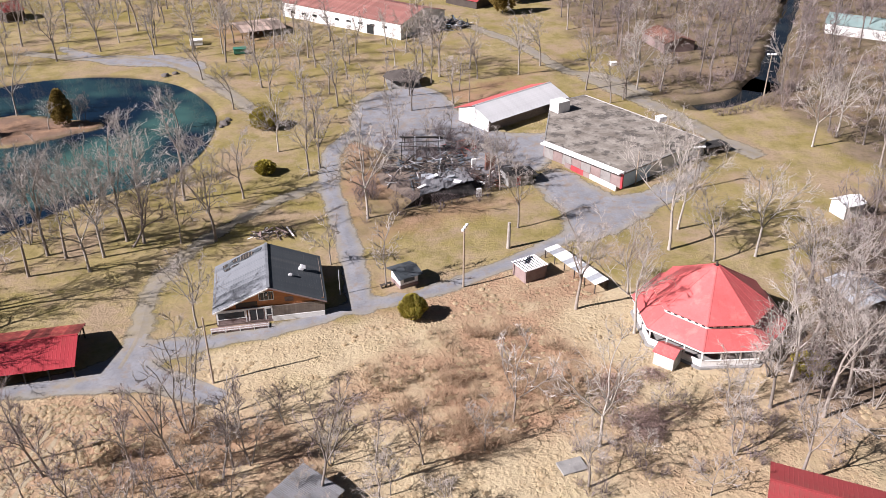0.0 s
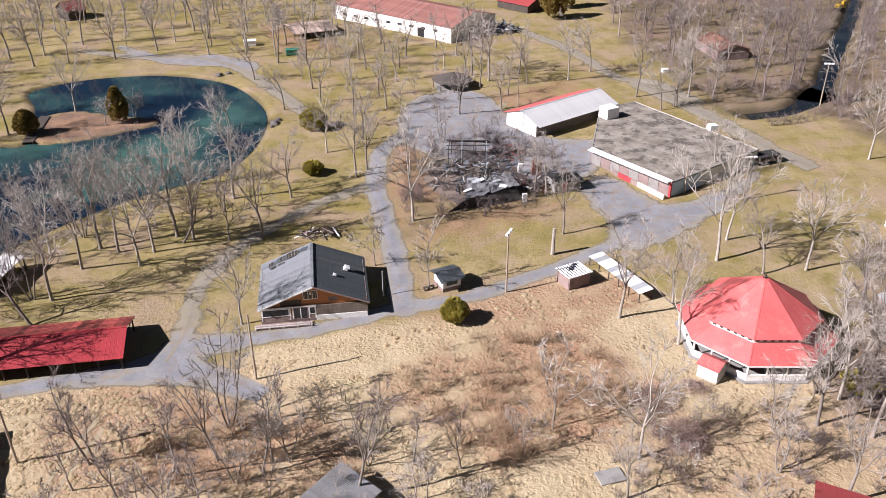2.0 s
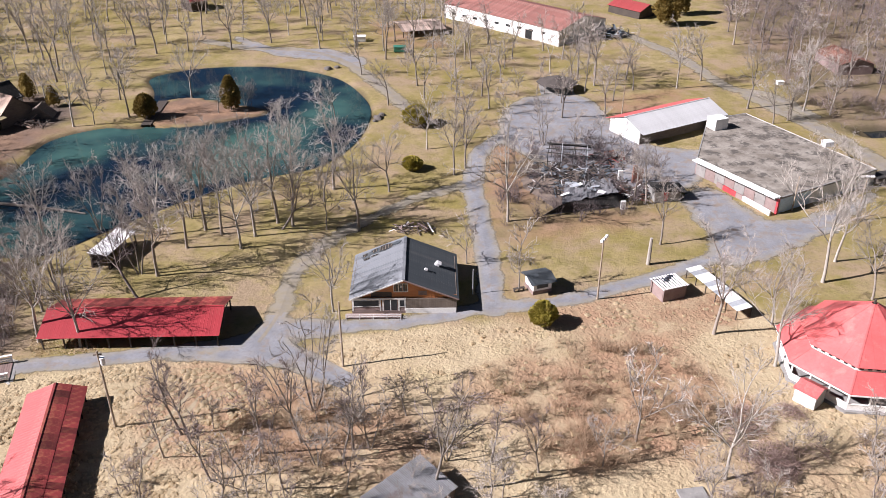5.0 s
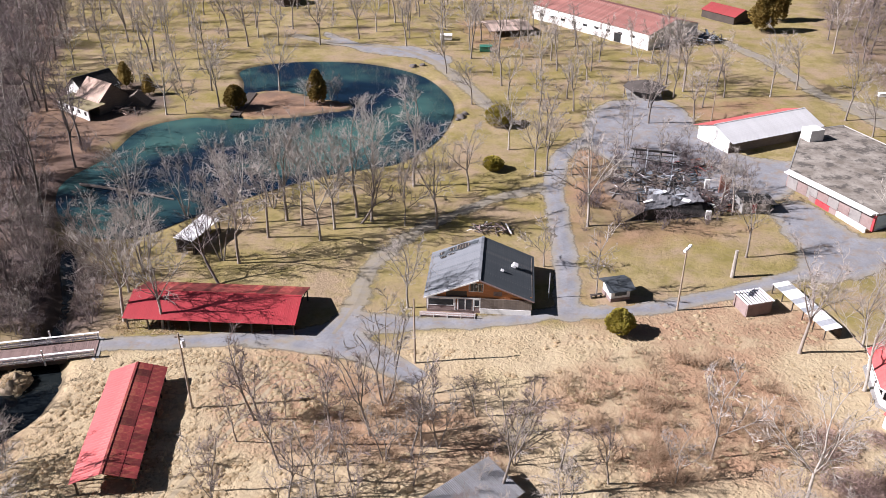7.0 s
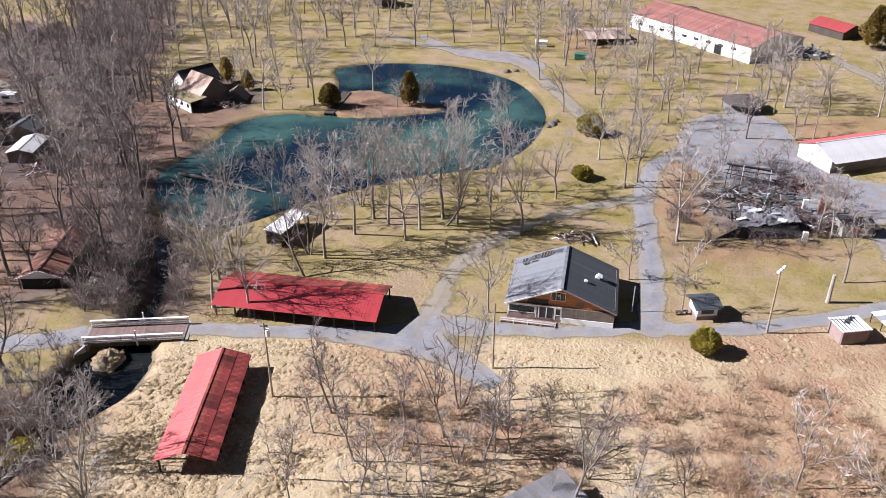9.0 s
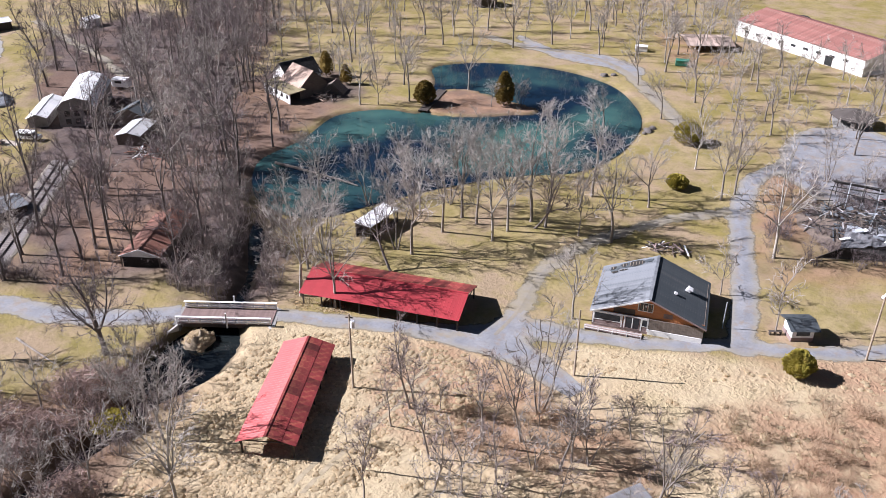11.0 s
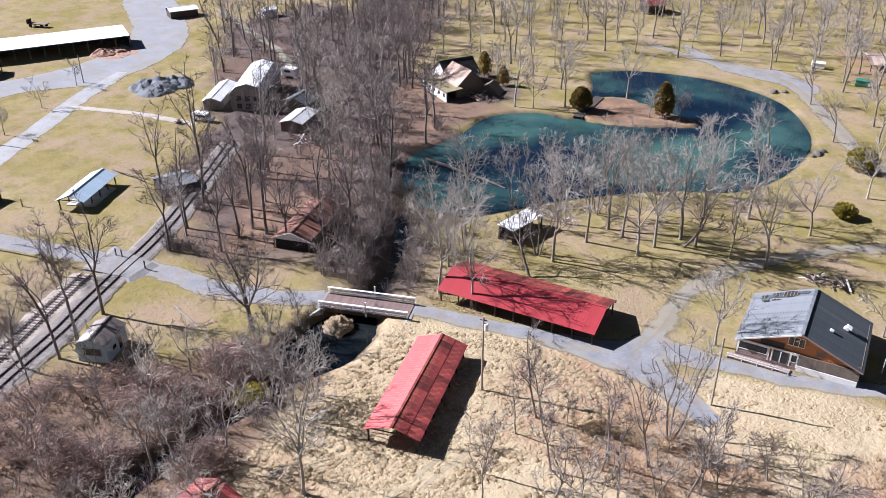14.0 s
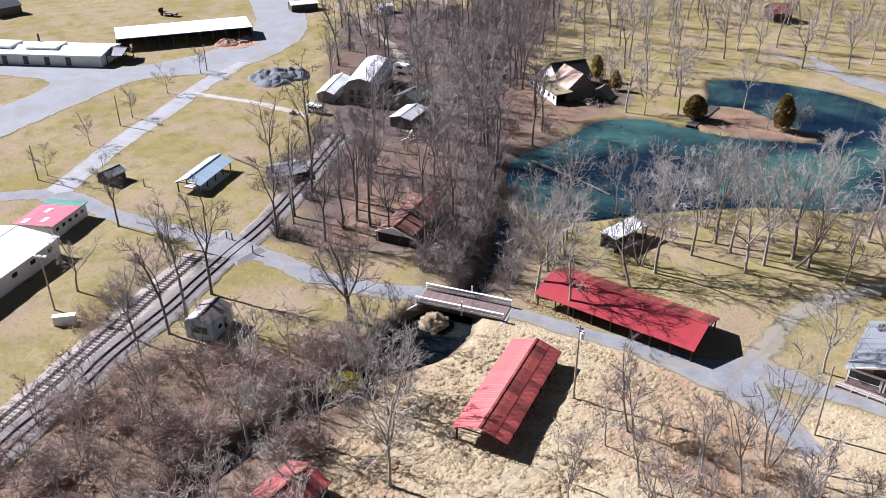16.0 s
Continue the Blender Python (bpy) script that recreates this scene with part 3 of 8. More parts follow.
WOOD_FAR = [(36.4, 248.3), (39.4, 343.2), (207.3, 344.2), (95.1, 137.6), (84.0, 145.2), (80.2, 169.0), (72.0, 185.4), (53.4, 179.6), (47.1, 199.9), (42.7, 224.6)]
WOOD_SIDE = [(47.6, 95.3), (57.0, 109.1), (81.3, 137.6), (97.1, 137.6), (60.9, 72.3), (46.9, 76.2), (43.1, 82.7)]
LEAF_DRIFTS = [([(0.4, 101.4), (9.0, 106.5), (11.9, 103.8), (9.3, 99.8), (3.9, 96.3), (0.4, 98.2)], 0.9), ([(15.1, 105.7), (20.2, 107.8), (24.0, 100.7), (19.6, 98.3), (17.2, 103.0)], 1.0),
               ([(-2.1, 85.5), (3.8, 88.5), (12.2, 85.5), (15.5, 77.7), (12.1, 72.4), (7.2, 68.8), (0.9, 67.2), (-2.7, 75.1)], 1.0), ([(20.4, 84.3), (25.8, 80.6), (24.0, 76.0), (19.5, 77.9)], 0.8), ([(-8.2, 95.5), (-5.3, 94.7), (-10.4, 88.6), (-14.4, 89.3)], 0.6)]
TRACK_LITTER = [(-114.7, 56.2), (-117.1, 61.4), (-110.5, 69.1), (-103.4, 75.5), (-94.7, 68.5), (-99.9, 61.5), (-106.7, 58.9)]
SIDING_LITTER = [(-101.4, 27.5), (-112.1, 32.1), (-116.0, 38.8), (-113.1, 43.5), (-109.8, 40.1), (-105.6, 32.3)]
HOUSE_YARD = [(-152.0, 138.0), (-148.0, 166.0), (-130.0, 172.0), (-113.5, 158.0), (-111.5, 150.0), (-113.0, 142.0), (-111.0, 130.0), (-108.0, 113.0), (-118.0, 108.0)]
RUIN_YARD = [(-16.9, 134.9), (-12.5, 162.1), (-3.1, 168.7), (13.2, 156.1), (15.0, 137.4), (6.4, 130.4), (-13.6, 119.8)]

LEAFY = [(WOOD_NEAR, 0.55), ([(-22.8, 162.7), (-15.7, 163.4), (-11.8, 146.0), (-11.5, 125.6), (-16.4, 121.9)], 0.95),
         (ISLAND, 0.9),
         ([(-4.1, 83.0), (1.8, 92.4), (12.0, 96.2), (18.1, 84.7), (16.4, 72.1), (0.1, 65.3)], 1.0),
         ([(-144.8, 144.1), (-146.5, 160.5), (-127.1, 144.7), (-118.3, 149.8), (-111.5, 151.7), (-112.4, 142.7), (-111.9, 130.8), (-105.8, 113.9), (-114.2, 113.4)], 0.5),
         ([(-71.4, 251.0), (-59.0, 257.8), (-46.8, 247.9), (-44.9, 226.9), (-60.6, 226.8)], 0.7),
         ([(-11.0, 91.3), (-7.4, 98.0), (3.0, 102.7), (12.9, 107.2), (21.9, 107.0), (20.5, 98.3), (10.6, 92.7), (2.1, 92.7)], 0.9),
         ([(-10.5, 84.8), (-1.9, 91.1), (9.0, 95.2), (16.3, 84.9), (12.9, 74.1), (5.9, 67.6), (-2.8, 68.5), (-9.8, 76.1)], 0.8),
         ([(-53.8, 78.0), (-31.2, 78.1), (-19.8, 72.1), (-10.3, 68.5), (-13.0, 60.3), (-45.5, 60.2)], 0.85),
         ([(14.0, 72.2), (32.5, 80.4), (52.8, 76.2), (45.4, 60.4), (24.1, 60.4)], 0.4),
         ([(-11.2, 96.9), (-9.0, 103.7), (-11.1, 125.3), (-17.2, 139.8), (-8.0, 150.7), (-8.8, 121.8), (-4.7, 127.2), (19.9, 136.8), (10.7, 129.8), (-8.3, 118.0)], 0.7),
         ([(0.6, 187.1), (7.5, 195.4), (25.3, 206.7), (15.5, 191.2), (5.7, 179.4)], 0.9),
         ([(-60.9, 28.1), (-60.2, 39.3), (-55.0, 40.0), (-50.1, 40.7), (-47.7, 34.4), (-55.0, 25.9)], 0.8),
         ([(-129.9, 135.2), (-116.5, 147.7), (-111.9, 130.8), (-109.5, 121.2), (-105.8, 107.5), (-119.5, 119.4)], 0.4),
         ([(-117.5, 78.0), (-109.8, 90.7), (-101.3, 76.0), (-100.1, 68.1), (-103.4, 61.4)], 0.7)]
ROADS = {
    "lane": (3.2, [(-70.4, 71.8), (-67.1, 73.2), (-61.8, 75.0), (-53.1, 78.7), (-45.6, 82.0), (-32.4, 88.4), (-22.2, 92.2), (-12.1, 97.6), (-3.7, 100.6), (6.4, 107.0), (15.7, 114.3), (24.0, 121.5), (31.9, 127.8), (40.9, 132.7)]),
    "lane_spur": (4.6, [(-41.5, 83.4), (-36.3, 81.6), (-32.5, 79.8), (-26.7, 77.5)]),
    "lane_west": (4.2, [(-81.8, 65.8), (-87.3, 60.9), (-95.8, 56.5), (-106.8, 54.0), (-114.7, 51.2), (-122.9, 47.2), (-137.0, 41.2), (-151.1, 37.2), (-159.3, 25.9)]),
    "shade_path": (3.0, [(-41.1, 83.2), (-41.0, 90.0), (-42.4, 100.2), (-41.5, 108.9), (-37.2, 119.9), (-29.9, 130.5), (-22.7, 138.2)]),
    "back_path": (4.0, [(-11.7, 97.3), (-13.8, 109.0), (-17.4, 123.3), (-21.0, 138.7), (-22.2, 153.7), (-17.6, 165.3), (-11.1, 179.3)]),
    "pond_path": (4.0, [(-114.6, 221.8), (-97.7, 216.6), (-82.5, 217.5), (-68.2, 209.6), (-56.0, 195.1), (-47.9, 183.9), (-40.5, 173.9)]),
    "top_path": (4.0, [(-1.1, 261.6), (14.0, 241.8), (22.7, 227.2), (31.1, 206.8), (40.5, 202.2), (48.6, 187.3)]),
    "far_lane": (5.0, [(35.8, 201.7), (42.2, 190.2), (51.1, 174.4), (57.0, 160.3), (62.8, 151.1)]),
}
DRIVES = {
    "drive": (5.4, [(-152.1, 36.0), (-160.1, 44.6), (-170.1, 56.0), (-180.9, 70.3), (-194.3, 86.8), (-205.6, 104.2)]),
    "woods_track": (3.0, [(-247.3, 164.0), (-229.6, 158.0), (-215.8, 153.2), (-199.0, 147.7), (-176.2, 138.1)]),
    "side_drive": (2.6, [(-189.8, 81.8), (-184.8, 84.3), (-175.2, 89.0), (-165.3, 92.4), (-157.6, 94.4)]),
}
RUT = [(-44.4, 72.5), (-45.1, 66.3), (-45.6, 60.8), (-46.1, 54.6), (-46.2, 49.0), (-45.9, 45.0)]
LOTS = {"fair_lot": [(-252.9, 46.2), (-235.2, 64.2), (-221.2, 80.4), (-223.7, 107.7), (-242.8, 128.7), (-285.9, 150.6), (-275.0, 163.3), (-226.6, 138.5), (-208.3, 118.3), (-201.0, 96.7), (-208.2, 76.5), (-198.6, 54.6), (-186.5, 29.7), (-204.7, 34.2), (-215.6, 52.0), (-224.7, 57.3), (-245.6, 44.4)]}
YARDS = {
    "paved_yard": [(16.7, 138.6), (20.0, 144.9), (24.1, 143.7), (31.5, 133.9), (42.1, 139.9), (50.7, 148.3), (49.4, 143.8), (42.2, 133.9), (32.2, 122.4), (24.3, 117.1), (19.9, 118.4), (19.9, 126.1)],
    "pond_plaza": [(-106.8, 228.3), (-88.9, 217.6), (-77.5, 220.3), (-65.5, 215.1), (-61.6, 206.8), (-74.2, 209.2), (-86.4, 210.6), (-101.8, 219.6)],
    "junction": [(-50.8, 77.8), (-45.4, 81.1), (-42.5, 82.7), (-41.9, 86.5), (-40.7, 89.0), (-35.3, 90.2), (-31.7, 89.0), (-35.8, 86.8), (-36.9, 85.1), (-36.9, 82.7), (-35.7, 80.4), (-33.1, 78.3), (-31.0, 76.8), (-34.6, 77.9), (-37.4, 78.4), (-44.2, 78.3), (-50.5, 77.2)],
    "ruin_yard": [(-15.5, 156.0), (-20.5, 168.0), (-19.0, 186.0), (-9.0, 194.0), (-1.0, 190.0), (5.5, 173.0), (13.7, 163.8), (23.1, 162.3), (18.9, 144.9), (7.8, 139.8)],
}
BRIDGE_A, BRIDGE_B = (-80.8, 65.3), (-69.8, 71.2)


def build_ground():
    xs = np.unique(np.concatenate([np.arange(-250, 160, 1.0), np.linspace(-2200, -250, 26), np.linspace(160, 2200, 26)]))
    ys = np.unique(np.concatenate([np.arange(10, 300, 1.0), np.linspace(-2000, 10, 26), np.linspace(300, 2600, 26)]))
    px, py = np.meshgrid(xs, ys)
    pond, island = signed(px, py, POND), signed(px, py, ISLAND)
    creek = 0.9 + 0.5 * lumps(px, py, 6.0) + 4.3 * soft_step(-np.hypot(px - POOL[0], py - POOL[1]), -11.0, -5.0) - line_distance(px, py, CREEK)
    creek2 = 1.8 + 0.5 * lumps(px, py, 6.0, 2.0) + 2.2 * soft_step(-np.hypot(px - UPPER_POOL[0], py - UPPER_POOL[1]), -9.0, -3.0) - line_distance(px, py, CREEK_UP)
    wobble = 1.2 * lumps(px, py, 5.0) + 0.5 * lumps(px, py, 1.7, 1.0)
    field = soft_step(signed(px, py, FIELD) + 1.6 + 0.5 * wobble, -1.0, 1.2)
    litter = np.zeros(px.shape)
    for poly, k in ((WOOD_POND, 1.0), (WOOD_NEAR, 0.8), (WOOD_BANK, 1.0), (WOOD_EDGE, 1.0), (HOUSE_YARD, 0.9), (TRACK_LITTER, 0.85), (SIDING_LITTER, 0.55), (WOOD_FAR, 0.6), (WOOD_SIDE, 0.8), (RUIN_YARD, 0.45)):
        litter = np.maximum(litter, k * soft_step(signed(px, py, poly) + 2.5 * wobble, -3.0, 4.0))
    litter = np.maximum(litter, soft_step(island, -1, 1.5) * 0.9)
    rusty = np.zeros(px.shape)
    for poly, k in LEAF_DRIFTS:
        rusty = np.maximum(rusty, k * soft_step(signed(px, py, poly) + 1.2 * wobble, -1.2, 1.2))
    for poly, k in LEAFY:
        rusty = np.maximum(rusty, k * soft_step(signed(px, py, poly) + 2.0 * wobble, -3.0, 3.0))
    road = np.full(px.shape, 1e9)
    for w, line in [*ROADS.values(), *DRIVES.values(), (1.6, RUT)]:
        road = np.minimum(road, line_distance(px, py, smooth_line(line)) - w / 2)
    for poly in [*YARDS.values(), *LOTS.values()]:
        road = np.minimum(road, -signed(px, py, poly))
    rough = 0.25 + 0.75 * soft_step(road, -0.2, 2.5)
    rough = np.where(road < -0.8, 0.0, rough)
    z = -0.06 + rough * (0.10 * lumps(px, py, 3.1) + 0.05 * lumps(px, py, 1.1, 3.0) + field * (0.09 * lumps(px, py, 1.3, 0.7) + 0.04 * lumps(px, py, 0.8)))
    far = soft_step(np.hypot(px + 40, py - 110), 260, 700)
    z = z * (1 - far) - 0.06 * far
    # the hole for the water: banks, then a bed
    wet = np.maximum(pond - soft_step(island, -1.5, 0.5) * 60, np.maximum(creek, creek2))
    z = z - 0.75 * soft_step(wet, -1.3, 0.6) - 1.6 * soft_step(wet, 0.4, 5.0)
    deep = soft_step(np.maximum(creek, creek2), -2.6, 1.2) * soft_step(-pond, 0, 6)
    z = z - 1.3 * deep
    mud = np.maximum(0.85 * soft_step(wet + 0.4 * wobble, -1.3, 0.4), 0.75 * soft_step(np.maximum(creek, creek2), -2.4, 0.0))
    nx, ny = len(xs), len(ys)
    i = np.arange(nx * ny).reshape(ny, nx)
    faces = np.stack([i[:-1, :-1], i[:-1, 1:], i[1:, 1:], i[1:, :-1]], -1).reshape(-1, 4)
    me = bpy.data.meshes.new("ground")
    me.from_pydata(np.stack([px, py, z], -1).reshape(-1, 3).tolist(), [], faces.tolist())
    me.polygons.foreach_set("use_smooth", [True] * len(me.polygons))
    for name, v in (("dry", field), ("litter", litter), ("rusty", rusty), ("mud", mud)):
        a = me.attributes.new(name, "FLOAT", "POINT")
        a.data.foreach_set("value", v.astype(np.float32).ravel())
    me.materials.append(GROUND)
    tagged(new("ground", me), "winter lawn, dry straw field and leaf litter", "ground", kind="structure")


def paved_distance(px, py):
    """How far inside the paving a place lies (negative outside it)."""
    best = np.full(px.shape, -1e9)
    for w, line in [*ROADS.values(), *DRIVES.values()]:
        best = np.maximum(best, w / 2 - line_distance(px, py, smooth_line(line)))
    for poly in [*YARDS.values(), *LOTS.values()]:
        best = np.maximum(best, signed(px, py, smooth_line(poly, True, 9)))
    return best


def tell_edge(ob):
    co = np.empty(len(ob.data.vertices) * 3)
    ob.data.vertices.foreach_get("co", co)
    v = paved_distance(co[0::3], co[1::3])
    a = ob.data.attributes.new("inside", "FLOAT", "POINT")
    a.data.foreach_set("value", v.astype(np.float32))


def face_up(ob):
    for p in ob.data.polygons:
        if p.normal.z < 0:
            p.flip()
    return ob


def flat_outline(name, outline, z, material, label, category):
    bm = bmesh.new()
    f = bm.faces.new([bm.verts.new((x, y, z)) for x, y in outline])
    bmesh.ops.triangulate(bm, faces=[f])
    return tagged(face_up(part(name, bm, material, None)), label, category, kind="structure")


def paved_area(name, poly, z, material, label, cell=1.0):
    """A yard: a fine sheet that reaches a little past its outline, where grass takes over."""
    xs = np.arange(min(p[0] for p in poly) - 3, max(p[0] for p in poly) + 3, cell)
    ys = np.arange(min(p[1] for p in poly) - 3, max(p[1] for p in poly) + 3, cell)
    px, py = np.meshgrid(xs, ys)
    d = signed(px, py, poly)
    nx = len(xs)
    keep = (d[:-1, :-1] > -1.9) & (d[:-1, 1:] > -1.9) & (d[1:, 1:] > -1.9) & (d[1:, :-1] > -1.9)
    i = np.arange(px.size).reshape(px.shape)
    quads = np.stack([i[:-1, :-1], i[:-1, 1:], i[1:, 1:], i[1:, :-1]], -1)[keep]
    used = np.unique(quads)
    back = np.zeros(px.size, int)
    back[used] = np.arange(len(used))
    verts = np.stack([px.ravel()[used], py.ravel()[used], np.full(len(used), z)], -1)
    ob = raw_part(name, verts.tolist(), back[quads].tolist(), material)
    tell_edge(face_up(ob))
    return tagged(ob, label, "pavement", kind="structure")


def strip(name, width, line, material, z, label):
    """A road: a crowned strip let into the ground, with room at its edges for grass to creep in."""
    pts = smooth_line(line, step=16)
    verts, faces = [], []
    n = len(pts)
    full = width
    for i, (x, y) in enumerate(pts):
        width = full * (1 - 0.85 * (i / (n - 1)) ** 1.5) if "spur" in name else full
        a, b = pts[max(i - 1, 0)], pts[min(i + 1, n - 1)]
        d = Vector((b[0] - a[0], b[1] - a[1])).normalized()
        nrm = Vector((-d.y, d.x))
        h = width / 2
        for off, up in ((-h - 1.0, z - 0.03), (-h + 0.3, z - 0.01), (0, z + 0.04), (h - 0.3, z - 0.01), (h + 1.0, z - 0.03)):
            verts.append((x + nrm.x * off, y + nrm.y * off, up))
    for i in range(n - 1):
        for k in range(4):
            a = i * 5 + k
            faces.append((a, a + 5, a + 6, a + 1))
    ob = face_up(raw_part(name, verts, faces, material))
    tell_edge(ob)
    return tagged(ob, label, "road", kind="structure")


build_ground()
flat_outline("pond_water", smooth_line([(x, y) for x, y in POND[::8]], True), -0.42, POND_WATER, "still teal-green pond water with dark blue patches", "water")


def creek_water(name, line, width, z):
    pts = line
    verts, faces = [], []
    for i, (x, y) in enumerate(pts):
        a, b = pts[max(i - 1, 0)], pts[min(i + 1, len(pts) - 1)]
        d = Vector((b[0] - a[0], b[1] - a[1])).normalized()
        verts += [(x - d.y * width, y + d.x * width, z), (x + d.y * width, y - d.x * width, z)]
    faces = [(2 * i, 2 * i + 1, 2 * i + 3, 2 * i + 2) for i in range(len(pts) - 1)]
    ob = raw_part(name, verts, faces, CREEK_WATER)
    for p in ob.data.polygons:
        if p.normal.z < 0:
            p.flip()
    tagged(ob, "dark shaded creek water", "water", kind="structure")


creek_water("creek_water", CREEK[6:], 6.5, -1.55)
creek_water("upper_creek_water", CREEK_UP, 7.0, -1.2)
for k, (name, (w, line)) in enumerate(ROADS.items()):
    strip("road_" + name, w, line, SHADY_ASPHALT if name in ("shade_path", "pond_path", "top_path", "far_lane") else ASPHALT, -0.025 + 0.004 * k, "worn pale grey asphalt lane with grassy edges")
for k, (name, (w, line)) in enumerate(DRIVES.items()):
    strip("road_" + name, w, line, {"side_drive": TAN_GRAVEL, "woods_track": SHADY_ASPHALT, "drive": PALE_GRAVEL}[name], -0.02 + 0.004 * k, "pale gravel drive beside mown grass")
for k, (name, poly) in enumerate(YARDS.items()):
    paved_area("pavement_" + name, smooth_line(poly, True, 9), 0.005 + 0.005 * k, ASPHALT if name == "junction" else YARD, "cracked grey asphalt yard")


for k, (name, poly) in enumerate(LOTS.items()):
    paved_area("pavement_" + name, smooth_line(poly, True, 9), -0.01 + 0.005 * k, GRAVEL, "wide blue-grey gravel lot")


# ---- trees ----
def tube(V, F, pts, radii, sides):
    base = len(V)
    for k, p in enumerate(pts):
        d = (pts[min(k + 1, len(pts) - 1)] - pts[max(k - 1, 0)])
        d.normalize()
        u = d.orthogonal().normalized()
        w = d.cross(u)
        for s in range(sides):
            a = 2 * math.pi * s / sides
            V.append(p + (u * math.cos(a) + w * math.sin(a)) * radii[k])
    for k in range(len(pts) - 1):
        for s in range(sides):
            a, b = base + k * sides + s, base + k * sides + (s + 1) % sides
            F.append((a, b, b + sides, a + sides))


def grow(V, F, rng, start, way, length, r0, r1, seg, sides, wob, rise):
    pts, d, p = [start.copy()], way.normalized(), start.copy()
    for k in range(seg):
        d = (d + Vector((rng.uniform(-wob, wob), rng.uniform(-wob, wob), rng.uniform(-wob, wob) + rise))).normalized()
        p = p + d * (length / seg)
        pts.append(p.copy())
    tube(V, F, pts, [r0 + (r1 - r0) * k / seg for k in range(seg + 1)], sides)
    return pts


def side_way(rng, d, spread):
    u = d.orthogonal().normalized()
    u.rotate(Matrix.Rotation(rng.uniform(0, 2 * math.pi), 3, d))
    return (d * math.cos(spread) + u * math.sin(spread)).normalized()


def sliver(V, F, rng, p, d, length, w):
    u = side_way(rng, d, math.pi / 2) * w
    n = len(V)
    V.extend((p - u, p + u, p + d * length))
    F.append((n, n + 1, n + 2))


def tree_meshes(seed, height, spread, r0, clear, leaders=3, flare=0.4, limbs=7, subs=5, twigs=6, fine=1, lean=0.0, stems=1, rise=0.06, broken=0.0, sparse=False):
    """Trunk and crown of a bare tree: trunk, forking leaders, limbs, branches, twigs. A sparse crown has plain slivers for branches."""
    rng = random.Random(seed)
    tv, tf, cv, cf = [], [], [], []
    tops = []
    for s in range(stems):
        a = 2 * math.pi * s / stems + rng.uniform(0, 1)
        tilt = 0.26 if stems > 1 else 0.0
        d = Vector((math.cos(a) * tilt + lean, math.sin(a) * tilt, 1))
        r = r0 * (1.0 if stems == 1 else 0.75)
        h = height * clear * rng.uniform(0.85, 1.1)
        foot = Vector((math.cos(a) * 0.2, math.sin(a) * 0.2, -0.3)) if stems > 1 else Vector((0, 0, -0.3))
        grow(tv, tf, rng, foot, d, 0.9, r * 1.45, r, 1, 7, 0.0, 0.0)
        pts = grow(tv, tf, rng, foot + d.normalized() * 0.9, d, h, r, r * 0.8, 5, 7, 0.06, 0.03)
        tops.append((pts[-1], (pts[-1] - pts[-2]).normalized(), r * 0.8))
    for top, up, r in tops:
        n = max(1, leaders // stems)
        turn = rng.uniform(0, 2 * math.pi)
        for k in range(n):
            tilt = rng.uniform(0.04, 0.14) if k == 0 else flare * rng.uniform(0.7, 1.3)
            az = turn + 2 * math.pi * k / max(1, n - 1) + rng.uniform(-0.4, 0.4)
            way = (up + Vector((math.cos(az), math.sin(az), 0)) * math.tan(tilt)).normalized()
            ln = height * (1 - clear) * (1.0 if k == 0 else rng.uniform(0.65, 0.92))
            rl = r * (0.82 if k == 0 else rng.uniform(0.55, 0.7))
            lead = grow(tv, tf, rng, top - up * 0.15, way, ln, rl, 0.035, 7, 5, 0.2, 0.06)
            for j in range(limbs):
                f = 0.10 + 0.88 * (j + rng.random()) / limbs
                i = min(int(f * 7), 6)
                p = lead[i].lerp(lead[i + 1], f * 7 - i)
                d = (lead[i + 1] - lead[i]).normalized()
                lw = side_way(rng, d, rng.uniform(0.55, 1.15))
                lw.z = max(lw.z, -0.05)
                ll = spread * (1.05 - 0.62 * f) * rng.uniform(0.6, 1.05)
                lr = max(0.042, rl * (1 - f) * 0.66)
                snapped = rng.random() < broken
                if snapped:
                    ll *= 0.5
                limb = grow(tv, tf, rng, p, lw, ll, lr, lr * 0.6 if snapped else 0.026, 2 if sparse else 4, 3, 0.3, rise)
                n_limb = len(limb) - 1
                if snapped and rng.random() < 0.7:
                    continue
                for q in range(subs):
                    g = 0.22 + 0.78 * (q + rng.random()) / subs
                    i = min(int(g * n_limb), n_limb - 1)
                    c = limb[i].lerp(limb[i + 1], g * n_limb - i)
                    bd = (side_way(rng, (limb[i + 1] - limb[i]).normalized(), rng.uniform(0.45, 1.05)) + Vector((0, 0, 0.12))).normalized()
                    bl = max(0.7, ll * rng.uniform(0.26, 0.5) * (1.2 - 0.5 * g))
                    if sparse:
                        sliver(cv, cf, rng, c, bd, bl, 0.042)
                        br = [c, c + bd * bl * 0.5, c + bd * bl]
                    else:
                        br = grow(cv, cf, rng, c, bd, bl, 0.034, 0.014, 2, 3, 0.26, 0.05)
                    for t in range(twigs):
                        e = 0.2 + 0.8 * (t + rng.random()) / twigs
                        i = min(int(e * 2), 1)
                        q2 = br[i].lerp(br[i + 1], e * 2 - i)
                        dt = (side_way(rng, (br[i + 1] - br[i]).normalized(), rng.uniform(0.35, 1.0)) + Vector((0, 0, 0.1))).normalized()
                        tl = bl * rng.uniform(0.35, 0.8)
                        sliver(cv, cf, rng, q2, dt, tl, 0.032 if sparse else 0.024)
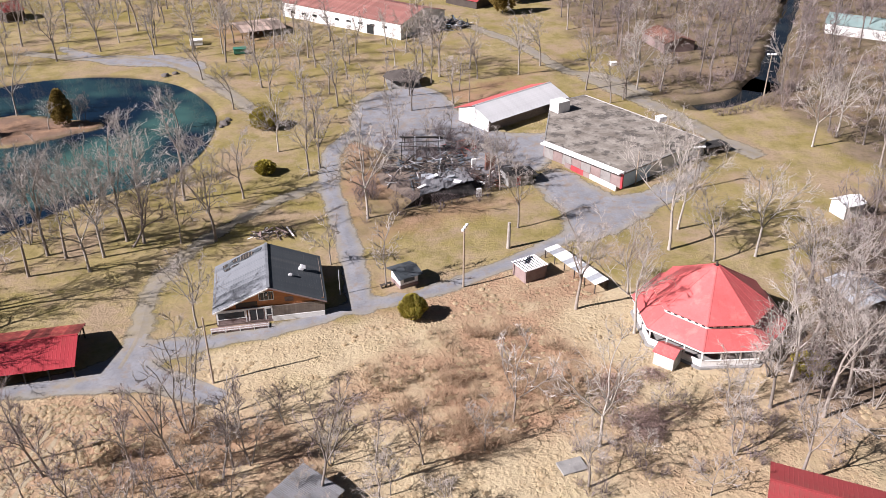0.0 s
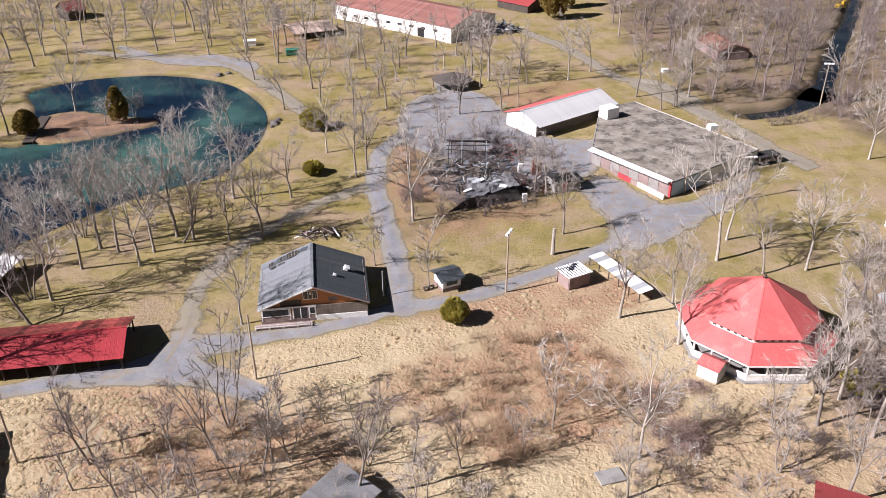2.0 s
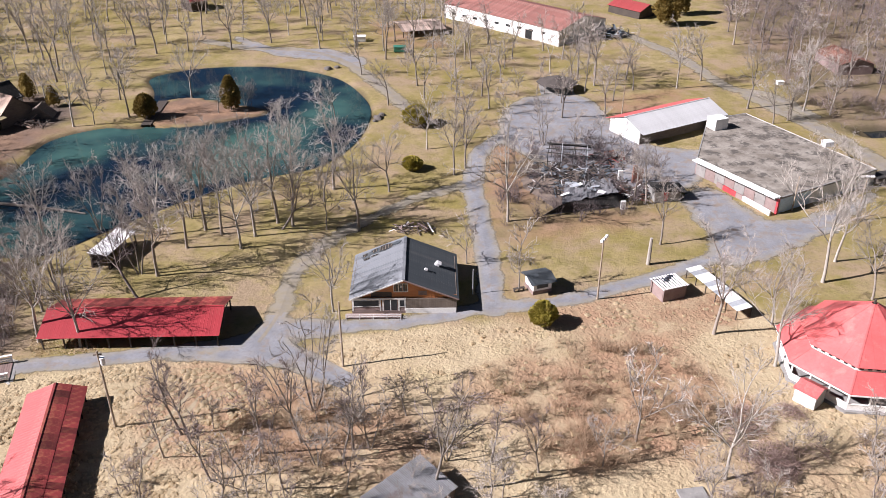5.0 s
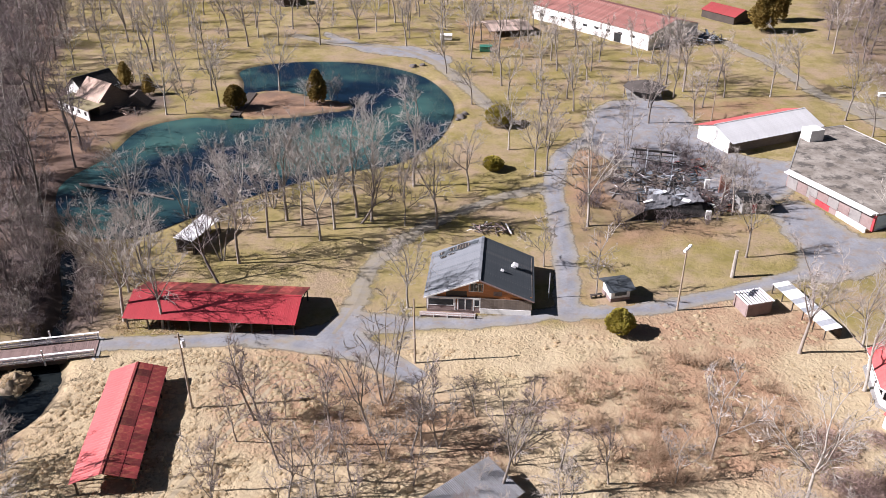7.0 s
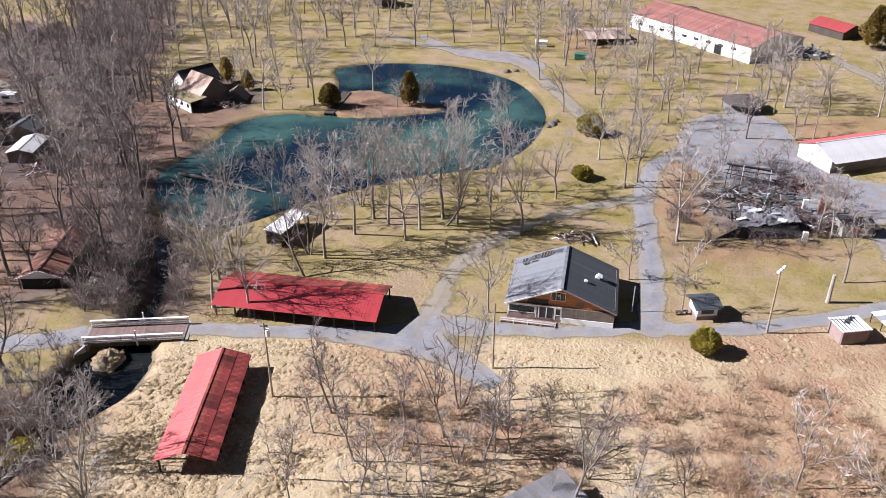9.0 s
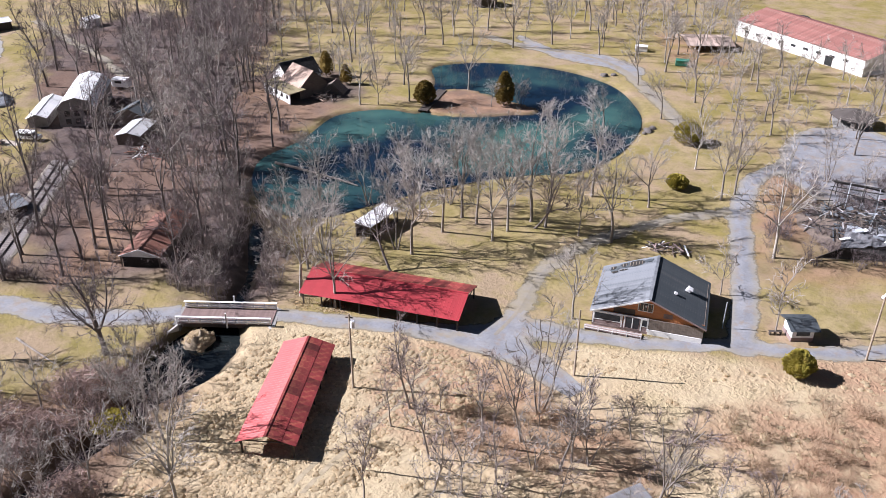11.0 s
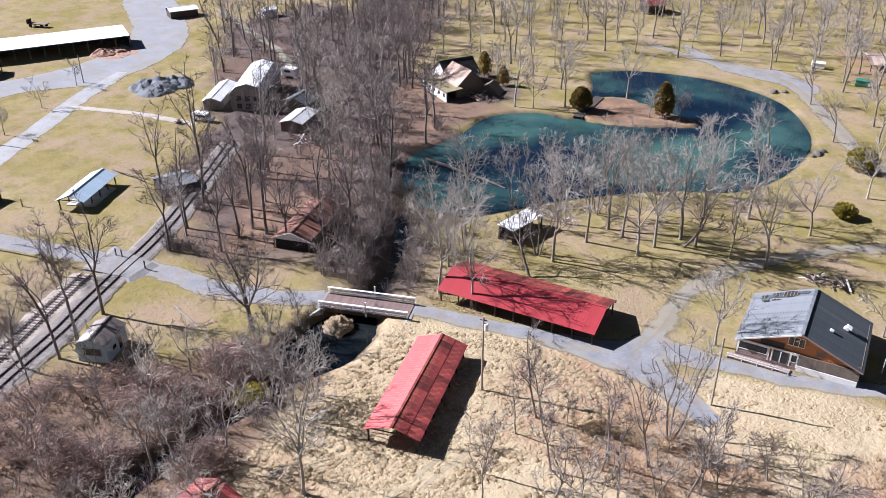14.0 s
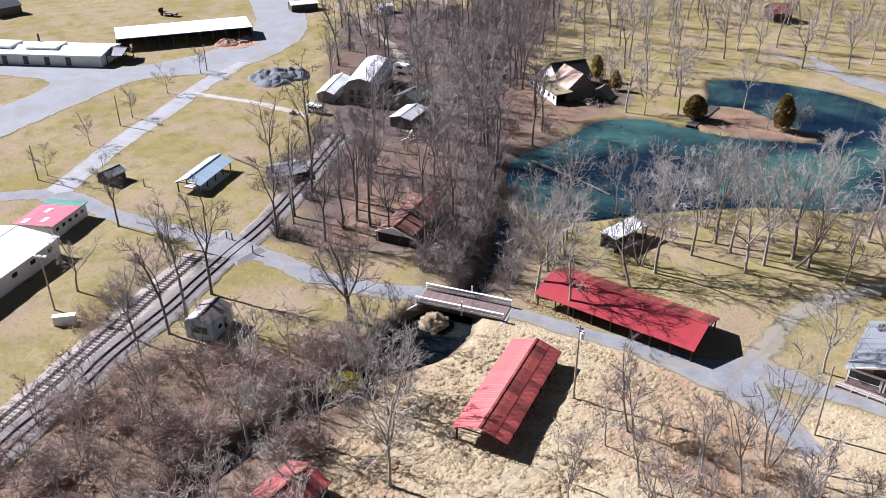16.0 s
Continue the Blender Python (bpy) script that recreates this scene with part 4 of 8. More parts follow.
                        for u in range(fine):
                            sliver(cv, cf, rng, q2 + dt * tl * rng.uniform(0.3, 0.9), side_way(rng, dt, rng.uniform(0.3, 0.9)), rng.uniform(0.4, 1.0), 0.011)
    return tv, tf, cv, cf


def tree_model(name, label, seed, bark, twig, **k):
    tv, tf, cv, cf = tree_meshes(seed, **k)
    e = thing(name, label, "tree", 0, -400, 0)
    t = raw_part("trunk", tv, tf, bark, e)
    t.data.polygons.foreach_set("use_smooth", [True] * len(t.data.polygons))
    raw_part("crown", cv, cf, twig, e)
    return e


MODELS = {
    "w": [tree_model("sycamore_tree", "bare sycamore tree with pale mottled bark", 11 + s, BARK_PALE, TWIG_PALE, height=16, spread=6.2, r0=0.21, clear=0.27, leaders=4, flare=0.5, limbs=7, subs=6, twigs=6) for s in range(4)],
    "d": [tree_model("bare_tree", "bare grey-brown tree in winter", 31 + s, BARK_MID, TWIG_MID, height=16, spread=5.4, r0=0.23, clear=0.32, leaders=3, flare=0.42, limbs=8, subs=6, twigs=7) for s in range(4)],
    "o": [tree_model("oak_tree", "bare spreading oak tree on mown grass", 51, BARK_DARK, TWIG_DARK, height=13, spread=7.0, r0=0.36, clear=0.22, leaders=5, flare=0.8, limbs=8, subs=7, twigs=7)],
    "t": [tree_model("slender_tree", "tall slender bare tree with few low limbs", 61 + s, BARK_DARK, TWIG_DARK, height=17, spread=4.6, r0=0.22, clear=0.38, leaders=3, flare=0.3, limbs=8, subs=6, twigs=6) for s in range(3)],
    "s": [tree_model("young_tree", "small bare young tree", 71 + s, BARK_MID, TWIG_MID, height=8, spread=3.1, r0=0.10, clear=0.2, leaders=3, flare=0.6, limbs=6, subs=5, twigs=6, fine=0) for s in range(3)],
    "m": [tree_model("multi_stemmed_tree", "bare tree with several leaning stems", 81 + s, BARK_MID, TWIG_PALE, height=12, spread=4.2, r0=0.15, clear=0.26, leaders=6, flare=0.42, limbs=5, subs=5, twigs=6, stems=3) for s in range(3)],
    "b": [tree_model("bushy_tree", "twiggy brown-grey bushy tree", 151 + s, BARK_MID, TWIG_BROWN, height=10, spread=3.6, r0=0.12, clear=0.2, leaders=6, flare=0.5, limbs=5, subs=5, twigs=6, stems=3, fine=0) for s in range(3)],
    "l": [tree_model("leaning_tree", "bare dark tree leaning over", 91, BARK_DARK, TWIG_DARK, height=13, spread=4.6, r0=0.22, clear=0.4, leaders=3, flare=0.4, limbs=7, subs=6, twigs=6, lean=-0.75)],
    "p": [tree_model("storm_worn_tree", "thin bare tree with a few broken limbs", 101 + s, BARK_MID, TWIG_BROWN, height=11, spread=3.6, r0=0.14, clear=0.34, leaders=3, flare=0.45, limbs=6, subs=5, twigs=6, fine=1, lean=-0.16, broken=0.16) for s in range(4)],
    "f": [tree_model("park_tree", "bare park tree on a winter lawn", 121 + s, BARK_MID, TWIG_MID, height=15, spread=5.4, r0=0.24, clear=0.32, leaders=3, flare=0.45, limbs=7, subs=6, twigs=5, fine=0, sparse=True) for s in range(4)],
    "k": [tree_model("woodland_tree", "tall bare woodland tree with brown-grey twigs", 131 + s, BARK_DARK, TWIG_DARK, height=17, spread=5.0, r0=0.22, clear=0.34, leaders=3, flare=0.34, limbs=7, subs=6, twigs=5, fine=0, sparse=True) for s in range(4)],
    "v": [tree_model("pale_woodland_tree", "bare woodland tree with pale upper limbs", 141 + s, BARK_PALE, TWIG_PALE, height=15, spread=5.2, r0=0.18, clear=0.3, leaders=3, flare=0.42, limbs=7, subs=6, twigs=5, fine=0, sparse=True) for s in range(3)],
}
TALL = {"w": 16, "d": 16, "o": 13, "t": 17, "s": 8, "m": 12, "l": 13, "p": 11, "f": 15, "k": 17, "v": 15, "b": 10}
tree_rng = random.Random(5)


def plant(kind, x, y, size=1.0, turn=None, group="trees in the park"):
    model = MODELS[kind][tree_rng.randrange(len(MODELS[kind]))]
    s = size * tree_rng.uniform(0.96, 1.04)
    a = tree_rng.uniform(0, 360) if turn is None else turn
    w = s ** 0.75
    t = copy_thing(model, pose(x, y, -0.06, 0, 0, a) @ Matrix.Diagonal((w, w, s, 1)))
    tagged(t, group=group)
    return t


# kind, place, height in metres and, where it leans, the way it is turned
LAWN_TREES = [("d", -62.3, 105.4, 16), ("w", -53.8, 107.1, 16.5), ("w", -53.1, 111.3, 18.5), ("d", -62.2, 112.0, 19), ("d", -58.9, 111.1, 16), ("m", -66.6, 115.5, 14.5), ("d", -51.2, 116.6, 20), ("l", -49.8, 114.6, 11, 180),
              ("d", -48.2, 115.8, 18), ("d", -46.0, 131.4, 20), ("d", -36.9, 116.6, 17.5), ("s", -42.3, 115.9, 11), ("d", -35.7, 132.2, 13), ("d", -62.8, 96.6, 18), ("m", -65.7, 96.7, 14), ("l", -62.2, 90.0, 13, -15),
              ("d", -25.4, 142.1, 14.5), ("d", -23.8, 145.4, 13), ("w", -12.9, 124.6, 19), ("s", -17.4, 109.3, 9), ("w", -33.6, 92.3, 12), ("s", -8.5, 103.0, 10.5), ("d", 18.7, 97.0, 16.5), ("d", 12.4, 121.4, 12),
              ("m", -69.1, 124.1, 14), ("w", -86.2, 103.3, 16), ("m", -77.3, 117.8, 12), ("m", -62.7, 130.0, 12), ("w", -56.0, 136.2, 14), ("m", -79.8, 108.8, 11), ("d", -46.1, 126.0, 12), ("w", -68.8, 108.8, 15), ("s", -72.5, 104.5, 9), ("s", -58.0, 122.5, 10),
              ("w", -74.0, 84.5, 14), ("m", -79.0, 95.0, 12), ("m", -75.5, 90.5, 13)]
FRONT_TREES = [("w", -63.9, 77.9, 16), ("w", -70.0, 77.8, 16.5), ("m", -29.3, 71.8, 14.5), ("p", -42.2, 64.9, 9.5, 40), ("p", -42.9, 64.7, 12, 60), ("p", -12.8, 61.1, 13.5), ("d", -6.4, 60.2, 8.5), ("s", 4.6, 68.7, 7), ("s", 8.2, 73.7, 11.5),
               ("p", -36.6, 58.7, 9.2, 60), ("p", -29.0, 66.2, 11.5, 45), ("p", -32.5, 63.6, 12, 120), ("p", -28.5, 59.0, 9), ("s", -22.9, 66.2, 10), ("w", 17.5, 69.4, 14.3), ("p", -33.6, 54.6, 10), ("s", -30.9, 55.8, 9), ("p", -23.6, 64.6, 11, 200)]
EAST_TREES = [("w", 25.8, 91.4, 15), ("w", 26.7, 101.0, 13), ("w", 39.0, 121.0, 16), ("d", 42.0, 110.5, 11), ("w", 48.9, 111.9, 17), ("d", 10.3, 136.1, 11), ("w", 35.9, 114.2, 20), ("d", -1.1, 201.5, 19), ("d", -5.5, 206.1, 18.5), ("w", 18.9, 203.4, 15),
              ("d", 34.2, 191.6, 16), ("d", 38.5, 182.5, 11), ("d", 41.9, 184.9, 10), ("w", 75.0, 156.3, 17), ("w", 82.5, 162.5, 17), ("d", 44.6, 74.4, 16.5), ("w", 43.1, 80.9, 16), ("d", 38.9, 76.1, 15.5), ("d", 57.1, 95.3, 17), ("d", 47.6, 86.7, 17),
              ("d", 48.7, 77.9, 16), ("b", 52.5, 84.5, 9), ("b", 46.0, 81.5, 8), ("w", 53.0, 101.5, 15), ("d", 2.1, 180.9, 13), ("w", 46.5, 192.0, 17), ("d", 25.1, 210.9, 14), ("w", 42.1, 145.8, 12.8), ("s", 6.0, 146.1, 8), ("m", -10.1, 160.1, 10), ("f", -7.3, 177.0, 13), ("s", 1.6, 165.1, 7), ("f", 42.6, 185.8, 10.5), ("f", -24.3, 180.2, 13), ("d", 8.3, 137.3, 11.5), ("s", -3.5, 158.0, 8), ("b", -56.4, 140.2, 5), ("b", -80.3, 171.5, 6.5), ("b", -78.6, 170.2, 5), ("b", 12.5, 147.0, 6), ("b", -13.5, 146.0, 7)]
WEST_TREES = [("t", -104.5, 63.9, 16), ("t", -107.2, 72.2, 17), ("t", -110.9, 58.6, 17.5), ("t", -97.6, 71.9, 15), ("t", -132.1, 40.2, 13), ("d", -118.6, 42.4, 10), ("d", -115.5, 27.4, 10), ("o", -82.9, 53.7, 13.3), ("t", -96.3, 33.0, 15), ("d", -97.4, 28.8, 12.5),
              ("t", -98.7, 36.6, 17.5), ("t", -101.8, 42.1, 17.5), ("t", -104.1, 72.7, 22), ("t", -110.9, 74.8, 19), ("d", -113.5, 63.4, 11), ("s", -172.1, 50.1, 7), ("s", -182.7, 63.6, 7), ("s", -193.8, 77.1, 7), ("s", -203.6, 90.7, 7), ("s", -162.0, 38.2, 7),
              ("d", -69.3, 30.1, 10), ("w", -54.1, 38.6, 15), ("m", -63.5, 45.8, 11), ("m", -68.3, 45.1, 10), ("m", -65.5, 50.0, 8), ("s", -79.1, 58.8, 6), ("m", -76.7, 51.2, 7), ("m", -78.3, 53.8, 6), ("w", -116.0, 111.5, 16), ("d", -129.5, 107.9, 19), ("d", -142.4, 146.8, 18), ("d", -146.9, 121.7, 23), ("d", -118.3, 103.0, 17)]
POND_TREES = [("w", -95.0, 174.0, 15), ("w", -69.2, 163.3, 6), ("d", -84.2, 165.4, 7), ("d", -57.1, 166.9, 10), ("s", -107.9, 153.4, 10), ("w", -111.6, 151.2, 16), ("d", -102.8, 159.0, 14), ("d", -110.8, 169.2, 14), ("d", -47.6, 177.7, 12), ("d", -60.1, 198.8, 11), ("w", -33.2, 153.5, 13)]
for kind, x, y, h, *turned in LAWN_TREES + FRONT_TREES + EAST_TREES + WEST_TREES + POND_TREES:
    plant(kind, x, y, h / TALL[kind], *turned)


def scatter(poly, gap, seed, keep=None):
    """Random places inside an outline, at least gap apart."""
    rng = random.Random(seed)
    xs, ys = [p[0] for p in poly], [p[1] for p in poly]
    out = []
    for _ in range(6000):
        x, y = rng.uniform(min(xs), max(xs)), rng.uniform(min(ys), max(ys))
        if inside(np.array([x]), np.array([y]), poly)[0] and all((x - a) ** 2 + (y - b) ** 2 > gap * gap for a, b in out) and (keep is None or keep(x, y)):
            out.append((x, y))
    return out


CLEAR = [((-162.2, 113.7), 9), ((-162.8, 106.5), 8), ((-139.5, 109.7), 7), ((-98.0, 73.5), 7), ((-124.8, 147.2), 13), ((-108.7, 86.4), 5), ((-153.2, 93.8), 7), ((63.4, 233.1), 8), ((-146.5, 101.5), 7), ((-2.2, 142.3), 11), ((-139.6, 60.2), 8),
         ((-151.4, 98.7), 7), ((-152.1, 109.6), 8), ((-143.0, 87.2), 7), ((-128.0, 99.8), 7), ((-117.7, 93.7), 6), ((-127.5, 82.4), 7), ((-97.4, 68.3), 7), ((-72.3, 60.0), 9), ((62.3, 103.4), 7), ((-123.2, 155.6), 8), ((-136.6, 113.0), 6)]


def on_land(x, y):
    if any(math.dist((x, y), c) < r for c, r in CLEAR):
        return False
    a, b = np.array([x]), np.array([y])
    if signed(a, b, POND)[0] > -1.5 or line_distance(a, b, CREEK)[0] < 2.4 or line_distance(a, b, CREEK_UP)[0] < 5:
        return False
    return all(line_distance(a, b, smooth_line(line, step=3))[0] > w / 2 + 1.2 for w, line in [*ROADS.values(), *DRIVES.values()])


for x, y in scatter(WOOD_POND, 8.8, 3, on_land):
    plant(tree_rng.choice("kkkvk"), x, y, tree_rng.uniform(0.8, 1.3), group="trees in the wood by the pond")
creek_rng = random.Random(41)
for i in range(4, 34):
    (x0, y0), (x1, y1) = CREEK[i], CREEK[i + 1]
    d = Vector((x1 - x0, y1 - y0)).normalized()
    for o in (-3.6, 3.4):
        x, y = x0 - d.y * o * creek_rng.uniform(0.8, 1.7), y0 + d.x * o * creek_rng.uniform(0.8, 1.7)
        if math.dist((x, y), POOL) > 14 and i % 4 == 2 * (o > 0):
            plant(creek_rng.choice("bsbb"), x, y, creek_rng.uniform(0.5, 0.8), group="trees along the creek")
for x, y in scatter(WOOD_BANK, 5.6, 16, on_land):
    if math.dist((x, y), POOL) > 10:
        plant(tree_rng.choice("bbsb"), x, y, tree_rng.uniform(0.5, 0.9), group="trees along the creek")
for x, y in scatter(WOOD_EDGE, 7.6, 17, on_land):
    plant(tree_rng.choice("kkkkv"), x, y, tree_rng.uniform(0.8, 1.25), group="trees in the wood by the pond")
FRONT = [(-47.6, 57.7), (-41.2, 65.5), (-33.0, 73.5), (-22.4, 76.7), (-7.5, 70.9), (0.5, 65.4), (0.0, 59.1), (-40.6, 46.7)]
for x, y in scatter(FRONT, 4.8, 14, on_land):
    plant(tree_rng.choice("psspm"), x, y, tree_rng.uniform(0.45, 0.8), group="thin trees at the near edge of the field")
EDGE = [(14.8, 68.5), (26.6, 76.2), (36.0, 80.4), (43.1, 82.7), (46.0, 74.2), (42.1, 61.9), (14.8, 60.3)]
for x, y in scatter(EDGE, 6.5, 15, on_land):
    plant(tree_rng.choice("psmds"), x, y, tree_rng.uniform(0.5, 0.85), group="small trees below the carousel")
COPSE = [(-126.6, 106.3), (-124.4, 119.0), (-105.4, 108.0), (-95.3, 96.4), (-81.4, 78.5), (-85.9, 70.7), (-96.8, 78.0), (-107.8, 93.1)]
for x, y in scatter(COPSE, 6.2, 13, on_land):
    plant(tree_rng.choice("bbm"), x, y, tree_rng.uniform(0.6, 0.95), group="grey twiggy trees in the copse")
for x, y in scatter(WOOD_FAR, 7.8, 4, on_land):
    plant(tree_rng.choice("kfkbk"), x, y, tree_rng.uniform(0.75, 1.1), group="trees in the wood by the upper creek")
for x, y in scatter(WOOD_SIDE, 6.0, 6, on_land):
    plant(tree_rng.choice("fbbs"), x, y, tree_rng.uniform(0.7, 1.0), group="trees in the side wood")
for x, y in scatter(WOOD_NEAR, 5.0, 7, on_land):
    plant(tree_rng.choice("mbvbpb"), x, y, tree_rng.uniform(0.5, 0.8), group="trees in the thicket by the creek")
PARK = [(-188.8, 191.0), (-256.9, 292.4), (-77.9, 346.0), (-44.1, 241.6), (-48.7, 199.5), (-69.4, 218.7), (-108.3, 213.4), (-126.7, 203.5), (-119.6, 159.7), (-160.7, 173.2)]
for x, y in scatter(PARK, 7.9, 8, on_land):
    plant(tree_rng.choice("fffvsv"), x, y, tree_rng.uniform(0.8, 1.2), group="park trees beyond the pond")
MIDDLE = [(-48.7, 199.5), (-44.1, 241.6), (-13.7, 229.9), (16.1, 199.8), (-0.8, 183.1), (-17.8, 183.1), (-26.3, 159.0), (-40.1, 183.0)]
for x, y in scatter(MIDDLE, 8.2, 9, on_land):
    plant(tree_rng.choice("fvfsf"), x, y, tree_rng.uniform(0.6, 0.95), group="park trees beyond the pond")


# ---- large buildings ----
def line_yaw(a, b):
    return math.degrees(math.atan2(b[1] - a[1], b[0] - a[0]))


def open_shelter(name, label, cx, cy, yaw, length, half, eave, ridge, front, back, bays):
    e = thing(name, label, "shelter", cx, cy, 0, yaw)
    over = 0.5
    drop = (ridge - eave) * (half + over) / half
    roof_slope(e, -length / 2, length / 2, ridge, half + over, drop, front)
    roof_slope(e, -length / 2, length / 2, ridge, half + over, drop, back, back=True)
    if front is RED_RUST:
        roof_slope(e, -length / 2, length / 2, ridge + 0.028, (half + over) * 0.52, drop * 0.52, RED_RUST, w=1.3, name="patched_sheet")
    boxed("ridge_cap", front, e, -length / 2, length / 2, -0.16, 0.16, ridge + 0.01, ridge + 0.085, bevel=0.02)
    first = None
    for i in range(bays + 1):
        x = -length / 2 + 0.4 + (length - 0.8) * i / bays
        for y in (-half, half):
            at = pose(x, y, 0)
            if first is None:
                first = boxed("post", DARK_WOOD, e, -0.09, 0.09, -0.09, 0.09, -0.3, eave - 0.02, m=at)
            else:
                repeat(first, at)
        bm = bmesh.new()
        beam(bm, (x, -half - 0.4, eave - 0.25), (x, 0, ridge - 0.12), 0.08, 0.18)
        beam(bm, (x, half + 0.4, eave - 0.25), (x, 0, ridge - 0.12), 0.08, 0.18)
        beam(bm, (x, -half, eave - 0.15), (x, half, eave - 0.15), 0.08, 0.16)
        part("roof_truss", bm, DARK_WOOD, e)
    for y in (-half, half):
        boxed("wall_plate", DARK_WOOD, e, -length / 2, length / 2, y - 0.06, y + 0.06, eave - 0.22, eave - 0.02)
    return e


long_a, long_b = (-69.7, 80.5), (-46.6, 85.8)
long_yaw = line_yaw(long_a, long_b)
open_shelter("picnic_shelter", "long open picnic shelter with bright red metal roof", (long_a[0] + long_b[0]) / 2, (long_a[1] + long_b[1]) / 2, long_yaw,
             math.dist(long_a, long_b), 4.3, 2.1, 3.5, RED_METAL, RED_RUST, 8)
gab_a, gab_b = (-52.0, 49.6), (-59.7, 67.0)
# Base reds carry the light too: lighter sunward slope, darker rusted slope behind.
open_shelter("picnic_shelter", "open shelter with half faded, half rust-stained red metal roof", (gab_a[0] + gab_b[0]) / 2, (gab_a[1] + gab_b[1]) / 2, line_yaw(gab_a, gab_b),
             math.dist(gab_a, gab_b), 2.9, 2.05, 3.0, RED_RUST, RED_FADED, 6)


def octagon(r, z, turn=0.0):
    return [Vector((r * math.cos(turn + math.pi * (2 * k + 1) / 8), r * math.sin(turn + math.pi * (2 * k + 1) / 8), z)) for k in range(8)]


def solid_panel(bm, a, b, c, d, thick):
    """A slab on the quad a b c d, thickened downwards."""
    n = (b - a).cross(d - a).normalized()
    if n.z < 0:
        n = -n
    top = [bm.verts.new(v) for v in (a, b, c, d)]
    low = [bm.verts.new(v - n * thick) for v in (a, b, c, d)]
    bm.faces.new(top)
    bm.faces.new(low[::-1])
    for i in range(4):
        bm.faces.new((top[i], low[i], low[(i + 1) % 4], top[(i + 1) % 4]))
    bmesh.ops.recalc_face_normals(bm, faces=bm.faces[:])


def ribs_on(panel, a, b, c, d, step):
    """Standing seams up the panel whose eave is a-b and whose top is d-c."""
    n = (b - a).cross(d - a).normalized()
    if n.z < 0:
        n = -n
    count = int((b - a).length / step)
    mid_low, mid_top = (a + b) / 2, (c + d) / 2
    up = (mid_top - mid_low)
    ex = (b - a).normalized()
    half_low, half_top = (b - a).length / 2, (c - d).length / 2
    for k in range(1, count):
        s = -half_low + 2 * half_low * k / count
        f = 1.0 if abs(s) <= half_top else (half_low - abs(s)) / max(half_low - half_top, 1e-6)
        p, q = mid_low + ex * s, mid_low + ex * s + up * f
        if (q - p).length > 0.3:
            part("seam", beam(bmesh.new(), p + n * 0.004, q + n * 0.004, 0.05, 0.016), RED_FADED, panel)


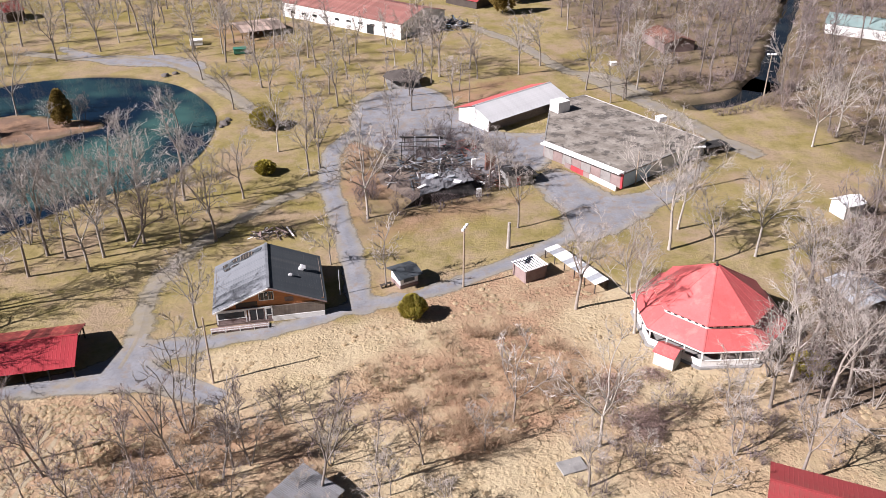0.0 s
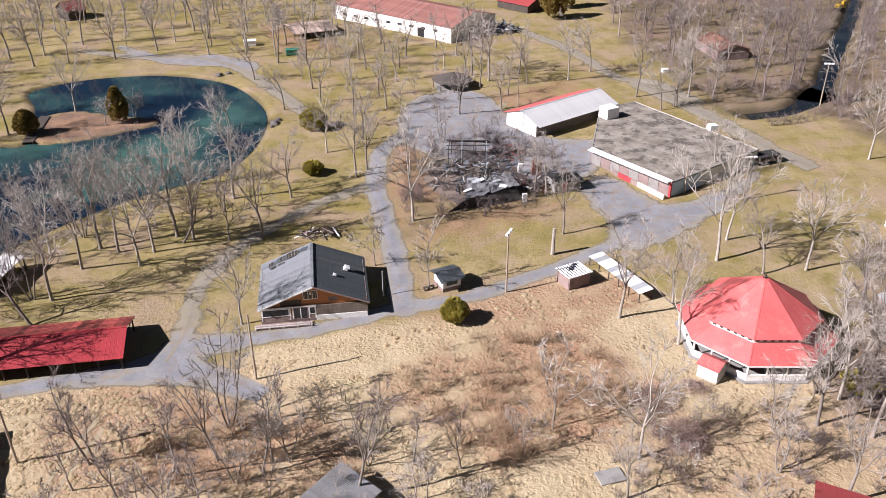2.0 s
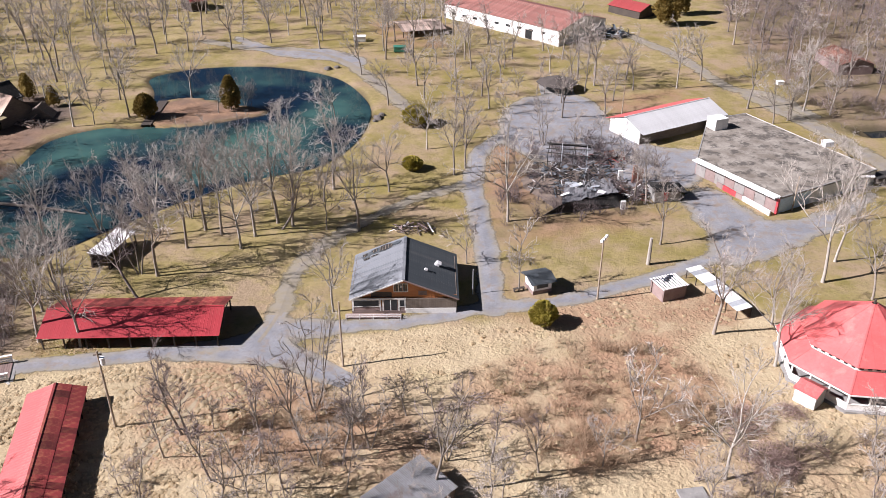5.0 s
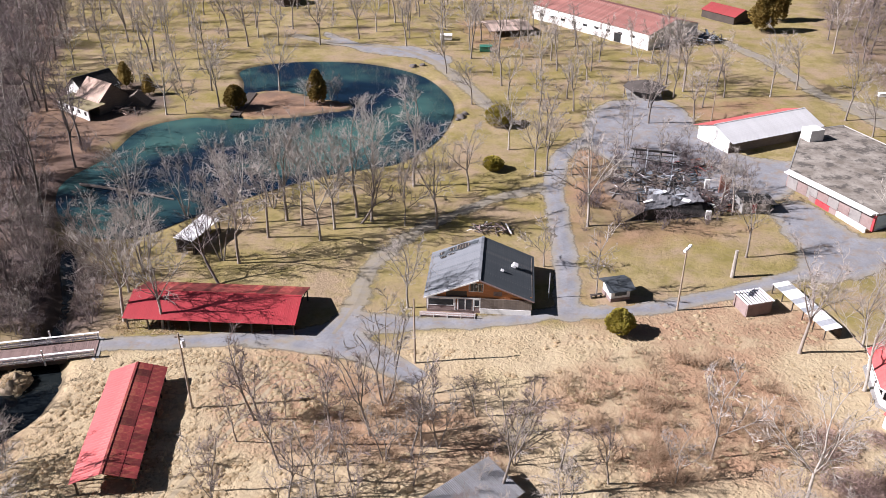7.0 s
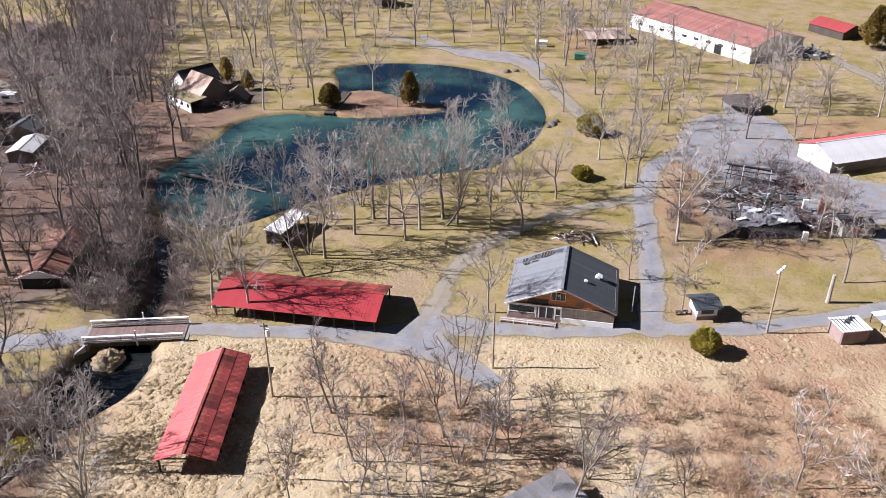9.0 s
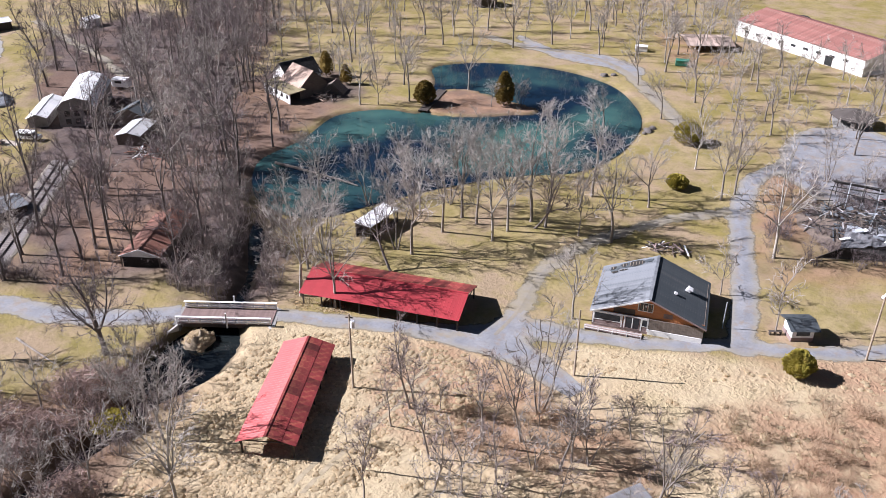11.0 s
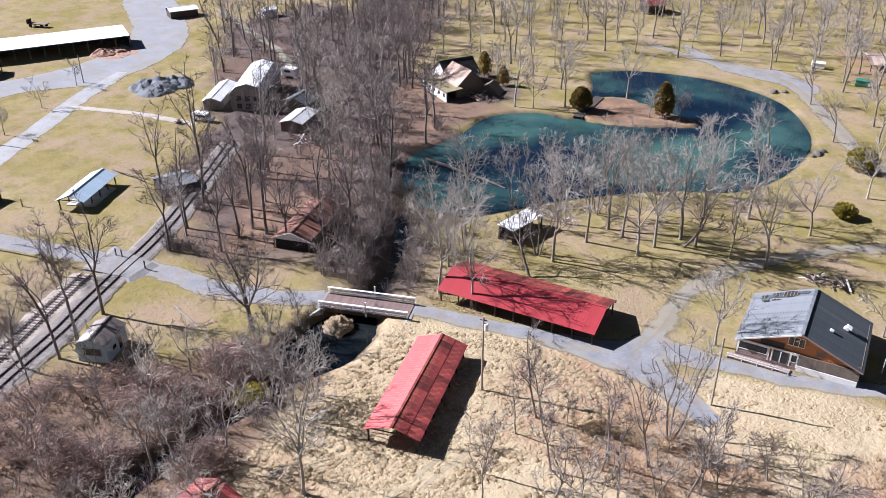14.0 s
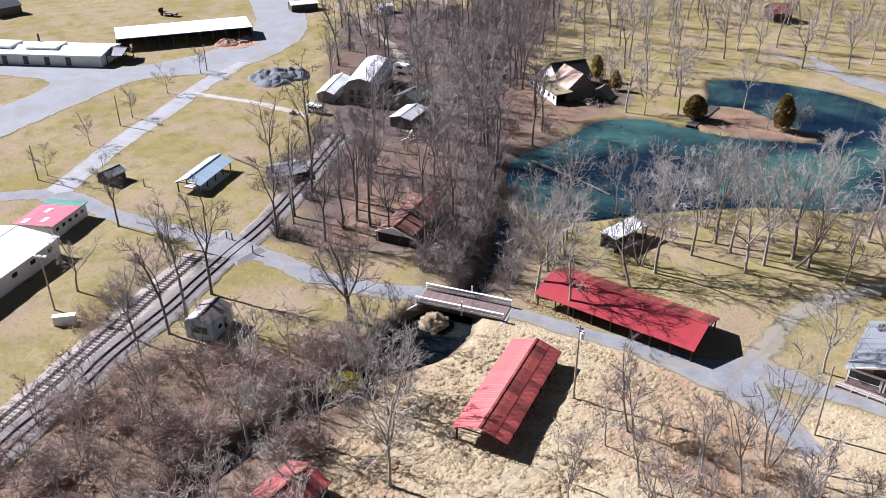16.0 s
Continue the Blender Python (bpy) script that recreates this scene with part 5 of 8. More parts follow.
def carousel_house():
    e = thing("carousel_pavilion", "octagonal carousel pavilion with two-tier red metal roof and white walls", "pavilion", 35.8, 92.9, 0, 3.5)
    turn = math.radians(0.0)
    k = 1 / math.cos(math.pi / 8)
    eave, skirt_top, upper_eave = octagon(9.55 * k, 2.8, turn), octagon(6.95 * k, 4.55, turn), octagon(7.35 * k, 5.15, turn)
    apex = octagon(0.35, 9.75, turn)
    base, clere0, clere1 = octagon(9.0 * k, 0, turn), octagon(7.0 * k, 4.3, turn), octagon(7.0 * k, 5.2, turn)
    floor_bm = bmesh.new()
    prism(floor_bm, [(v.x, v.y) for v in octagon(9.4 * k, 0, turn)], -0.2, 0.15, "z")
    part("floor_slab", floor_bm, CONCRETE, e)
    for i in range(8):
        j = (i + 1) % 8
        for name, lo, hi in (("lower_roof", eave, skirt_top), ("upper_roof", upper_eave, apex)):
            bm = bmesh.new()
            solid_panel(bm, lo[i], lo[j], hi[j], hi[i], 0.08)
            panel = part(name, bm, RED_FADED, e)
            ribs_on(panel, lo[i], lo[j], hi[j], hi[i], 0.9)
            bm = bmesh.new()
            beam(bm, lo[i] + Vector((0, 0, 0.012)), hi[i] + Vector((0, 0, 0.012)), 0.2, 0.03)
            part("hip_cap", bm, RED_FADED, e)
        # clerestory band with small windows
        mid = (clere0[i] + clere0[j]) / 2
        out = Vector((mid.x, mid.y, 0)).normalized()
        along = (clere0[j] - clere0[i]).normalized()
        ln = (clere0[j] - clere0[i]).length
        frame_m = Matrix((( along.x, out.x, 0, mid.x), (along.y, out.y, 0, mid.y), (0, 0, 1, 0), (0, 0, 0, 1)))
        boxed("clerestory_wall", WHITE_WALL, e, -ln / 2, ln / 2, -0.08, 0.0, 4.3, 5.2, m=frame_m)
        for s in range(6):
            x = -ln / 2 + ln * (s + 0.5) / 6
            boxed("clerestory_window", DARK_GLASS, e, x - 0.24, x + 0.24, 0.002, 0.03, 4.68, 5.0, m=frame_m)
        bmid = (base[i] + base[j]) / 2
        bo = Vector((bmid.x, bmid.y, 0)).normalized()
        ba = (base[j] - base[i]).normalized()
        bl = (base[j] - base[i]).length
        wm = Matrix(((ba.x, bo.x, 0, bmid.x), (ba.y, bo.y, 0, bmid.y), (0, 0, 1, 0), (0, 0, 0, 1)))
        boxed("low_wall", WHITE_WALL, e, -bl / 2, bl / 2, -0.12, 0.0, 0.0, 0.95, m=wm)
        boxed("wall_sill", WHITE_WALL, e, -bl / 2, bl / 2, -0.16, 0.06, 0.955, 1.03, m=wm)
        boxed("eave_beam", WHITE_WALL, e, -bl / 2, bl / 2, -0.12, 0.0, 2.55, 2.9, m=wm)
        bm = bmesh.new()
        beam(bm, eave[i] + Vector((0, 0, -0.1)), eave[j] + Vector((0, 0, -0.1)), 0.06, 0.2)
        part("fascia", bm, WHITE_WALL, e)
        for s in range(4):
            x = -bl / 2 + bl * s / 3
            bm = box(bmesh.new(), x - 0.08, x + 0.08, -0.14, 0.02, 1.0, 2.6)
            if s > 0:
                beam(bm, (x, -0.06, 2.15), (x - 0.42, -0.06, 2.58), 0.1)
            if s < 3:
                beam(bm, (x, -0.06, 2.15), (x + 0.42, -0.06, 2.58), 0.1)
            part("post", bm, WHITE_WALL, e, m=wm)
    boxed("finial", DARK_WOOD, e, -0.12, 0.12, -0.12, 0.12, 9.6, 10.3, bevel=0.04)
    boxed("centre_housing", INSIDE_SHADE, e, -2.2, 2.2, -2.2, 2.2, 0.1, 5.0, bevel=0.5)
    # ticket booth at the front
    b = thing("ticket_booth", "small white ticket booth with red gable roof beside the pavilion", "booth", 28.6, 84.8, 0, -38)
    boxed("booth_wall", WHITE_WALL, b, -1.35, 1.35, -1.2, 1.2, -0.2, 1.95)
    roof_slope(b, -1.5, 1.5, 2.55, 1.5, 0.7, RED_FADED)
    roof_slope(b, -1.5, 1.5, 2.55, 1.5, 0.7, RED_FADED, back=True)
    for x in (-1.3, 1.3):
        gable_wall(b, x, 1.2, 1.95, 2.5, 0.1, WHITE_WALL)


carousel_house()


def shell(e, ln, half, eave, ridge, wall, roof, roof_back=None, over=0.35):
    for s in (-1, 1):
        boxed("side_wall", wall, e, -ln / 2 + 0.1, ln / 2 - 0.1, s * half - 0.08, s * half + 0.08, -0.3, eave)
        gable_wall(e, s * (ln / 2 - 0.1), half + 0.08, eave, ridge - 0.06, 0.16, wall, z0=-0.3)
    drop = (ridge - eave) * (half + over) / half
    end = ln / 2 + min(over, 0.35)
    roof_slope(e, -end, end, ridge, half + over, drop, roof)
    roof_slope(e, -end, end, ridge, half + over, drop, roof_back or roof, back=True)
    boxed("ridge_cap", roof, e, -end, end, -0.14, 0.14, ridge + 0.01, ridge + 0.08)


def shed(name, label, category, cx, cy, yaw, ln, half, eave, ridge, wall, roof, roof_back=None, over=0.35, base=0.0):
    """A closed gabled building, ridge along its length."""
    e = thing(name, label, category, cx, cy, base, yaw)
    shell(e, ln, half, eave, ridge, wall, roof, roof_back, over)
    return e


wa, wb = (6.3, 167.7), (24.1, 183.2)
white_hall = shed("white_hall", "long white metal-roofed hall with white gable end", "building", (wa[0] + wb[0]) / 2, (wa[1] + wb[1]) / 2, line_yaw(wa, wb), math.dist(wa, wb), 4.6, 3.0, 4.6, WHITE_WALL, DULL_WHITE, RED_FADED, over=1.4)
# Side walls recoloured brown-grey, partly to stand for the shade on them.
for piece in white_hall.children:
    if piece.name.startswith("side_wall"):
        piece.data.materials[0] = GREY_WOOD


def on_ridge(maker, name, label, category, a, b, *rest, **more):
    return maker(name, label, category, (a[0] + b[0]) / 2, (a[1] + b[1]) / 2, line_yaw(a, b), math.dist(a, b), *rest, **more)


def opening(parent, name, x0, x1, y, z0, z1, material=None, out=-1, trim=None, label=""):
    """A window or door let into a wall that runs along x at y: a recessed pane and, if wanted, its trim."""
    p = boxed(name, material or DARK_GLASS, parent, x0, x1, min(y, y + out * 0.02), max(y, y + out * 0.02), z0, z1, label=label)
    if trim:
        bm = bmesh.new()
        a, b = sorted((y, y + out * 0.05))
        for d in ((x0 - 0.09, x0, a, b, z0 - 0.09, z1 + 0.09), (x1, x1 + 0.09, a, b, z0 - 0.09, z1 + 0.09), (x0, x1, a, b, z1, z1 + 0.09), (x0, x1, a, b, z0 - 0.09, z0)):
            box(bm, *d)
        part("trim", bm, trim, p)
    return p


# ---- the lodge ----
def cabin():
    e = thing("lodge", "derelict lodge with worn dark shingle gable roof and orange wood front", "house", -24.9, 99.7, 0, 12.0)
    half, eave, ridge, ln = 7.3, 2.6, 5.6, 12.6
    y0, y1 = -ln / 2, ln / 2
    roof = new("roof")
    roof.parent = e
    roof.matrix_basis = pose(0, 0, 0, 0, 0, 90)
    drop = (ridge - eave) * (half + 0.35) / half
    # Brightness put into colour: paler shingle on the sunward slope, dark on the other.
    shingle_slope(roof, y0, y1, ridge, half + 0.35, drop, PALE_SHINGLE, back=True, courses=22)
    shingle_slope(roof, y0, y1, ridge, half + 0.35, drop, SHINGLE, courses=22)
    boxed("ridge_cap", PALE_SHINGLE, roof, y0, y1, -0.2, 0.2, ridge + 0.06, ridge + 0.12)
    slope = math.degrees(math.atan2(ridge - eave, half))
    left = pose(0, 0, ridge) @ pose(0, 0, 0, 0, -slope)
    right = pose(0, 0, ridge) @ pose(0, 0, 0, 0, slope)
    # the hole and the stripped strip on the worn slope, with bare rafters
    rng = random.Random(3)

    def ragged(name, material, x, y, w, d, z0, z1, m, label, seed):
        outline = []
        for k in range(22):
            t = 2 * math.pi * k / 22
            r = 1 + 0.55 * noise.noise(Vector((math.cos(t) * 1.6, math.sin(t) * 1.6, seed))) + 0.25 * noise.noise(Vector((math.cos(t) * 4, math.sin(t) * 4, seed)))
            outline.append((x + w / 2 * r * math.cos(t), y + d / 2 * r * math.sin(t)))
        return part(name, prism(bmesh.new(), outline, z0, z1, "z"), material, e, label, m)

    ragged("worn_patch", SHINGLE, -4.0, 5.0, 4.6, 1.5, 0.10, 0.135, left, "torn dark patch of bare roof deck", 1.0)
    ragged("worn_patch", SHINGLE, -6.3, 4.4, 1.4, 1.6, 0.10, 0.136, left, "torn dark patch of bare roof deck", 2.0)
    ragged("worn_patch", SHINGLE, -1.4, 5.3, 1.6, 0.8, 0.10, 0.136, left, "torn dark patch of bare roof deck", 3.0)
    # Holes are near-black slabs on the shingles, their inner shade put in the colour.
    for k, (x, y, w, d) in enumerate(((-3.2, 5.0, 2.4, 1.5), (-4.9, 5.1, 1.1, 0.9), (-6.5, 4.8, 0.8, 1.0), (-6.2, 3.5, 1.2, 0.5), (-5.0, 3.7, 1.1, 0.35))):
        h = ragged("roof_hole", INSIDE_SHADE, x, y, w, d, 0.138, 0.15, left, "dark broken hole in the roof", 5.0 + k)
        for j in range(int(w / 0.45)):
            boxed("rafter", GREY_WOOD, h, x - w / 2 + 0.3 + 0.45 * j, x - w / 2 + 0.38 + 0.45 * j, y - d * 0.42, y + d * 0.42, 0.15, 0.17)
    boxed("roof_vent", WHITE_METAL, e, 3.0, 3.5, -1.9, -1.5, 0.1, 0.42, m=right, bevel=0.06, label="white roof vent")
    v = boxed("roof_vent", WHITE_METAL, e, 4.6, 5.3, 0.4, 1.0, 0.1, 0.5, m=right, bevel=0.08, label="white roof vent")
    boxed("vent_hood", WHITE_METAL, v, 4.75, 5.5, 0.3, 1.2, 0.5, 0.72, bevel=0.05)
    # walls
    boxed("back_wall", ORANGE_WOOD, e, -half, half, 5.4, 5.55, -0.3, eave)
    for s in (-1, 1):
        boxed("side_wall", GREY_WOOD, e, s * half - 0.08, s * half + 0.08, -5.5, 5.5, -0.3, eave + 0.05)
    boxed("foundation", WHITE_WALL, e, 0.2, half, -5.95, -5.6, -0.3, 0.75, label="white painted block foundation")
    boxed("foundation", PINK_WOOD, e, -half, 0.2, -5.9, -5.6, -0.3, 0.35)
    fy = -5.5
    bm = prism(bmesh.new(), [(-half, 0.0), (half, 0.0), (half, eave), (0, ridge - 0.12), (-half, eave)], fy - 0.07, fy + 0.07)
    part("front_wall", bm, ORANGE_WOOD, e)
    for k in range(30):
        x = -half + 0.5 * k + 0.1
        if x < half:
            boxed("batten", ORANGE_WOOD, e, x - 0.02, x + 0.02, fy - 0.095, fy - 0.07, 2.3, eave + (ridge - eave) * (1 - abs(x) / half) - 0.2)
    w = opening(e, "gable_window", -1.35, 0.5, fy - 0.07, 3.35, 4.55, DARK_GLASS, -1, WHITE_WALL)
    for x in (-0.73, -0.12):
        boxed("mullion", WHITE_WALL, w, x - 0.03, x + 0.03, fy - 0.12, fy - 0.09, 3.35, 4.55)
    boxed("gable_lamp", WHITE_METAL, e, -0.5, -0.25, fy - 0.35, fy - 0.1, 4.1, 4.4, bevel=0.05)
    boxed("gable_patch", PINK_WOOD, e, 2.0, 3.2, fy - 0.1, fy - 0.08, 2.75, 3.45)
    boxed("gable_patch", DARK_WOOD, e, -4.6, -1.7, fy - 0.1, fy - 0.08, 2.4, 3.3)
    # enclosed porch along the front
    py = -5.85
    boxed("porch_floor", GREY_WOOD, e, -half, half, py, fy, 0.3, 0.42)
    boxed("porch_wall", GREY_WOOD, e, 0.2, half - 0.05, py, py + 0.1, 0.75, 2.35, label="weathered vertical board screen")
    for k in range(24):
        x = 0.3 + 0.295 * k
        boxed("board", GREY_WOOD, e, x, x + 0.27, py - 0.025, py - 0.003, 0.8, 2.3 + 0.06 * rng.random())
    boxed("porch_panel", PINK_WOOD, e, -half + 0.05, 0.2, py, py + 0.1, 0.35, 0.95)
    for x in (-half + 0.1, -3.35, -2.95, -0.75, 0.15):
        boxed("porch_post", WHITE_WALL, e, x - 0.09, x + 0.09, py - 0.04, py + 0.1, 0.3, 2.3)
    boxed("porch_beam", WHITE_WALL, e, -half, 0.25, py - 0.05, py + 0.1, 2.2, 2.42)
    for x0, x1 in ((-half + 0.25, -3.55), (-0.6, 2.6)):
        opening(e, "porch_window", x0 if x0 < 0 else -0.6, x1 if x1 < 0 else 0.05, py - 0.004, 1.1, 2.1, DARK_GLASS, -1, WHITE_WALL)
    opening(e, "porch_door", -2.8, -1.0, py - 0.004, 0.45, 2.15, DARK_GLASS, -1, PINK_WOOD)
    boxed("sash_bar", WHITE_WALL, e, -1.96, -1.84, py - 0.06, py - 0.02, 0.45, 2.15)
    # rake boards
    for s in (-1, 1):
        bm = bmesh.new()
        beam(bm, (s * (half + 0.35), y0 - 0.02, eave - 0.2), (0, y0 - 0.02, ridge - 0.03), 0.06, 0.2)
        part("rake_board", bm, PINK_WOOD if s > 0 else WHITE_WALL, e)
    for k in range(5):
        boxed("stain_panel", ORANGE_WOOD, e, half - 2.4 + 0.5 * k, half - 1.95 + 0.5 * k, fy - 0.12, fy - 0.1, 2.35, 2.8)
    # rail and ramp in front
    r = thing("ramp_rail", "low white timber ramp railing before the lodge", "railing", -27.4, 91.6, 0, 12.0)
    for k in range(5):
        boxed("post", WHITE_WALL, r, -4.0 + 1.9 * k, -3.9 + 1.9 * k, -0.05, 0.05, -0.2, 0.75)
    for z in (0.35, 0.68):
        boxed("rail", WHITE_WALL, r, -4.0, 3.75, -0.06, -0.02, z, z + 0.1)
    boxed("ramp_deck", PINK_WOOD, r, -4.0, 3.75, 0.08, 1.2, -0.1, 0.16)
    p = thing("flue_pipe", "pale metal flue pipe beside the lodge wall", "pipe", -15.0, 100.6)
    bm = bmesh.new()
    bmesh.ops.create_cone(bm, cap_ends=True, segments=8, radius1=0.07, radius2=0.07, depth=4.2, matrix=pose(0, 0, 2.1))
    part("pipe", bm, GALV, p)


cabin()


def heap(name, label, x, y, rx, ry, h, count, seed, mats, yaw=0.0, size=(1.2, 3.5)):
    """Tumbled boards, beams and sheets on a low mound."""
    e = thing(name, label, "debris", x, y, 0, yaw)
    rng = random.Random(seed)
    for k in range(count):
        u, v = rng.uniform(-1, 1), rng.uniform(-1, 1)
        if u * u + v * v > 1:
            u, v = u * 0.6, v * 0.6
        z = h * (1 - u * u * 0.7 - v * v * 0.7) * rng.uniform(0.1, 1.0)
        ln = rng.uniform(*size)
        m = pose(u * rx, v * ry, max(z, 0.05), rng.uniform(-28, 28), rng.uniform(-28, 28), rng.uniform(0, 180))
        mat = rng.choice(mats)
        w = rng.choice((0.1, 0.15, 0.2, 0.7 if mat in (BLUE_TARP, GALV, RUST) else 0.25))
        boxed("board" if w < 0.5 else "sheet", mat, e, -ln / 2, ln / 2, -w / 2, w / 2, -0.04, 0.04 if w < 0.5 else -0.02, m=m)
    return e


heap("lumber_pile", "heap of broken boards behind the lodge", *(-28.1, 118.4), 3.6, 1.4, 0.8, 45, 4, [GREY_WOOD, PINK_WOOD, DARK_WOOD, WHITE_WALL], 12)


# ---- burned building ----
def burned_building():
    cx, cy = (-2.2, 142.3)
    e = thing("burned_building", "collapsed burned building with charred beams and twisted sheets", "ruin", cx, cy, 0, 8)
    rng = random.Random(21)
    # mound of ash and char under it all
    n = 26
    verts, faces = [], []
    for j in range(n):
        for i in range(n):
            u, v = i / (n - 1) * 2 - 1, j / (n - 1) * 2 - 1
            r = max(0.0, 1 - (u * u + v * v))
            verts.append((u * 10.5, v * 10.5, -0.15 + 1.2 * r * (0.5 + 0.5 * noise.noise(Vector((u * 4, v * 4, 1)))) + 0.3 * r * rng.random()))
    for j in range(n - 1):
        for i in range(n - 1):
            a = j * n + i
            faces.append((a, a + 1, a + 1 + n, a + n))
    raw_part("ash_mound", verts, faces, ASH, e)
    for k in range(330):
        u, v = rng.gauss(0, 0.5), rng.gauss(0, 0.45)
        if abs(u) > 1 or abs(v) > 1:
            continue
        z = 0.3 + 2.0 * rng.random() * (1 - min(1, u * u + v * v))
        mat = rng.choice([CHARRED, CHARRED, CHARRED, GREY_WOOD, GALV, BLUE_TARP, PALE_METAL, BLUE_TARP, GREY_WOOD])
        sheet = mat in (BLUE_TARP, GALV) and k % 2 == 0
        ln = rng.uniform(1.2, 4.5) if not sheet else rng.uniform(1.0, 2.4)
        w = 0.14 if not sheet else rng.uniform(0.5, 1.1)
        boxed("sheet" if sheet else "beam", mat, e, -ln / 2, ln / 2, -w / 2, w / 2, -0.06, 0.06 if not sheet else -0.03,
              m=pose(u * 9, v * 9, z, rng.uniform(-25, 25), rng.uniform(-25, 25), rng.choice((10, 100, 55)) + rng.gauss(0, 22)))
    # the fallen front roof, a dark slab tipped to the front with a torn pale upper edge
    fallen = [((-7.2, 127.7), 0.1), ((6.0, 133.8), 0.2), ((5.0, 134.7), 1.8), ((-3.7, 129.6), 2.0)]
    bm = bmesh.new()
    pts = [Vector((x - cx, y - cy, z)) for (x, y), z in fallen]
    solid_panel(bm, *pts, 0.12)
    turn = Matrix.Rotation(radians(-8), 4, "Z")
    part("fallen_roof", bm, CHARRED, e, "blackened roof slab lying tipped", turn)
    corners = [Vector((x - cx, y - cy, z)) for (x, y), z in (((-4.2, 129.2), 1.9), ((5.4, 135.7), 1.9), ((3.7, 142.5), 1.3), ((-4.2, 139.6), 1.3))]
    verts, faces = [], []
    nu, nv = 26, 12
    for j in range(nv):
        for i in range(nu):
            p = corners[0].lerp(corners[1], i / (nu - 1)).lerp(corners[3].lerp(corners[2], i / (nu - 1)), j / (nv - 1))
            edge = 0.5 * noise.noise(Vector((i * 0.6, j * 0.6, 4.0)))
            verts.append((p.x + edge * 0.6, p.y + edge, p.z + 0.15 + 0.55 * noise.noise(Vector((p.x * 0.7, p.y * 0.5, 2.0))) + 0.12 * noise.noise(Vector((p.x * 2.2, p.y * 1.4, 9.0)))))
    for j in range(nv - 1):
        for i in range(nu - 1):
            k = j * nu + i
            faces.append((k, k + 1, k + 1 + nu, k + nu))
    sheet = raw_part("rumpled_roofing", verts, faces, CORRUGATED, e, "rumpled blue-grey roofing sheet", turn)
    thick = sheet.modifiers.new("thickness", "SOLIDIFY")
    thick.thickness = 0.04
    for k in range(9):
        p = corners[0].lerp(corners[1], rng.random()).lerp(corners[3], rng.random() * 0.8)
        boxed("torn_sheet", GALV if k % 3 else WHITE_METAL, e, -0.8, 0.8, -0.25, 0.5, 0, 0.03, m=turn @ Matrix.Translation(p + Vector((0, 0.2, 0.45))) @ pose(0, 0, 0, rng.uniform(-10, 30), rng.uniform(-20, 20), rng.uniform(-40, 40)))
    # standing frame of trusses at the back
    bx, by = (-4.6, 151.7)
    back = Matrix.Rotation(radians(-8), 4, "Z") @ Matrix.Translation((bx - cx, by - cy, 0))
    for k in range(4):
        bm = bmesh.new()
        x = -3.5 + 2.4 * k
        beam(bm, (x, -2.5, 0), (x, -2.5, 2.6), 0.14)
        beam(bm, (x, 2.5, 0), (x, 2.5, 2.8), 0.14)
        beam(bm, (x, -2.6, 2.5), (x, 0, 4.0), 0.14)
        beam(bm, (x, 0, 4.0), (x, 2.6, 2.6), 0.14)
        part("truss", bm, GALV if k % 2 else CHARRED, e, m=back @ pose(0, 0, 0, 0, 0, rng.uniform(-6, 6)))
    for k in range(5):
        boxed("purlin", CHARRED, e, -4.2, 4.4, -0.07, 0.07, 0, 0.12, m=back @ pose(0, -2.4 + 1.2 * k, 2.65 + 1.25 * (1 - abs(-2.4 + 1.2 * k) / 2.6), 0, rng.uniform(-3, 3), 0))
    boxed("back_sheet", CHARRED, e, -4.0, 4.2, 0.2, 2.9, 0, 0.06, m=back @ pose(0, 0, 3.85, -27))


burned_building()
heap("burned_rubble", "low burned rubble with rusty reddish sheets", *(3.4, 154.6), 5.0, 4.0, 0.9, 60, 8, [RUST, CHARRED, GREY_WOOD, RED_RUST], 20)
heap("burned_rubble", "jumble of charred posts and pale panels", *(8.9, 139.8), 5.0, 3.0, 1.2, 70, 9, [CHARRED, CHARRED, GREY_WOOD, WHITE_WALL, RUST], 10)
kx, ky = (13.6, 139.3)
kiosk = thing("burned_kiosk", "small burned kiosk with a red panel and dark roof", "kiosk", kx, ky, 0, 20)
boxed("wall", CONCRETE, kiosk, -2.4, 2.4, -1.6, 1.6, -0.2, 2.0)
boxed("red_panel", RED_PAINT, kiosk, -0.9, 0.0, -1.66, -1.6, 0.1, 1.9, label="bright red painted panel")
boxed("roof", CHARRED, kiosk, -2.9, 3.2, -2.0, 2.0, 2.0, 2.18, m=pose(0, 0, 0, 0, 6))
for x, y, h, mat in (((5.7, 144.9)[0], (5.7, 144.9)[1], 2.2, WHITE_WALL), ((6.3, 133.1)[0], (6.3, 133.1)[1], 1.6, WHITE_WALL), ((8.3, 144.9)[0], (8.3, 144.9)[1], 3.4, RUST), ((9.3, 144.1)[0], (9.3, 144.1)[1], 3.2, RUST)):
    c = thing("ruined_pillar" if mat is RUST else "ruined_panel", "standing remnant among the burned rubble", "remnant", x, y, 0, 15)
    boxed("upright", mat, c, -0.45, 0.45, -0.25, 0.25, -0.2, h, bevel=0.04)


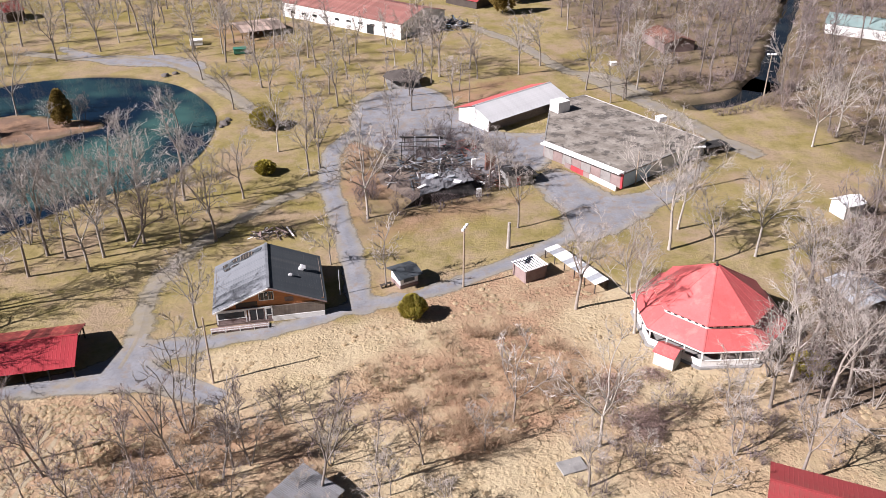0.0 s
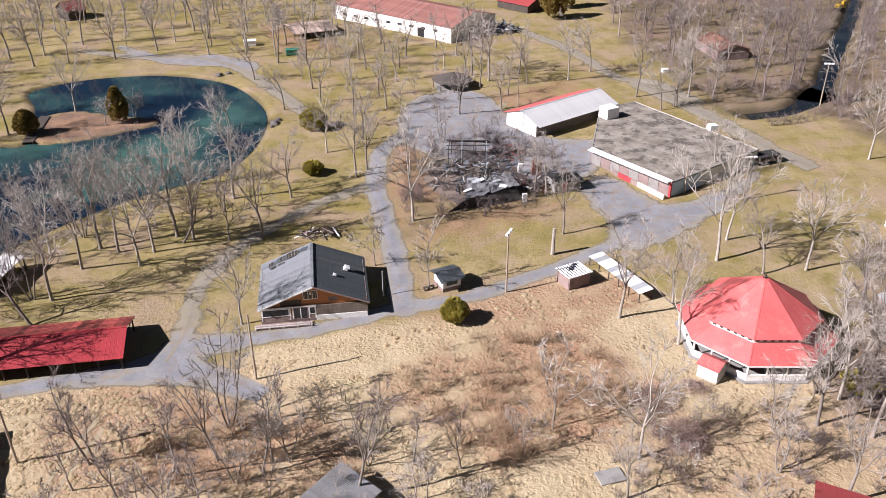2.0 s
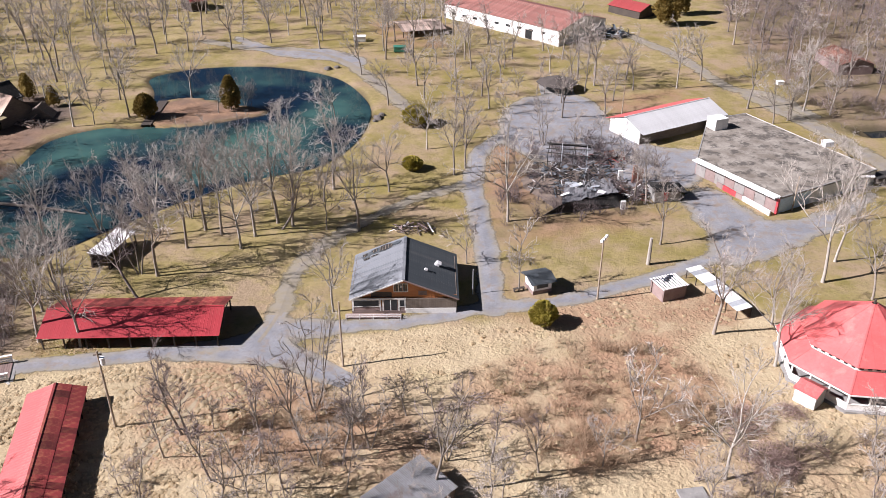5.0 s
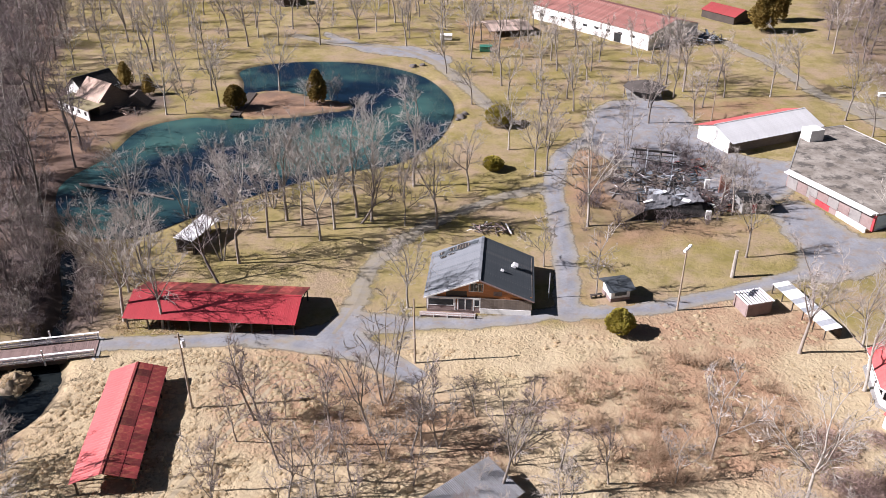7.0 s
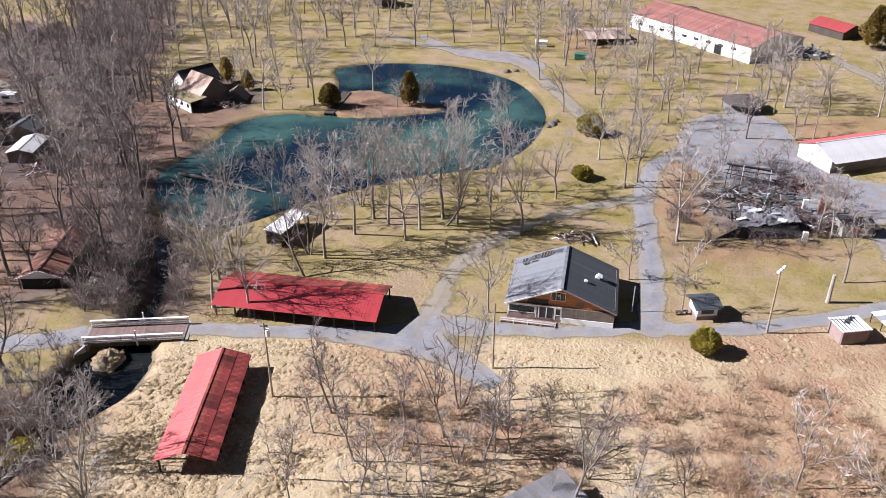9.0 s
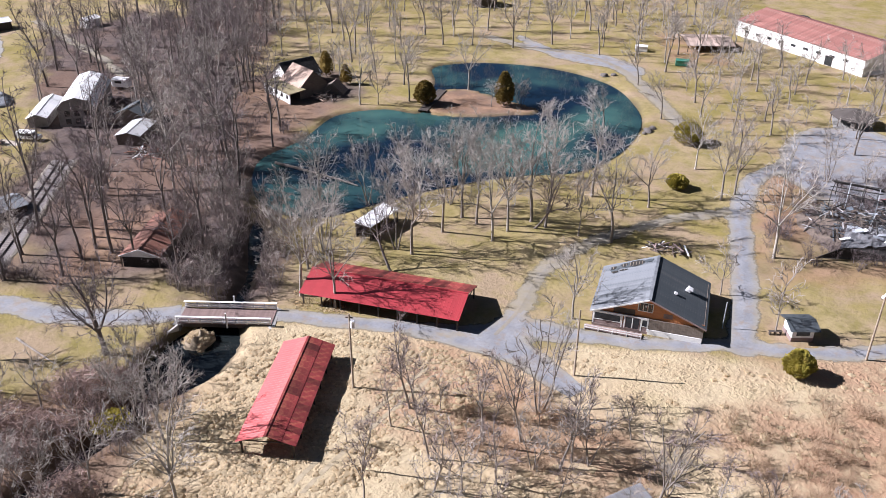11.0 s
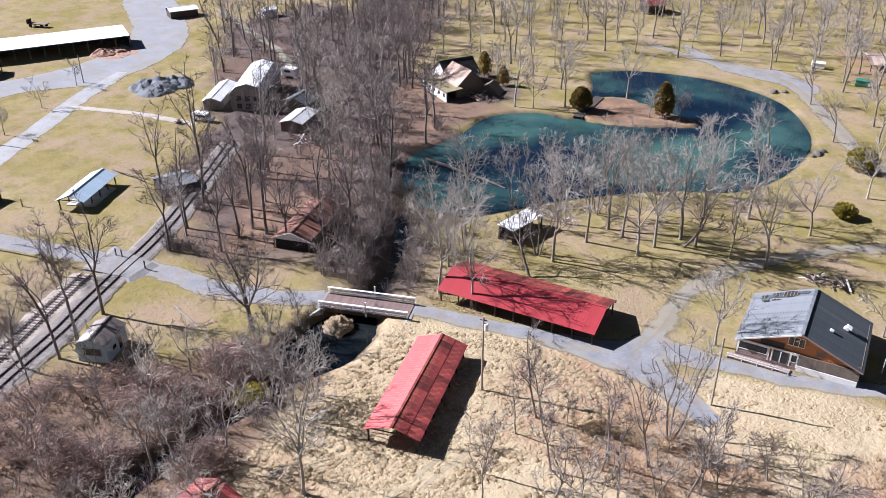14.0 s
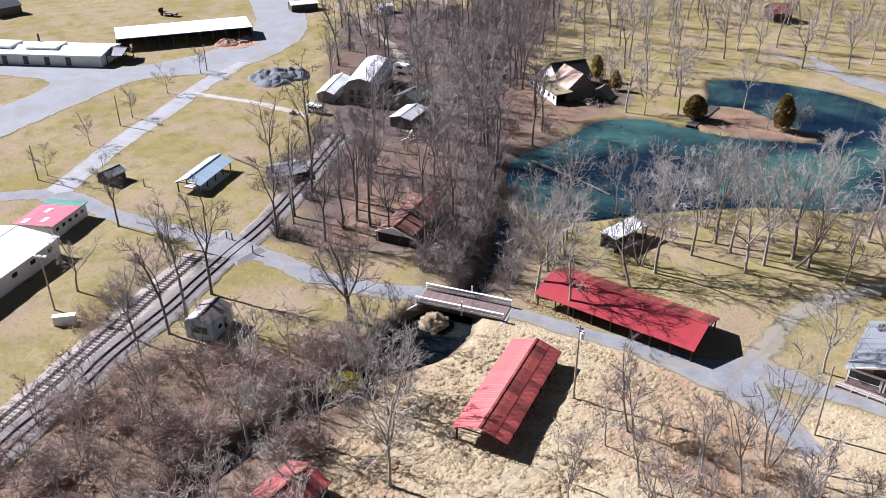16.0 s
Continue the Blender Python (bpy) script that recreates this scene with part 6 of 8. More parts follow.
# ---- flat-roofed hall with white front wall ----
def flat_hall():
    e = thing("flat_roofed_hall", "long flat-roofed derelict hall with white parapet and stained tar roof", "building", 0, 0)
    a, b, d, f, g = (19.7, 151.2), (32.5, 136.6), (52.0, 152.8), (31.9, 179.3), (23.6, 174.1)
    ring = [a, b, d, f, g]
    bm = bmesh.new()
    prism(bm, ring, 2.72, 2.95, "z")
    part("flat_roof", bm, TAR_ROOF, e)
    mats = (PINK_WOOD, WHITE_WALL, CONCRETE, CONCRETE, GREY_PLASTER)
    for (p, q), mat in zip(zip(ring, ring[1:] + ring[:1]), mats):
        ln, yaw = math.dist(p, q), line_yaw(p, q)
        m = pose((p[0] + q[0]) / 2, (p[1] + q[1]) / 2, 0, 0, 0, yaw)
        boxed("wall", mat, e, -ln / 2, ln / 2, 0.0, 0.22, -0.3, 2.7, m=m)
        boxed("parapet", WHITE_WALL if p == a else PALE_CONCRETE if p == d else CONCRETE, e, -ln / 2 - 0.1, ln / 2 + 0.1, -0.12, 0.28 if p == a else 0.12, 2.7, 3.25 if p == a else 3.02, m=m)
        if p == a:
            for k in range(7):
                boxed("fascia_panel", WHITE_METAL, e, -ln / 2 + k * ln / 7 + 0.04, -ln / 2 + (k + 1) * ln / 7 - 0.04, -1.15, -0.13, 2.95, 3.2, m=m)
            boxed("red_corner", RED_PAINT, e, ln / 2 - 0.2, ln / 2 + 0.2, -0.3, 0.05, -0.2, 2.8, m=m, label="bright red corner post")
            for k, paint in enumerate((GREY_PLASTER, PINK_WOOD, GREY_PLASTER, PINK_WOOD, GREY_PLASTER, PINK_WOOD, GREY_PLASTER, PINK_WOOD)):
                boxed("boarded_bay", paint, e, -ln / 2 + 0.3 + (ln - 0.6) / 8 * k, -ln / 2 + 0.2 + (ln - 0.6) / 8 * (k + 1), -0.06, -0.004, 0.1, 2.3, m=m)
        if p == b:
            boxed("blue_panel", BLUE_METAL, e, -ln / 2 + 0.4, -ln / 2 + 8.0, -0.05, -0.004, 0.0, 2.6, m=m, label="pale blue painted wall panel")
    boxed("roof_box", WHITE_METAL, e, -0.9, 0.9, -0.8, 0.8, 0, 1.0, m=pose(*(45.4, 163.3), 2.96, 0, 0, 20))
    boxed("roof_hut", WHITE_WALL, e, -1.6, 1.6, -1.4, 1.4, 0, 2.3, m=pose(*(24.9, 169.3), 2.96, 0, 0, 35))
    # low wall before the hall
    w = thing("low_wall", "low pinkish and red painted wall before the hall", "wall", 0, 0)
    p, q = (23.4, 146.3), (31.3, 135.5)
    ln = math.dist(p, q)
    m = pose((p[0] + q[0]) / 2, (p[1] + q[1]) / 2, 0, 0, 0, line_yaw(p, q))
    for k in range(8):
        boxed("panel", RED_PAINT if k in (1, 2) else PINK_WOOD if k < 4 else WHITE_WALL, w, -ln / 2 + k * ln / 8, -ln / 2 + (k + 1) * ln / 8 - 0.05, -0.15, 0.15, -0.2, 0.85, m=m)


flat_hall()
dark_car = thing("covered_trailer", "low dark covered trailer parked by the hall", "trailer", *(54.1, 153.9), 0, 25)
boxed("body", DARK_WOOD, dark_car, -2.6, 2.6, -1.4, 1.4, 0.35, 1.5, bevel=0.15)
boxed("cover", CHARRED, dark_car, -2.7, 2.7, -1.5, 1.5, 1.5, 1.7, bevel=0.06)
for sx in (-1.6, 1.6):
    for sy in (-1.3, 1.3):
        boxed("wheel", CHARRED, dark_car, sx - 0.35, sx + 0.35, sy - 0.12, sy + 0.12, 0.0, 0.7, bevel=0.12)


# ---- gazebo and other small buildings ----
def polygon_shelter(name, label, x, y, n, r, eave, apex, roof, post_mat, seed=0, walls=None):
    e = thing(name, label, "gazebo", x, y, 0, 10)
    for i in range(n):
        a, b = 2 * math.pi * i / n, 2 * math.pi * (i + 1) / n
        p, q = Vector((r * math.cos(a), r * math.sin(a), eave)), Vector((r * math.cos(b), r * math.sin(b), eave))
        t = Vector((0, 0, apex))
        bm = bmesh.new()
        solid_panel(bm, p, q, t.lerp(q, 0.03), t.lerp(p, 0.03), 0.12)
        part("roof_panel", bm, roof, e)
        boxed("post", post_mat, e, -0.1, 0.1, -0.1, 0.1, -0.3, eave - 0.02, m=pose(p.x * 0.9, p.y * 0.9, 0))
        if walls:
            m = pose((p.x + q.x) * 0.45, (p.y + q.y) * 0.45, 0, 0, 0, math.degrees(math.atan2(q.y - p.y, q.x - p.x)))
            boxed("wall_panel", walls, e, -(q - p).length * 0.45, (q - p).length * 0.45, -0.06, 0.06, -0.2, eave - 0.05, m=m)
        bm = bmesh.new()
        beam(bm, p * 0.92 + Vector((0, 0, eave * 0.06)), q * 0.92 + Vector((0, 0, eave * 0.06)), 0.1, 0.2)
        part("beam", bm, post_mat, e)
    boxed("floor_slab", CONCRETE, e, -r * 0.8, r * 0.8, -r * 0.8, r * 0.8, -0.2, 0.06, bevel=0.05)
    return e


polygon_shelter("gazebo", "octagonal open gazebo with dark brown shingle roof", -10.0, 196.5, 8, 5.1, 2.0, 3.7, BROWN_SHINGLE, GREY_WOOD)
on_ridge(shed, "long_white_hall", "long white-walled hall with rusty red metal roof", "building", (-44.6, 271.6), (-6.1, 244.1), 10.7, 4.4, 7.0, WHITE_WALL, PINK_RUST)
lw = [o for o in scene.objects if o.name.startswith("long_white_hall")][0]
for k in range(9):
    opening(lw, "window", -20.0 + 4.6 * k, -18.2 + 4.6 * k, -10.78, 1.4 + 0.12 * k, 2.1 + 0.12 * k, DARK_GLASS, -1)
opening(lw, "door", 11.0, 13.5, -10.78, 0.0, 2.5, DARK_GLASS, -1, GREY_WOOD)
on_ridge(shed, "far_red_shed", "low shed with red roof beyond the lawn", "building", (3.4, 283.4), (13.3, 275.1), 4.2, 2.4, 4.0, DARK_WOOD, RED_DULL)
open_shelter("tan_roofed_shelter", "low wide shelter with striped tan metal roof among the park trees", -55.0, 244.0, 27.0, 13.5, 6.0, 1.9, 2.7, TAN_METAL, TAN_METAL, 4)
heap("collapsed_shed", "collapsed grey shed with dark gaps", *(1.5, 249.4), 6.5, 4.5, 2.6, 110, 31, [CHARRED, GALV, GREY_WOOD, DARK_WOOD, BLUE_TARP], 30, (1.5, 4.5))
on_ridge(shed, "red_roofed_cottage", "dark cottage with red gable roof among park trees", "house", (-136.8, 256.0), (-133.1, 260.5), 4.0, 3.2, 5.2, DARK_WOOD, RED_RUST)
on_ridge(shed, "wood_shed_in_trees", "rust-roofed low building with pinkish wall among trees", "building", (61.1, 236.2), (64.5, 223.8), 4.5, 2.6, 4.0, PINK_WOOD, RUST)
for (x, y), mat in (((-55.5, 221.4), GREEN_PAINT), ((-69.5, 229.6), WHITE_METAL), ((44.2, 211.2), WHITE_METAL)):
    c = thing("refuse_skip", "green or white metal refuse skip on the grass", "skip", x, y, 0, 15)
    c.scale = (0.5, 0.6, 0.6) if x > 0 else (1, 1, 1)
    boxed("body", mat, c, -1.7, 1.7, -0.9, 0.9, 0.1, 1.5, bevel=0.08)
    boxed("lid", GREEN_PAINT if mat is GREEN_PAINT else mat, c, -1.75, 1.75, -0.95, 0.95, 1.5, 1.62, m=pose(0, 0, 0, 4))
    for sx in (-1.2, 1.2):
        boxed("skid", DARK_WOOD, c, sx - 0.15, sx + 0.15, -0.9, 0.9, -0.05, 0.1)
for (x, y), yaw in (((-37.6, 293.3), 20),):
    c = thing("tarped_heap", "low dark heap covered by a sagging tarpaulin", "heap", x, y, 0, yaw)
    bm = bmesh.new()
    bmesh.ops.create_icosphere(bm, subdivisions=3, radius=1.0)
    for v in bm.verts:
        v.co = Vector((v.co.x * 4.0, v.co.y * 2.0, max(v.co.z, -0.1) * 1.3 + 0.2 * noise.noise(v.co * 2.5)))
    part("cover", bm, CHARRED, c)


def kiosk_hut():
    x, y = (-5.8, 103.1)
    e = thing("ticket_hut", "small white hut with grey shingle roof by the lane", "hut", x, y + 1.0, 0, 30)
    boxed("wall", WHITE_WALL, e, -1.45, 1.45, -1.45, 1.45, -0.2, 1.9)
    boxed("base_band", PINK_WOOD, e, -1.5, 1.5, -1.5, 1.5, -0.2, 0.55)
    roof = new("roof")
    roof.parent = e
    roof.matrix_basis = pose(0, 0, 0)
    shingle_slope(roof, -2.0, 2.0, 2.55, 2.1, 0.6, SHINGLE, courses=7)
    shingle_slope(roof, -2.0, 2.0, 2.55, 2.1, 0.6, SHINGLE, back=True, courses=7)
    opening(e, "counter_window", -0.9, 0.9, -1.46, 0.9, 1.6, DARK_GLASS, -1)
    b = thing("bench", "small dark bench beside the hut", "bench", *(-8.5, 102.9), 0, 30)
    boxed("seat", DARK_WOOD, b, -0.9, 0.9, -0.25, 0.25, 0.4, 0.47)
    for s in (-0.75, 0.75):
        boxed("leg", DARK_WOOD, b, s - 0.05, s + 0.05, -0.22, 0.22, -0.05, 0.4)


kiosk_hut()


def slatted_shed():
    x, y = 12.9, 106.2
    e = thing("slatted_shed", "small pinkish block shed with open slatted white roof", "shed", x, y, 0, 32)
    for s in (-1, 1):
        boxed("wall", PINK_WOOD, e, -1.9, 1.9, s * 1.55 - 0.1, s * 1.55 + 0.1, -0.2, 2.0)
        boxed("wall", PINK_WOOD, e, s * 1.85 - 0.1, s * 1.85 + 0.1, -1.45, 1.45, -0.2, 2.0)
    for k in range(9):
        boxed("roof_slat", WHITE_METAL, e, -2.1 + 0.5 * k, -1.86 + 0.5 * k, -1.8, 1.8, 2.02, 2.12)
    for s in (-1, 0, 1):
        boxed("rafter", DARK_WOOD, e, -2.1, 2.2, s * 1.4 - 0.05, s * 1.4 + 0.05, 1.93, 2.02)


slatted_shed()


def low_panel_roof():
    a, b, c, d = (15.6, 111.6), (17.7, 112.7), (24.3, 102.3), (21.9, 101.1)
    mx, my = (a[0] + b[0] + c[0] + d[0]) / 4, (a[1] + b[1] + c[1] + d[1]) / 4
    ln = (math.dist(a, d) + math.dist(b, c)) / 2
    w = (math.dist(a, b) + math.dist(c, d)) / 2
    e = thing("low_lean_to", "long low lean-to roofed with mismatched pale metal sheets", "shelter", mx, my, 0, line_yaw(a, d))
    n = 11
    for k in range(n):
        part("roof_sheet", ribbed_sheet(ln / n - 0.02, w, ribs=4), (WHITE_METAL, GALV, WHITE_METAL, WHITE_METAL, GALV)[k % 5], e, m=pose(-ln / 2 + k * ln / n, w / 2, 1.62, 4))
    for k in range(6):
        for y in (-w / 2 + 0.15, w / 2 - 0.15):
            boxed("post", DARK_WOOD, e, -0.06, 0.06, -0.06, 0.06, -0.2, 1.44, m=pose(-ln / 2 + 0.2 + (ln - 0.4) * k / 5, y, 0))
    boxed("back_boards", DARK_WOOD, e, -ln / 2, ln / 2, w / 2 - 0.1, w / 2 - 0.04, -0.2, 1.4)


low_panel_roof()


# ---- shelters and huts by the creek and the railway ----
def lean_roof_shed():
    e = thing("white_roofed_shelter", "open shelter with flat white metal roof beside the pond", "shelter", -72.3, 100.9, 0, 89)
    part("roof", ribbed_sheet(8.6, 3.4, ribs=9), WHITE_METAL, e, m=pose(-4.3, 1.7, 2.65, 3))
    for x in (-3.9, 0.0, 3.9):
        for y in (-1.4, 1.4):
            boxed("post", DARK_WOOD, e, x - 0.08, x + 0.08, y - 0.08, y + 0.08, -0.2, 2.46)
    boxed("back_wall", DARK_WOOD, e, -4.0, 4.0, 1.49, 1.56, -0.2, 2.4)
    boxed("counter", DARK_WOOD, e, -3.8, 3.8, -1.56, -1.49, -0.2, 1.0)


lean_roof_shed()
rust_a, rust_b = (-96.6, 72.2), (-102.6, 84.7)
on_ridge(shed, "rusty_roofed_shed", "low shed with buckled rust-brown metal roof under trees", "shed", rust_a, rust_b, 2.9, 1.9, 3.0, GREY_WOOD, RUST)
gx, gy = rust_a
porch = thing("shed_gable", "pale grey gable front of the rusty shed", "gable", gx, gy, 0, line_yaw(rust_a, rust_b) - 90)
bm = prism(bmesh.new(), [(-3.4, 1.75), (3.4, 1.75), (0, 3.05)], -0.55, -0.45)
part("gable_board", bm, WHITE_METAL, porch)
for x in (-3.0, 3.0):
    boxed("post", GREY_WOOD, porch, x - 0.08, x + 0.08, -0.55, -0.4, -0.2, 1.8)
# A dark sheet across the front stands for the shade within.
boxed("open_front", INSIDE_SHADE, porch, -2.8, 2.8, -0.4, -0.36, -0.1, 1.75)

hut_a, hut_b = (-92.3, 35.6), (-95.2, 40.0)
hut = on_ridge(shed, "white_hut", "small pale blue-white hut with rusted grey metal roof by the railway", "hut", hut_a, hut_b, 2.0, 2.6, 3.45, BLUE_WALL, HUT_ROOF_SHADED, HUT_ROOF_SHADED, over=0.2)
# Paler sheets laid over the left slope stand in for sunlight on it.
boxed("roof_patch", ROOF_BROWN, hut, -0.5, 2.5, 0.12, 2.15, 0.045, 0.06, m=pose(0, 0, 3.45, -23.0))
boxed("roof_patch", DULL_WHITE, hut, -2.5, -0.6, 0.12, 2.15, 0.045, 0.06, m=pose(0, 0, 3.45, -23.0))
opening(hut, "gable_opening", -1.3, 1.3, 0.0, 0.9, 2.0, DARK_GLASS, -1, BLUE_WALL).matrix_basis = pose(-math.dist(hut_a, hut_b) / 2 + 0.01, 0, 0, 0, 0, -90)
opening(hut, "window", -1.2, -0.3, -2.08, 0.9, 1.6, DARK_GLASS, -1, WHITE_WALL)
opening(hut, "door", 0.3, 1.2, -2.08, 0.0, 1.8, DARK_GLASS, -1, WHITE_WALL)

blue_a, blue_b = (-136.4, 54.9), (-143.4, 65.5)
blue = open_shelter("blue_roofed_shelter", "open shelter with pale blue metal roof on mown grass", (blue_a[0] + blue_b[0]) / 2, (blue_a[1] + blue_b[1]) / 2, line_yaw(blue_a, blue_b), math.dist(blue_a, blue_b) - 0.4, 2.2, 2.0, 2.9, BLUE_METAL, BLUE_METAL, 4)
boxed("apron", PALE_CONCRETE, blue, -4.0, 4.0, -3.2, 2.2, -0.2, 0.1)
on_ridge(shed, "small_dark_hut", "small dark timber hut with grey roof by the drive", "hut", (-150.6, 44.9), (-151.8, 48.4), 1.7, 1.9, 2.6, DARK_WOOD, PALE_SHINGLE)
on_ridge(shed, "trackside_shed", "low grey-roofed shed beside the railway", "shed", (-132.3, 70.0), (-131.0, 75.7), 3.0, 1.6, 2.4, DARK_WOOD, PALE_SHINGLE)


def patched_roof_hall():
    c = [(-140.5, 27.0), (-146.2, 34.8), (-138.9, 37.0), (-133.4, 29.2)]
    mx, my = sum(p[0] for p in c) / 4, sum(p[1] for p in c) / 4
    e = thing("patched_roof_building", "white block building with patched red and green low roof", "building", mx, my, 0, line_yaw(c[0], c[1]))
    boxed("wall", WHITE_WALL, e, -4.6, 4.6, -3.5, 3.5, -0.3, 2.02)
    for k in range(5):
        opening(e, "window", -3.9 + 1.7 * k, -3.1 + 1.7 * k, -3.51, 1.1, 1.7, DARK_GLASS, -1)
    m = pose(0, 0, 2.35, -3)
    boxed("roof_deck", WHITE_WALL, e, -4.9, 4.9, -3.9, 3.9, -0.12, 0.0, m=m)
    for k in range(10):
        mat = GREEN_PAINT if k >= 8 else PINK_PAINT
        part("roof_sheet", ribbed_sheet(0.97, 7.8), mat, e, m=m @ pose(-4.9 + 0.98 * k, 3.9, 0.004))
    for x, y in ((-2.8, -0.9), (0.6, 0.9), (-3.6, 2.2)):
        boxed("roof_patch", PALE_METAL, e, x - 0.9, x + 0.9, y - 0.5, y + 0.5, 0.075, 0.09, m=m)


patched_roof_hall()
big_c, big_d = (-128.7, 29.4), (-121.6, 19.0)
ux, uy = (big_d[0] - big_c[0]) / 12.6, (big_d[1] - big_c[1]) / 12.6
bw = shed("white_block_hall", "large white hall with bright white low gable roof", "building", big_c[0] + ux * 17 + uy * 7.5, big_c[1] + uy * 17 - ux * 7.5, line_yaw(big_c, big_d), 34, 7.5, 3.0, 3.9, WHITE_WALL, WHITE_METAL)
for k in range(8):
    for out, y in ((1, 7.58), (-1, -7.58)):
        opening(bw, "window", -15.5 + 4.0 * k, -14.4 + 4.0 * k, y, 1.5, 2.2, DARK_GLASS, out)


def long_barn():
    a, b, c, d = (-238.4, 82.5), (-225.6, 118.8), (-235.9, 123.3), (-248.3, 85.7)
    mx, my = (a[0] + b[0]) / 2, (a[1] + b[1]) / 2
    ln, w = math.dist(a, b), (math.dist(a, d) + math.dist(b, c)) / 2
    e = thing("long_open_barn", "long open-fronted barn with white metal roof on the fairground", "barn", mx, my, 0, line_yaw(b, a) + 180)
    n = 20
    first = None
    for k in range(n):
        at = pose(-ln / 2 + k * ln / n, w, 4.2, math.degrees(math.atan2(0.8, w)))
        first = part("roof_sheet", ribbed_sheet(ln / n - 0.02, w, ribs=4), WHITE_METAL, e, m=at) if first is None else repeat(first, at)
    for k in range(11):
        boxed("post", GREY_WOOD, e, -0.1, 0.1, -0.1, 0.1, -0.2, 3.35, m=pose(-ln / 2 + 0.3 + (ln - 0.6) * k / 10, 0.3, 0))
    boxed("back_wall", DARK_WOOD, e, -ln / 2, ln / 2, w - 0.3, w - 0.15, -0.2, 4.0)
    for s in (-1, 1):
        boxed("end_wall", DARK_WOOD, e, s * ln / 2 - 0.1, s * ln / 2 + 0.1, 0.6, w - 0.4, -0.2, 3.4)


long_barn()
fair = shed("fair_building", "long white fair building with white metal roof and open porch", "building", *(-246.2, 62.4), line_yaw((-245.9, 56.5), (-224.7, 76.9)), 44, 6.0, 3.0, 3.8, WHITE_WALL, WHITE_METAL)
for k in range(6):
    opening(fair, "doorway", -18.0 + 6.0 * k, -16.5 + 6.0 * k, -6.08, 0.2, 2.4, DARK_GLASS, -1)
fair_yaw = line_yaw((-245.9, 56.5), (-224.7, 76.9))
open_shelter("porch_shelter", "dark open gabled porch at the end of the fair building", *(-229.2, 79.6), fair_yaw, 5.0, 3.6, 2.5, 3.6, CORRUGATED, CORRUGATED, 2)
for x, z in ((-9.0, 0.32), (4.0, 0.2)):
    boxed("raised_roof", WHITE_METAL, fair, x - 4.5, x + 4.5, -3.2, 3.2, 3.5, 3.9 + z, bevel=0.12)
stack = boxed("chimney", CHARRED, fair, 0.2, 0.6, 2.6, 3.0, 3.3, 6.2, label="black metal chimney pipe")


def gambrel_barn(name, label, category, cx, cy, yaw, ln, half, eave, ridge, wall, roof):
    """A barn whose roof breaks to a steeper slope half way down."""
    e = thing(name, label, category, cx, cy, 0, yaw)
    knee = (half * 0.66, eave + (ridge - eave) * 0.66)
    for s in (-1, 1):
        boxed("side_wall", wall, e, -ln / 2 + 0.1, ln / 2 - 0.1, s * half - 0.08, s * half + 0.08, -0.3, eave)
        outline = [(-half, -0.3), (half, -0.3), (half, eave), (knee[0], knee[1] - 0.06), (0, ridge - 0.06), (-knee[0], knee[1] - 0.06), (-half, eave)]
        part("gable_wall", prism(bmesh.new(), outline, s * (ln / 2 - 0.1) - 0.08, s * (ln / 2 - 0.1) + 0.08, "x"), wall, e)
    n = round(ln / 1.2)
    top = [(-half - 0.35, eave - 0.3), (-knee[0], knee[1]), (0, ridge), (knee[0], knee[1]), (half + 0.35, eave - 0.3)]
    low = [(y, z - 0.07) for y, z in top[::-1]]
    first = None
    for k in range(n):
        at = pose(-ln / 2 - 0.3 + (ln + 0.6) * k / n, 0, 0.0)
        first = part("roof_sheet", prism(bmesh.new(), top + low, 0.0, (ln + 0.6) / n - 0.03, "x"), roof, e, m=at) if first is None else repeat(first, at)
    return e


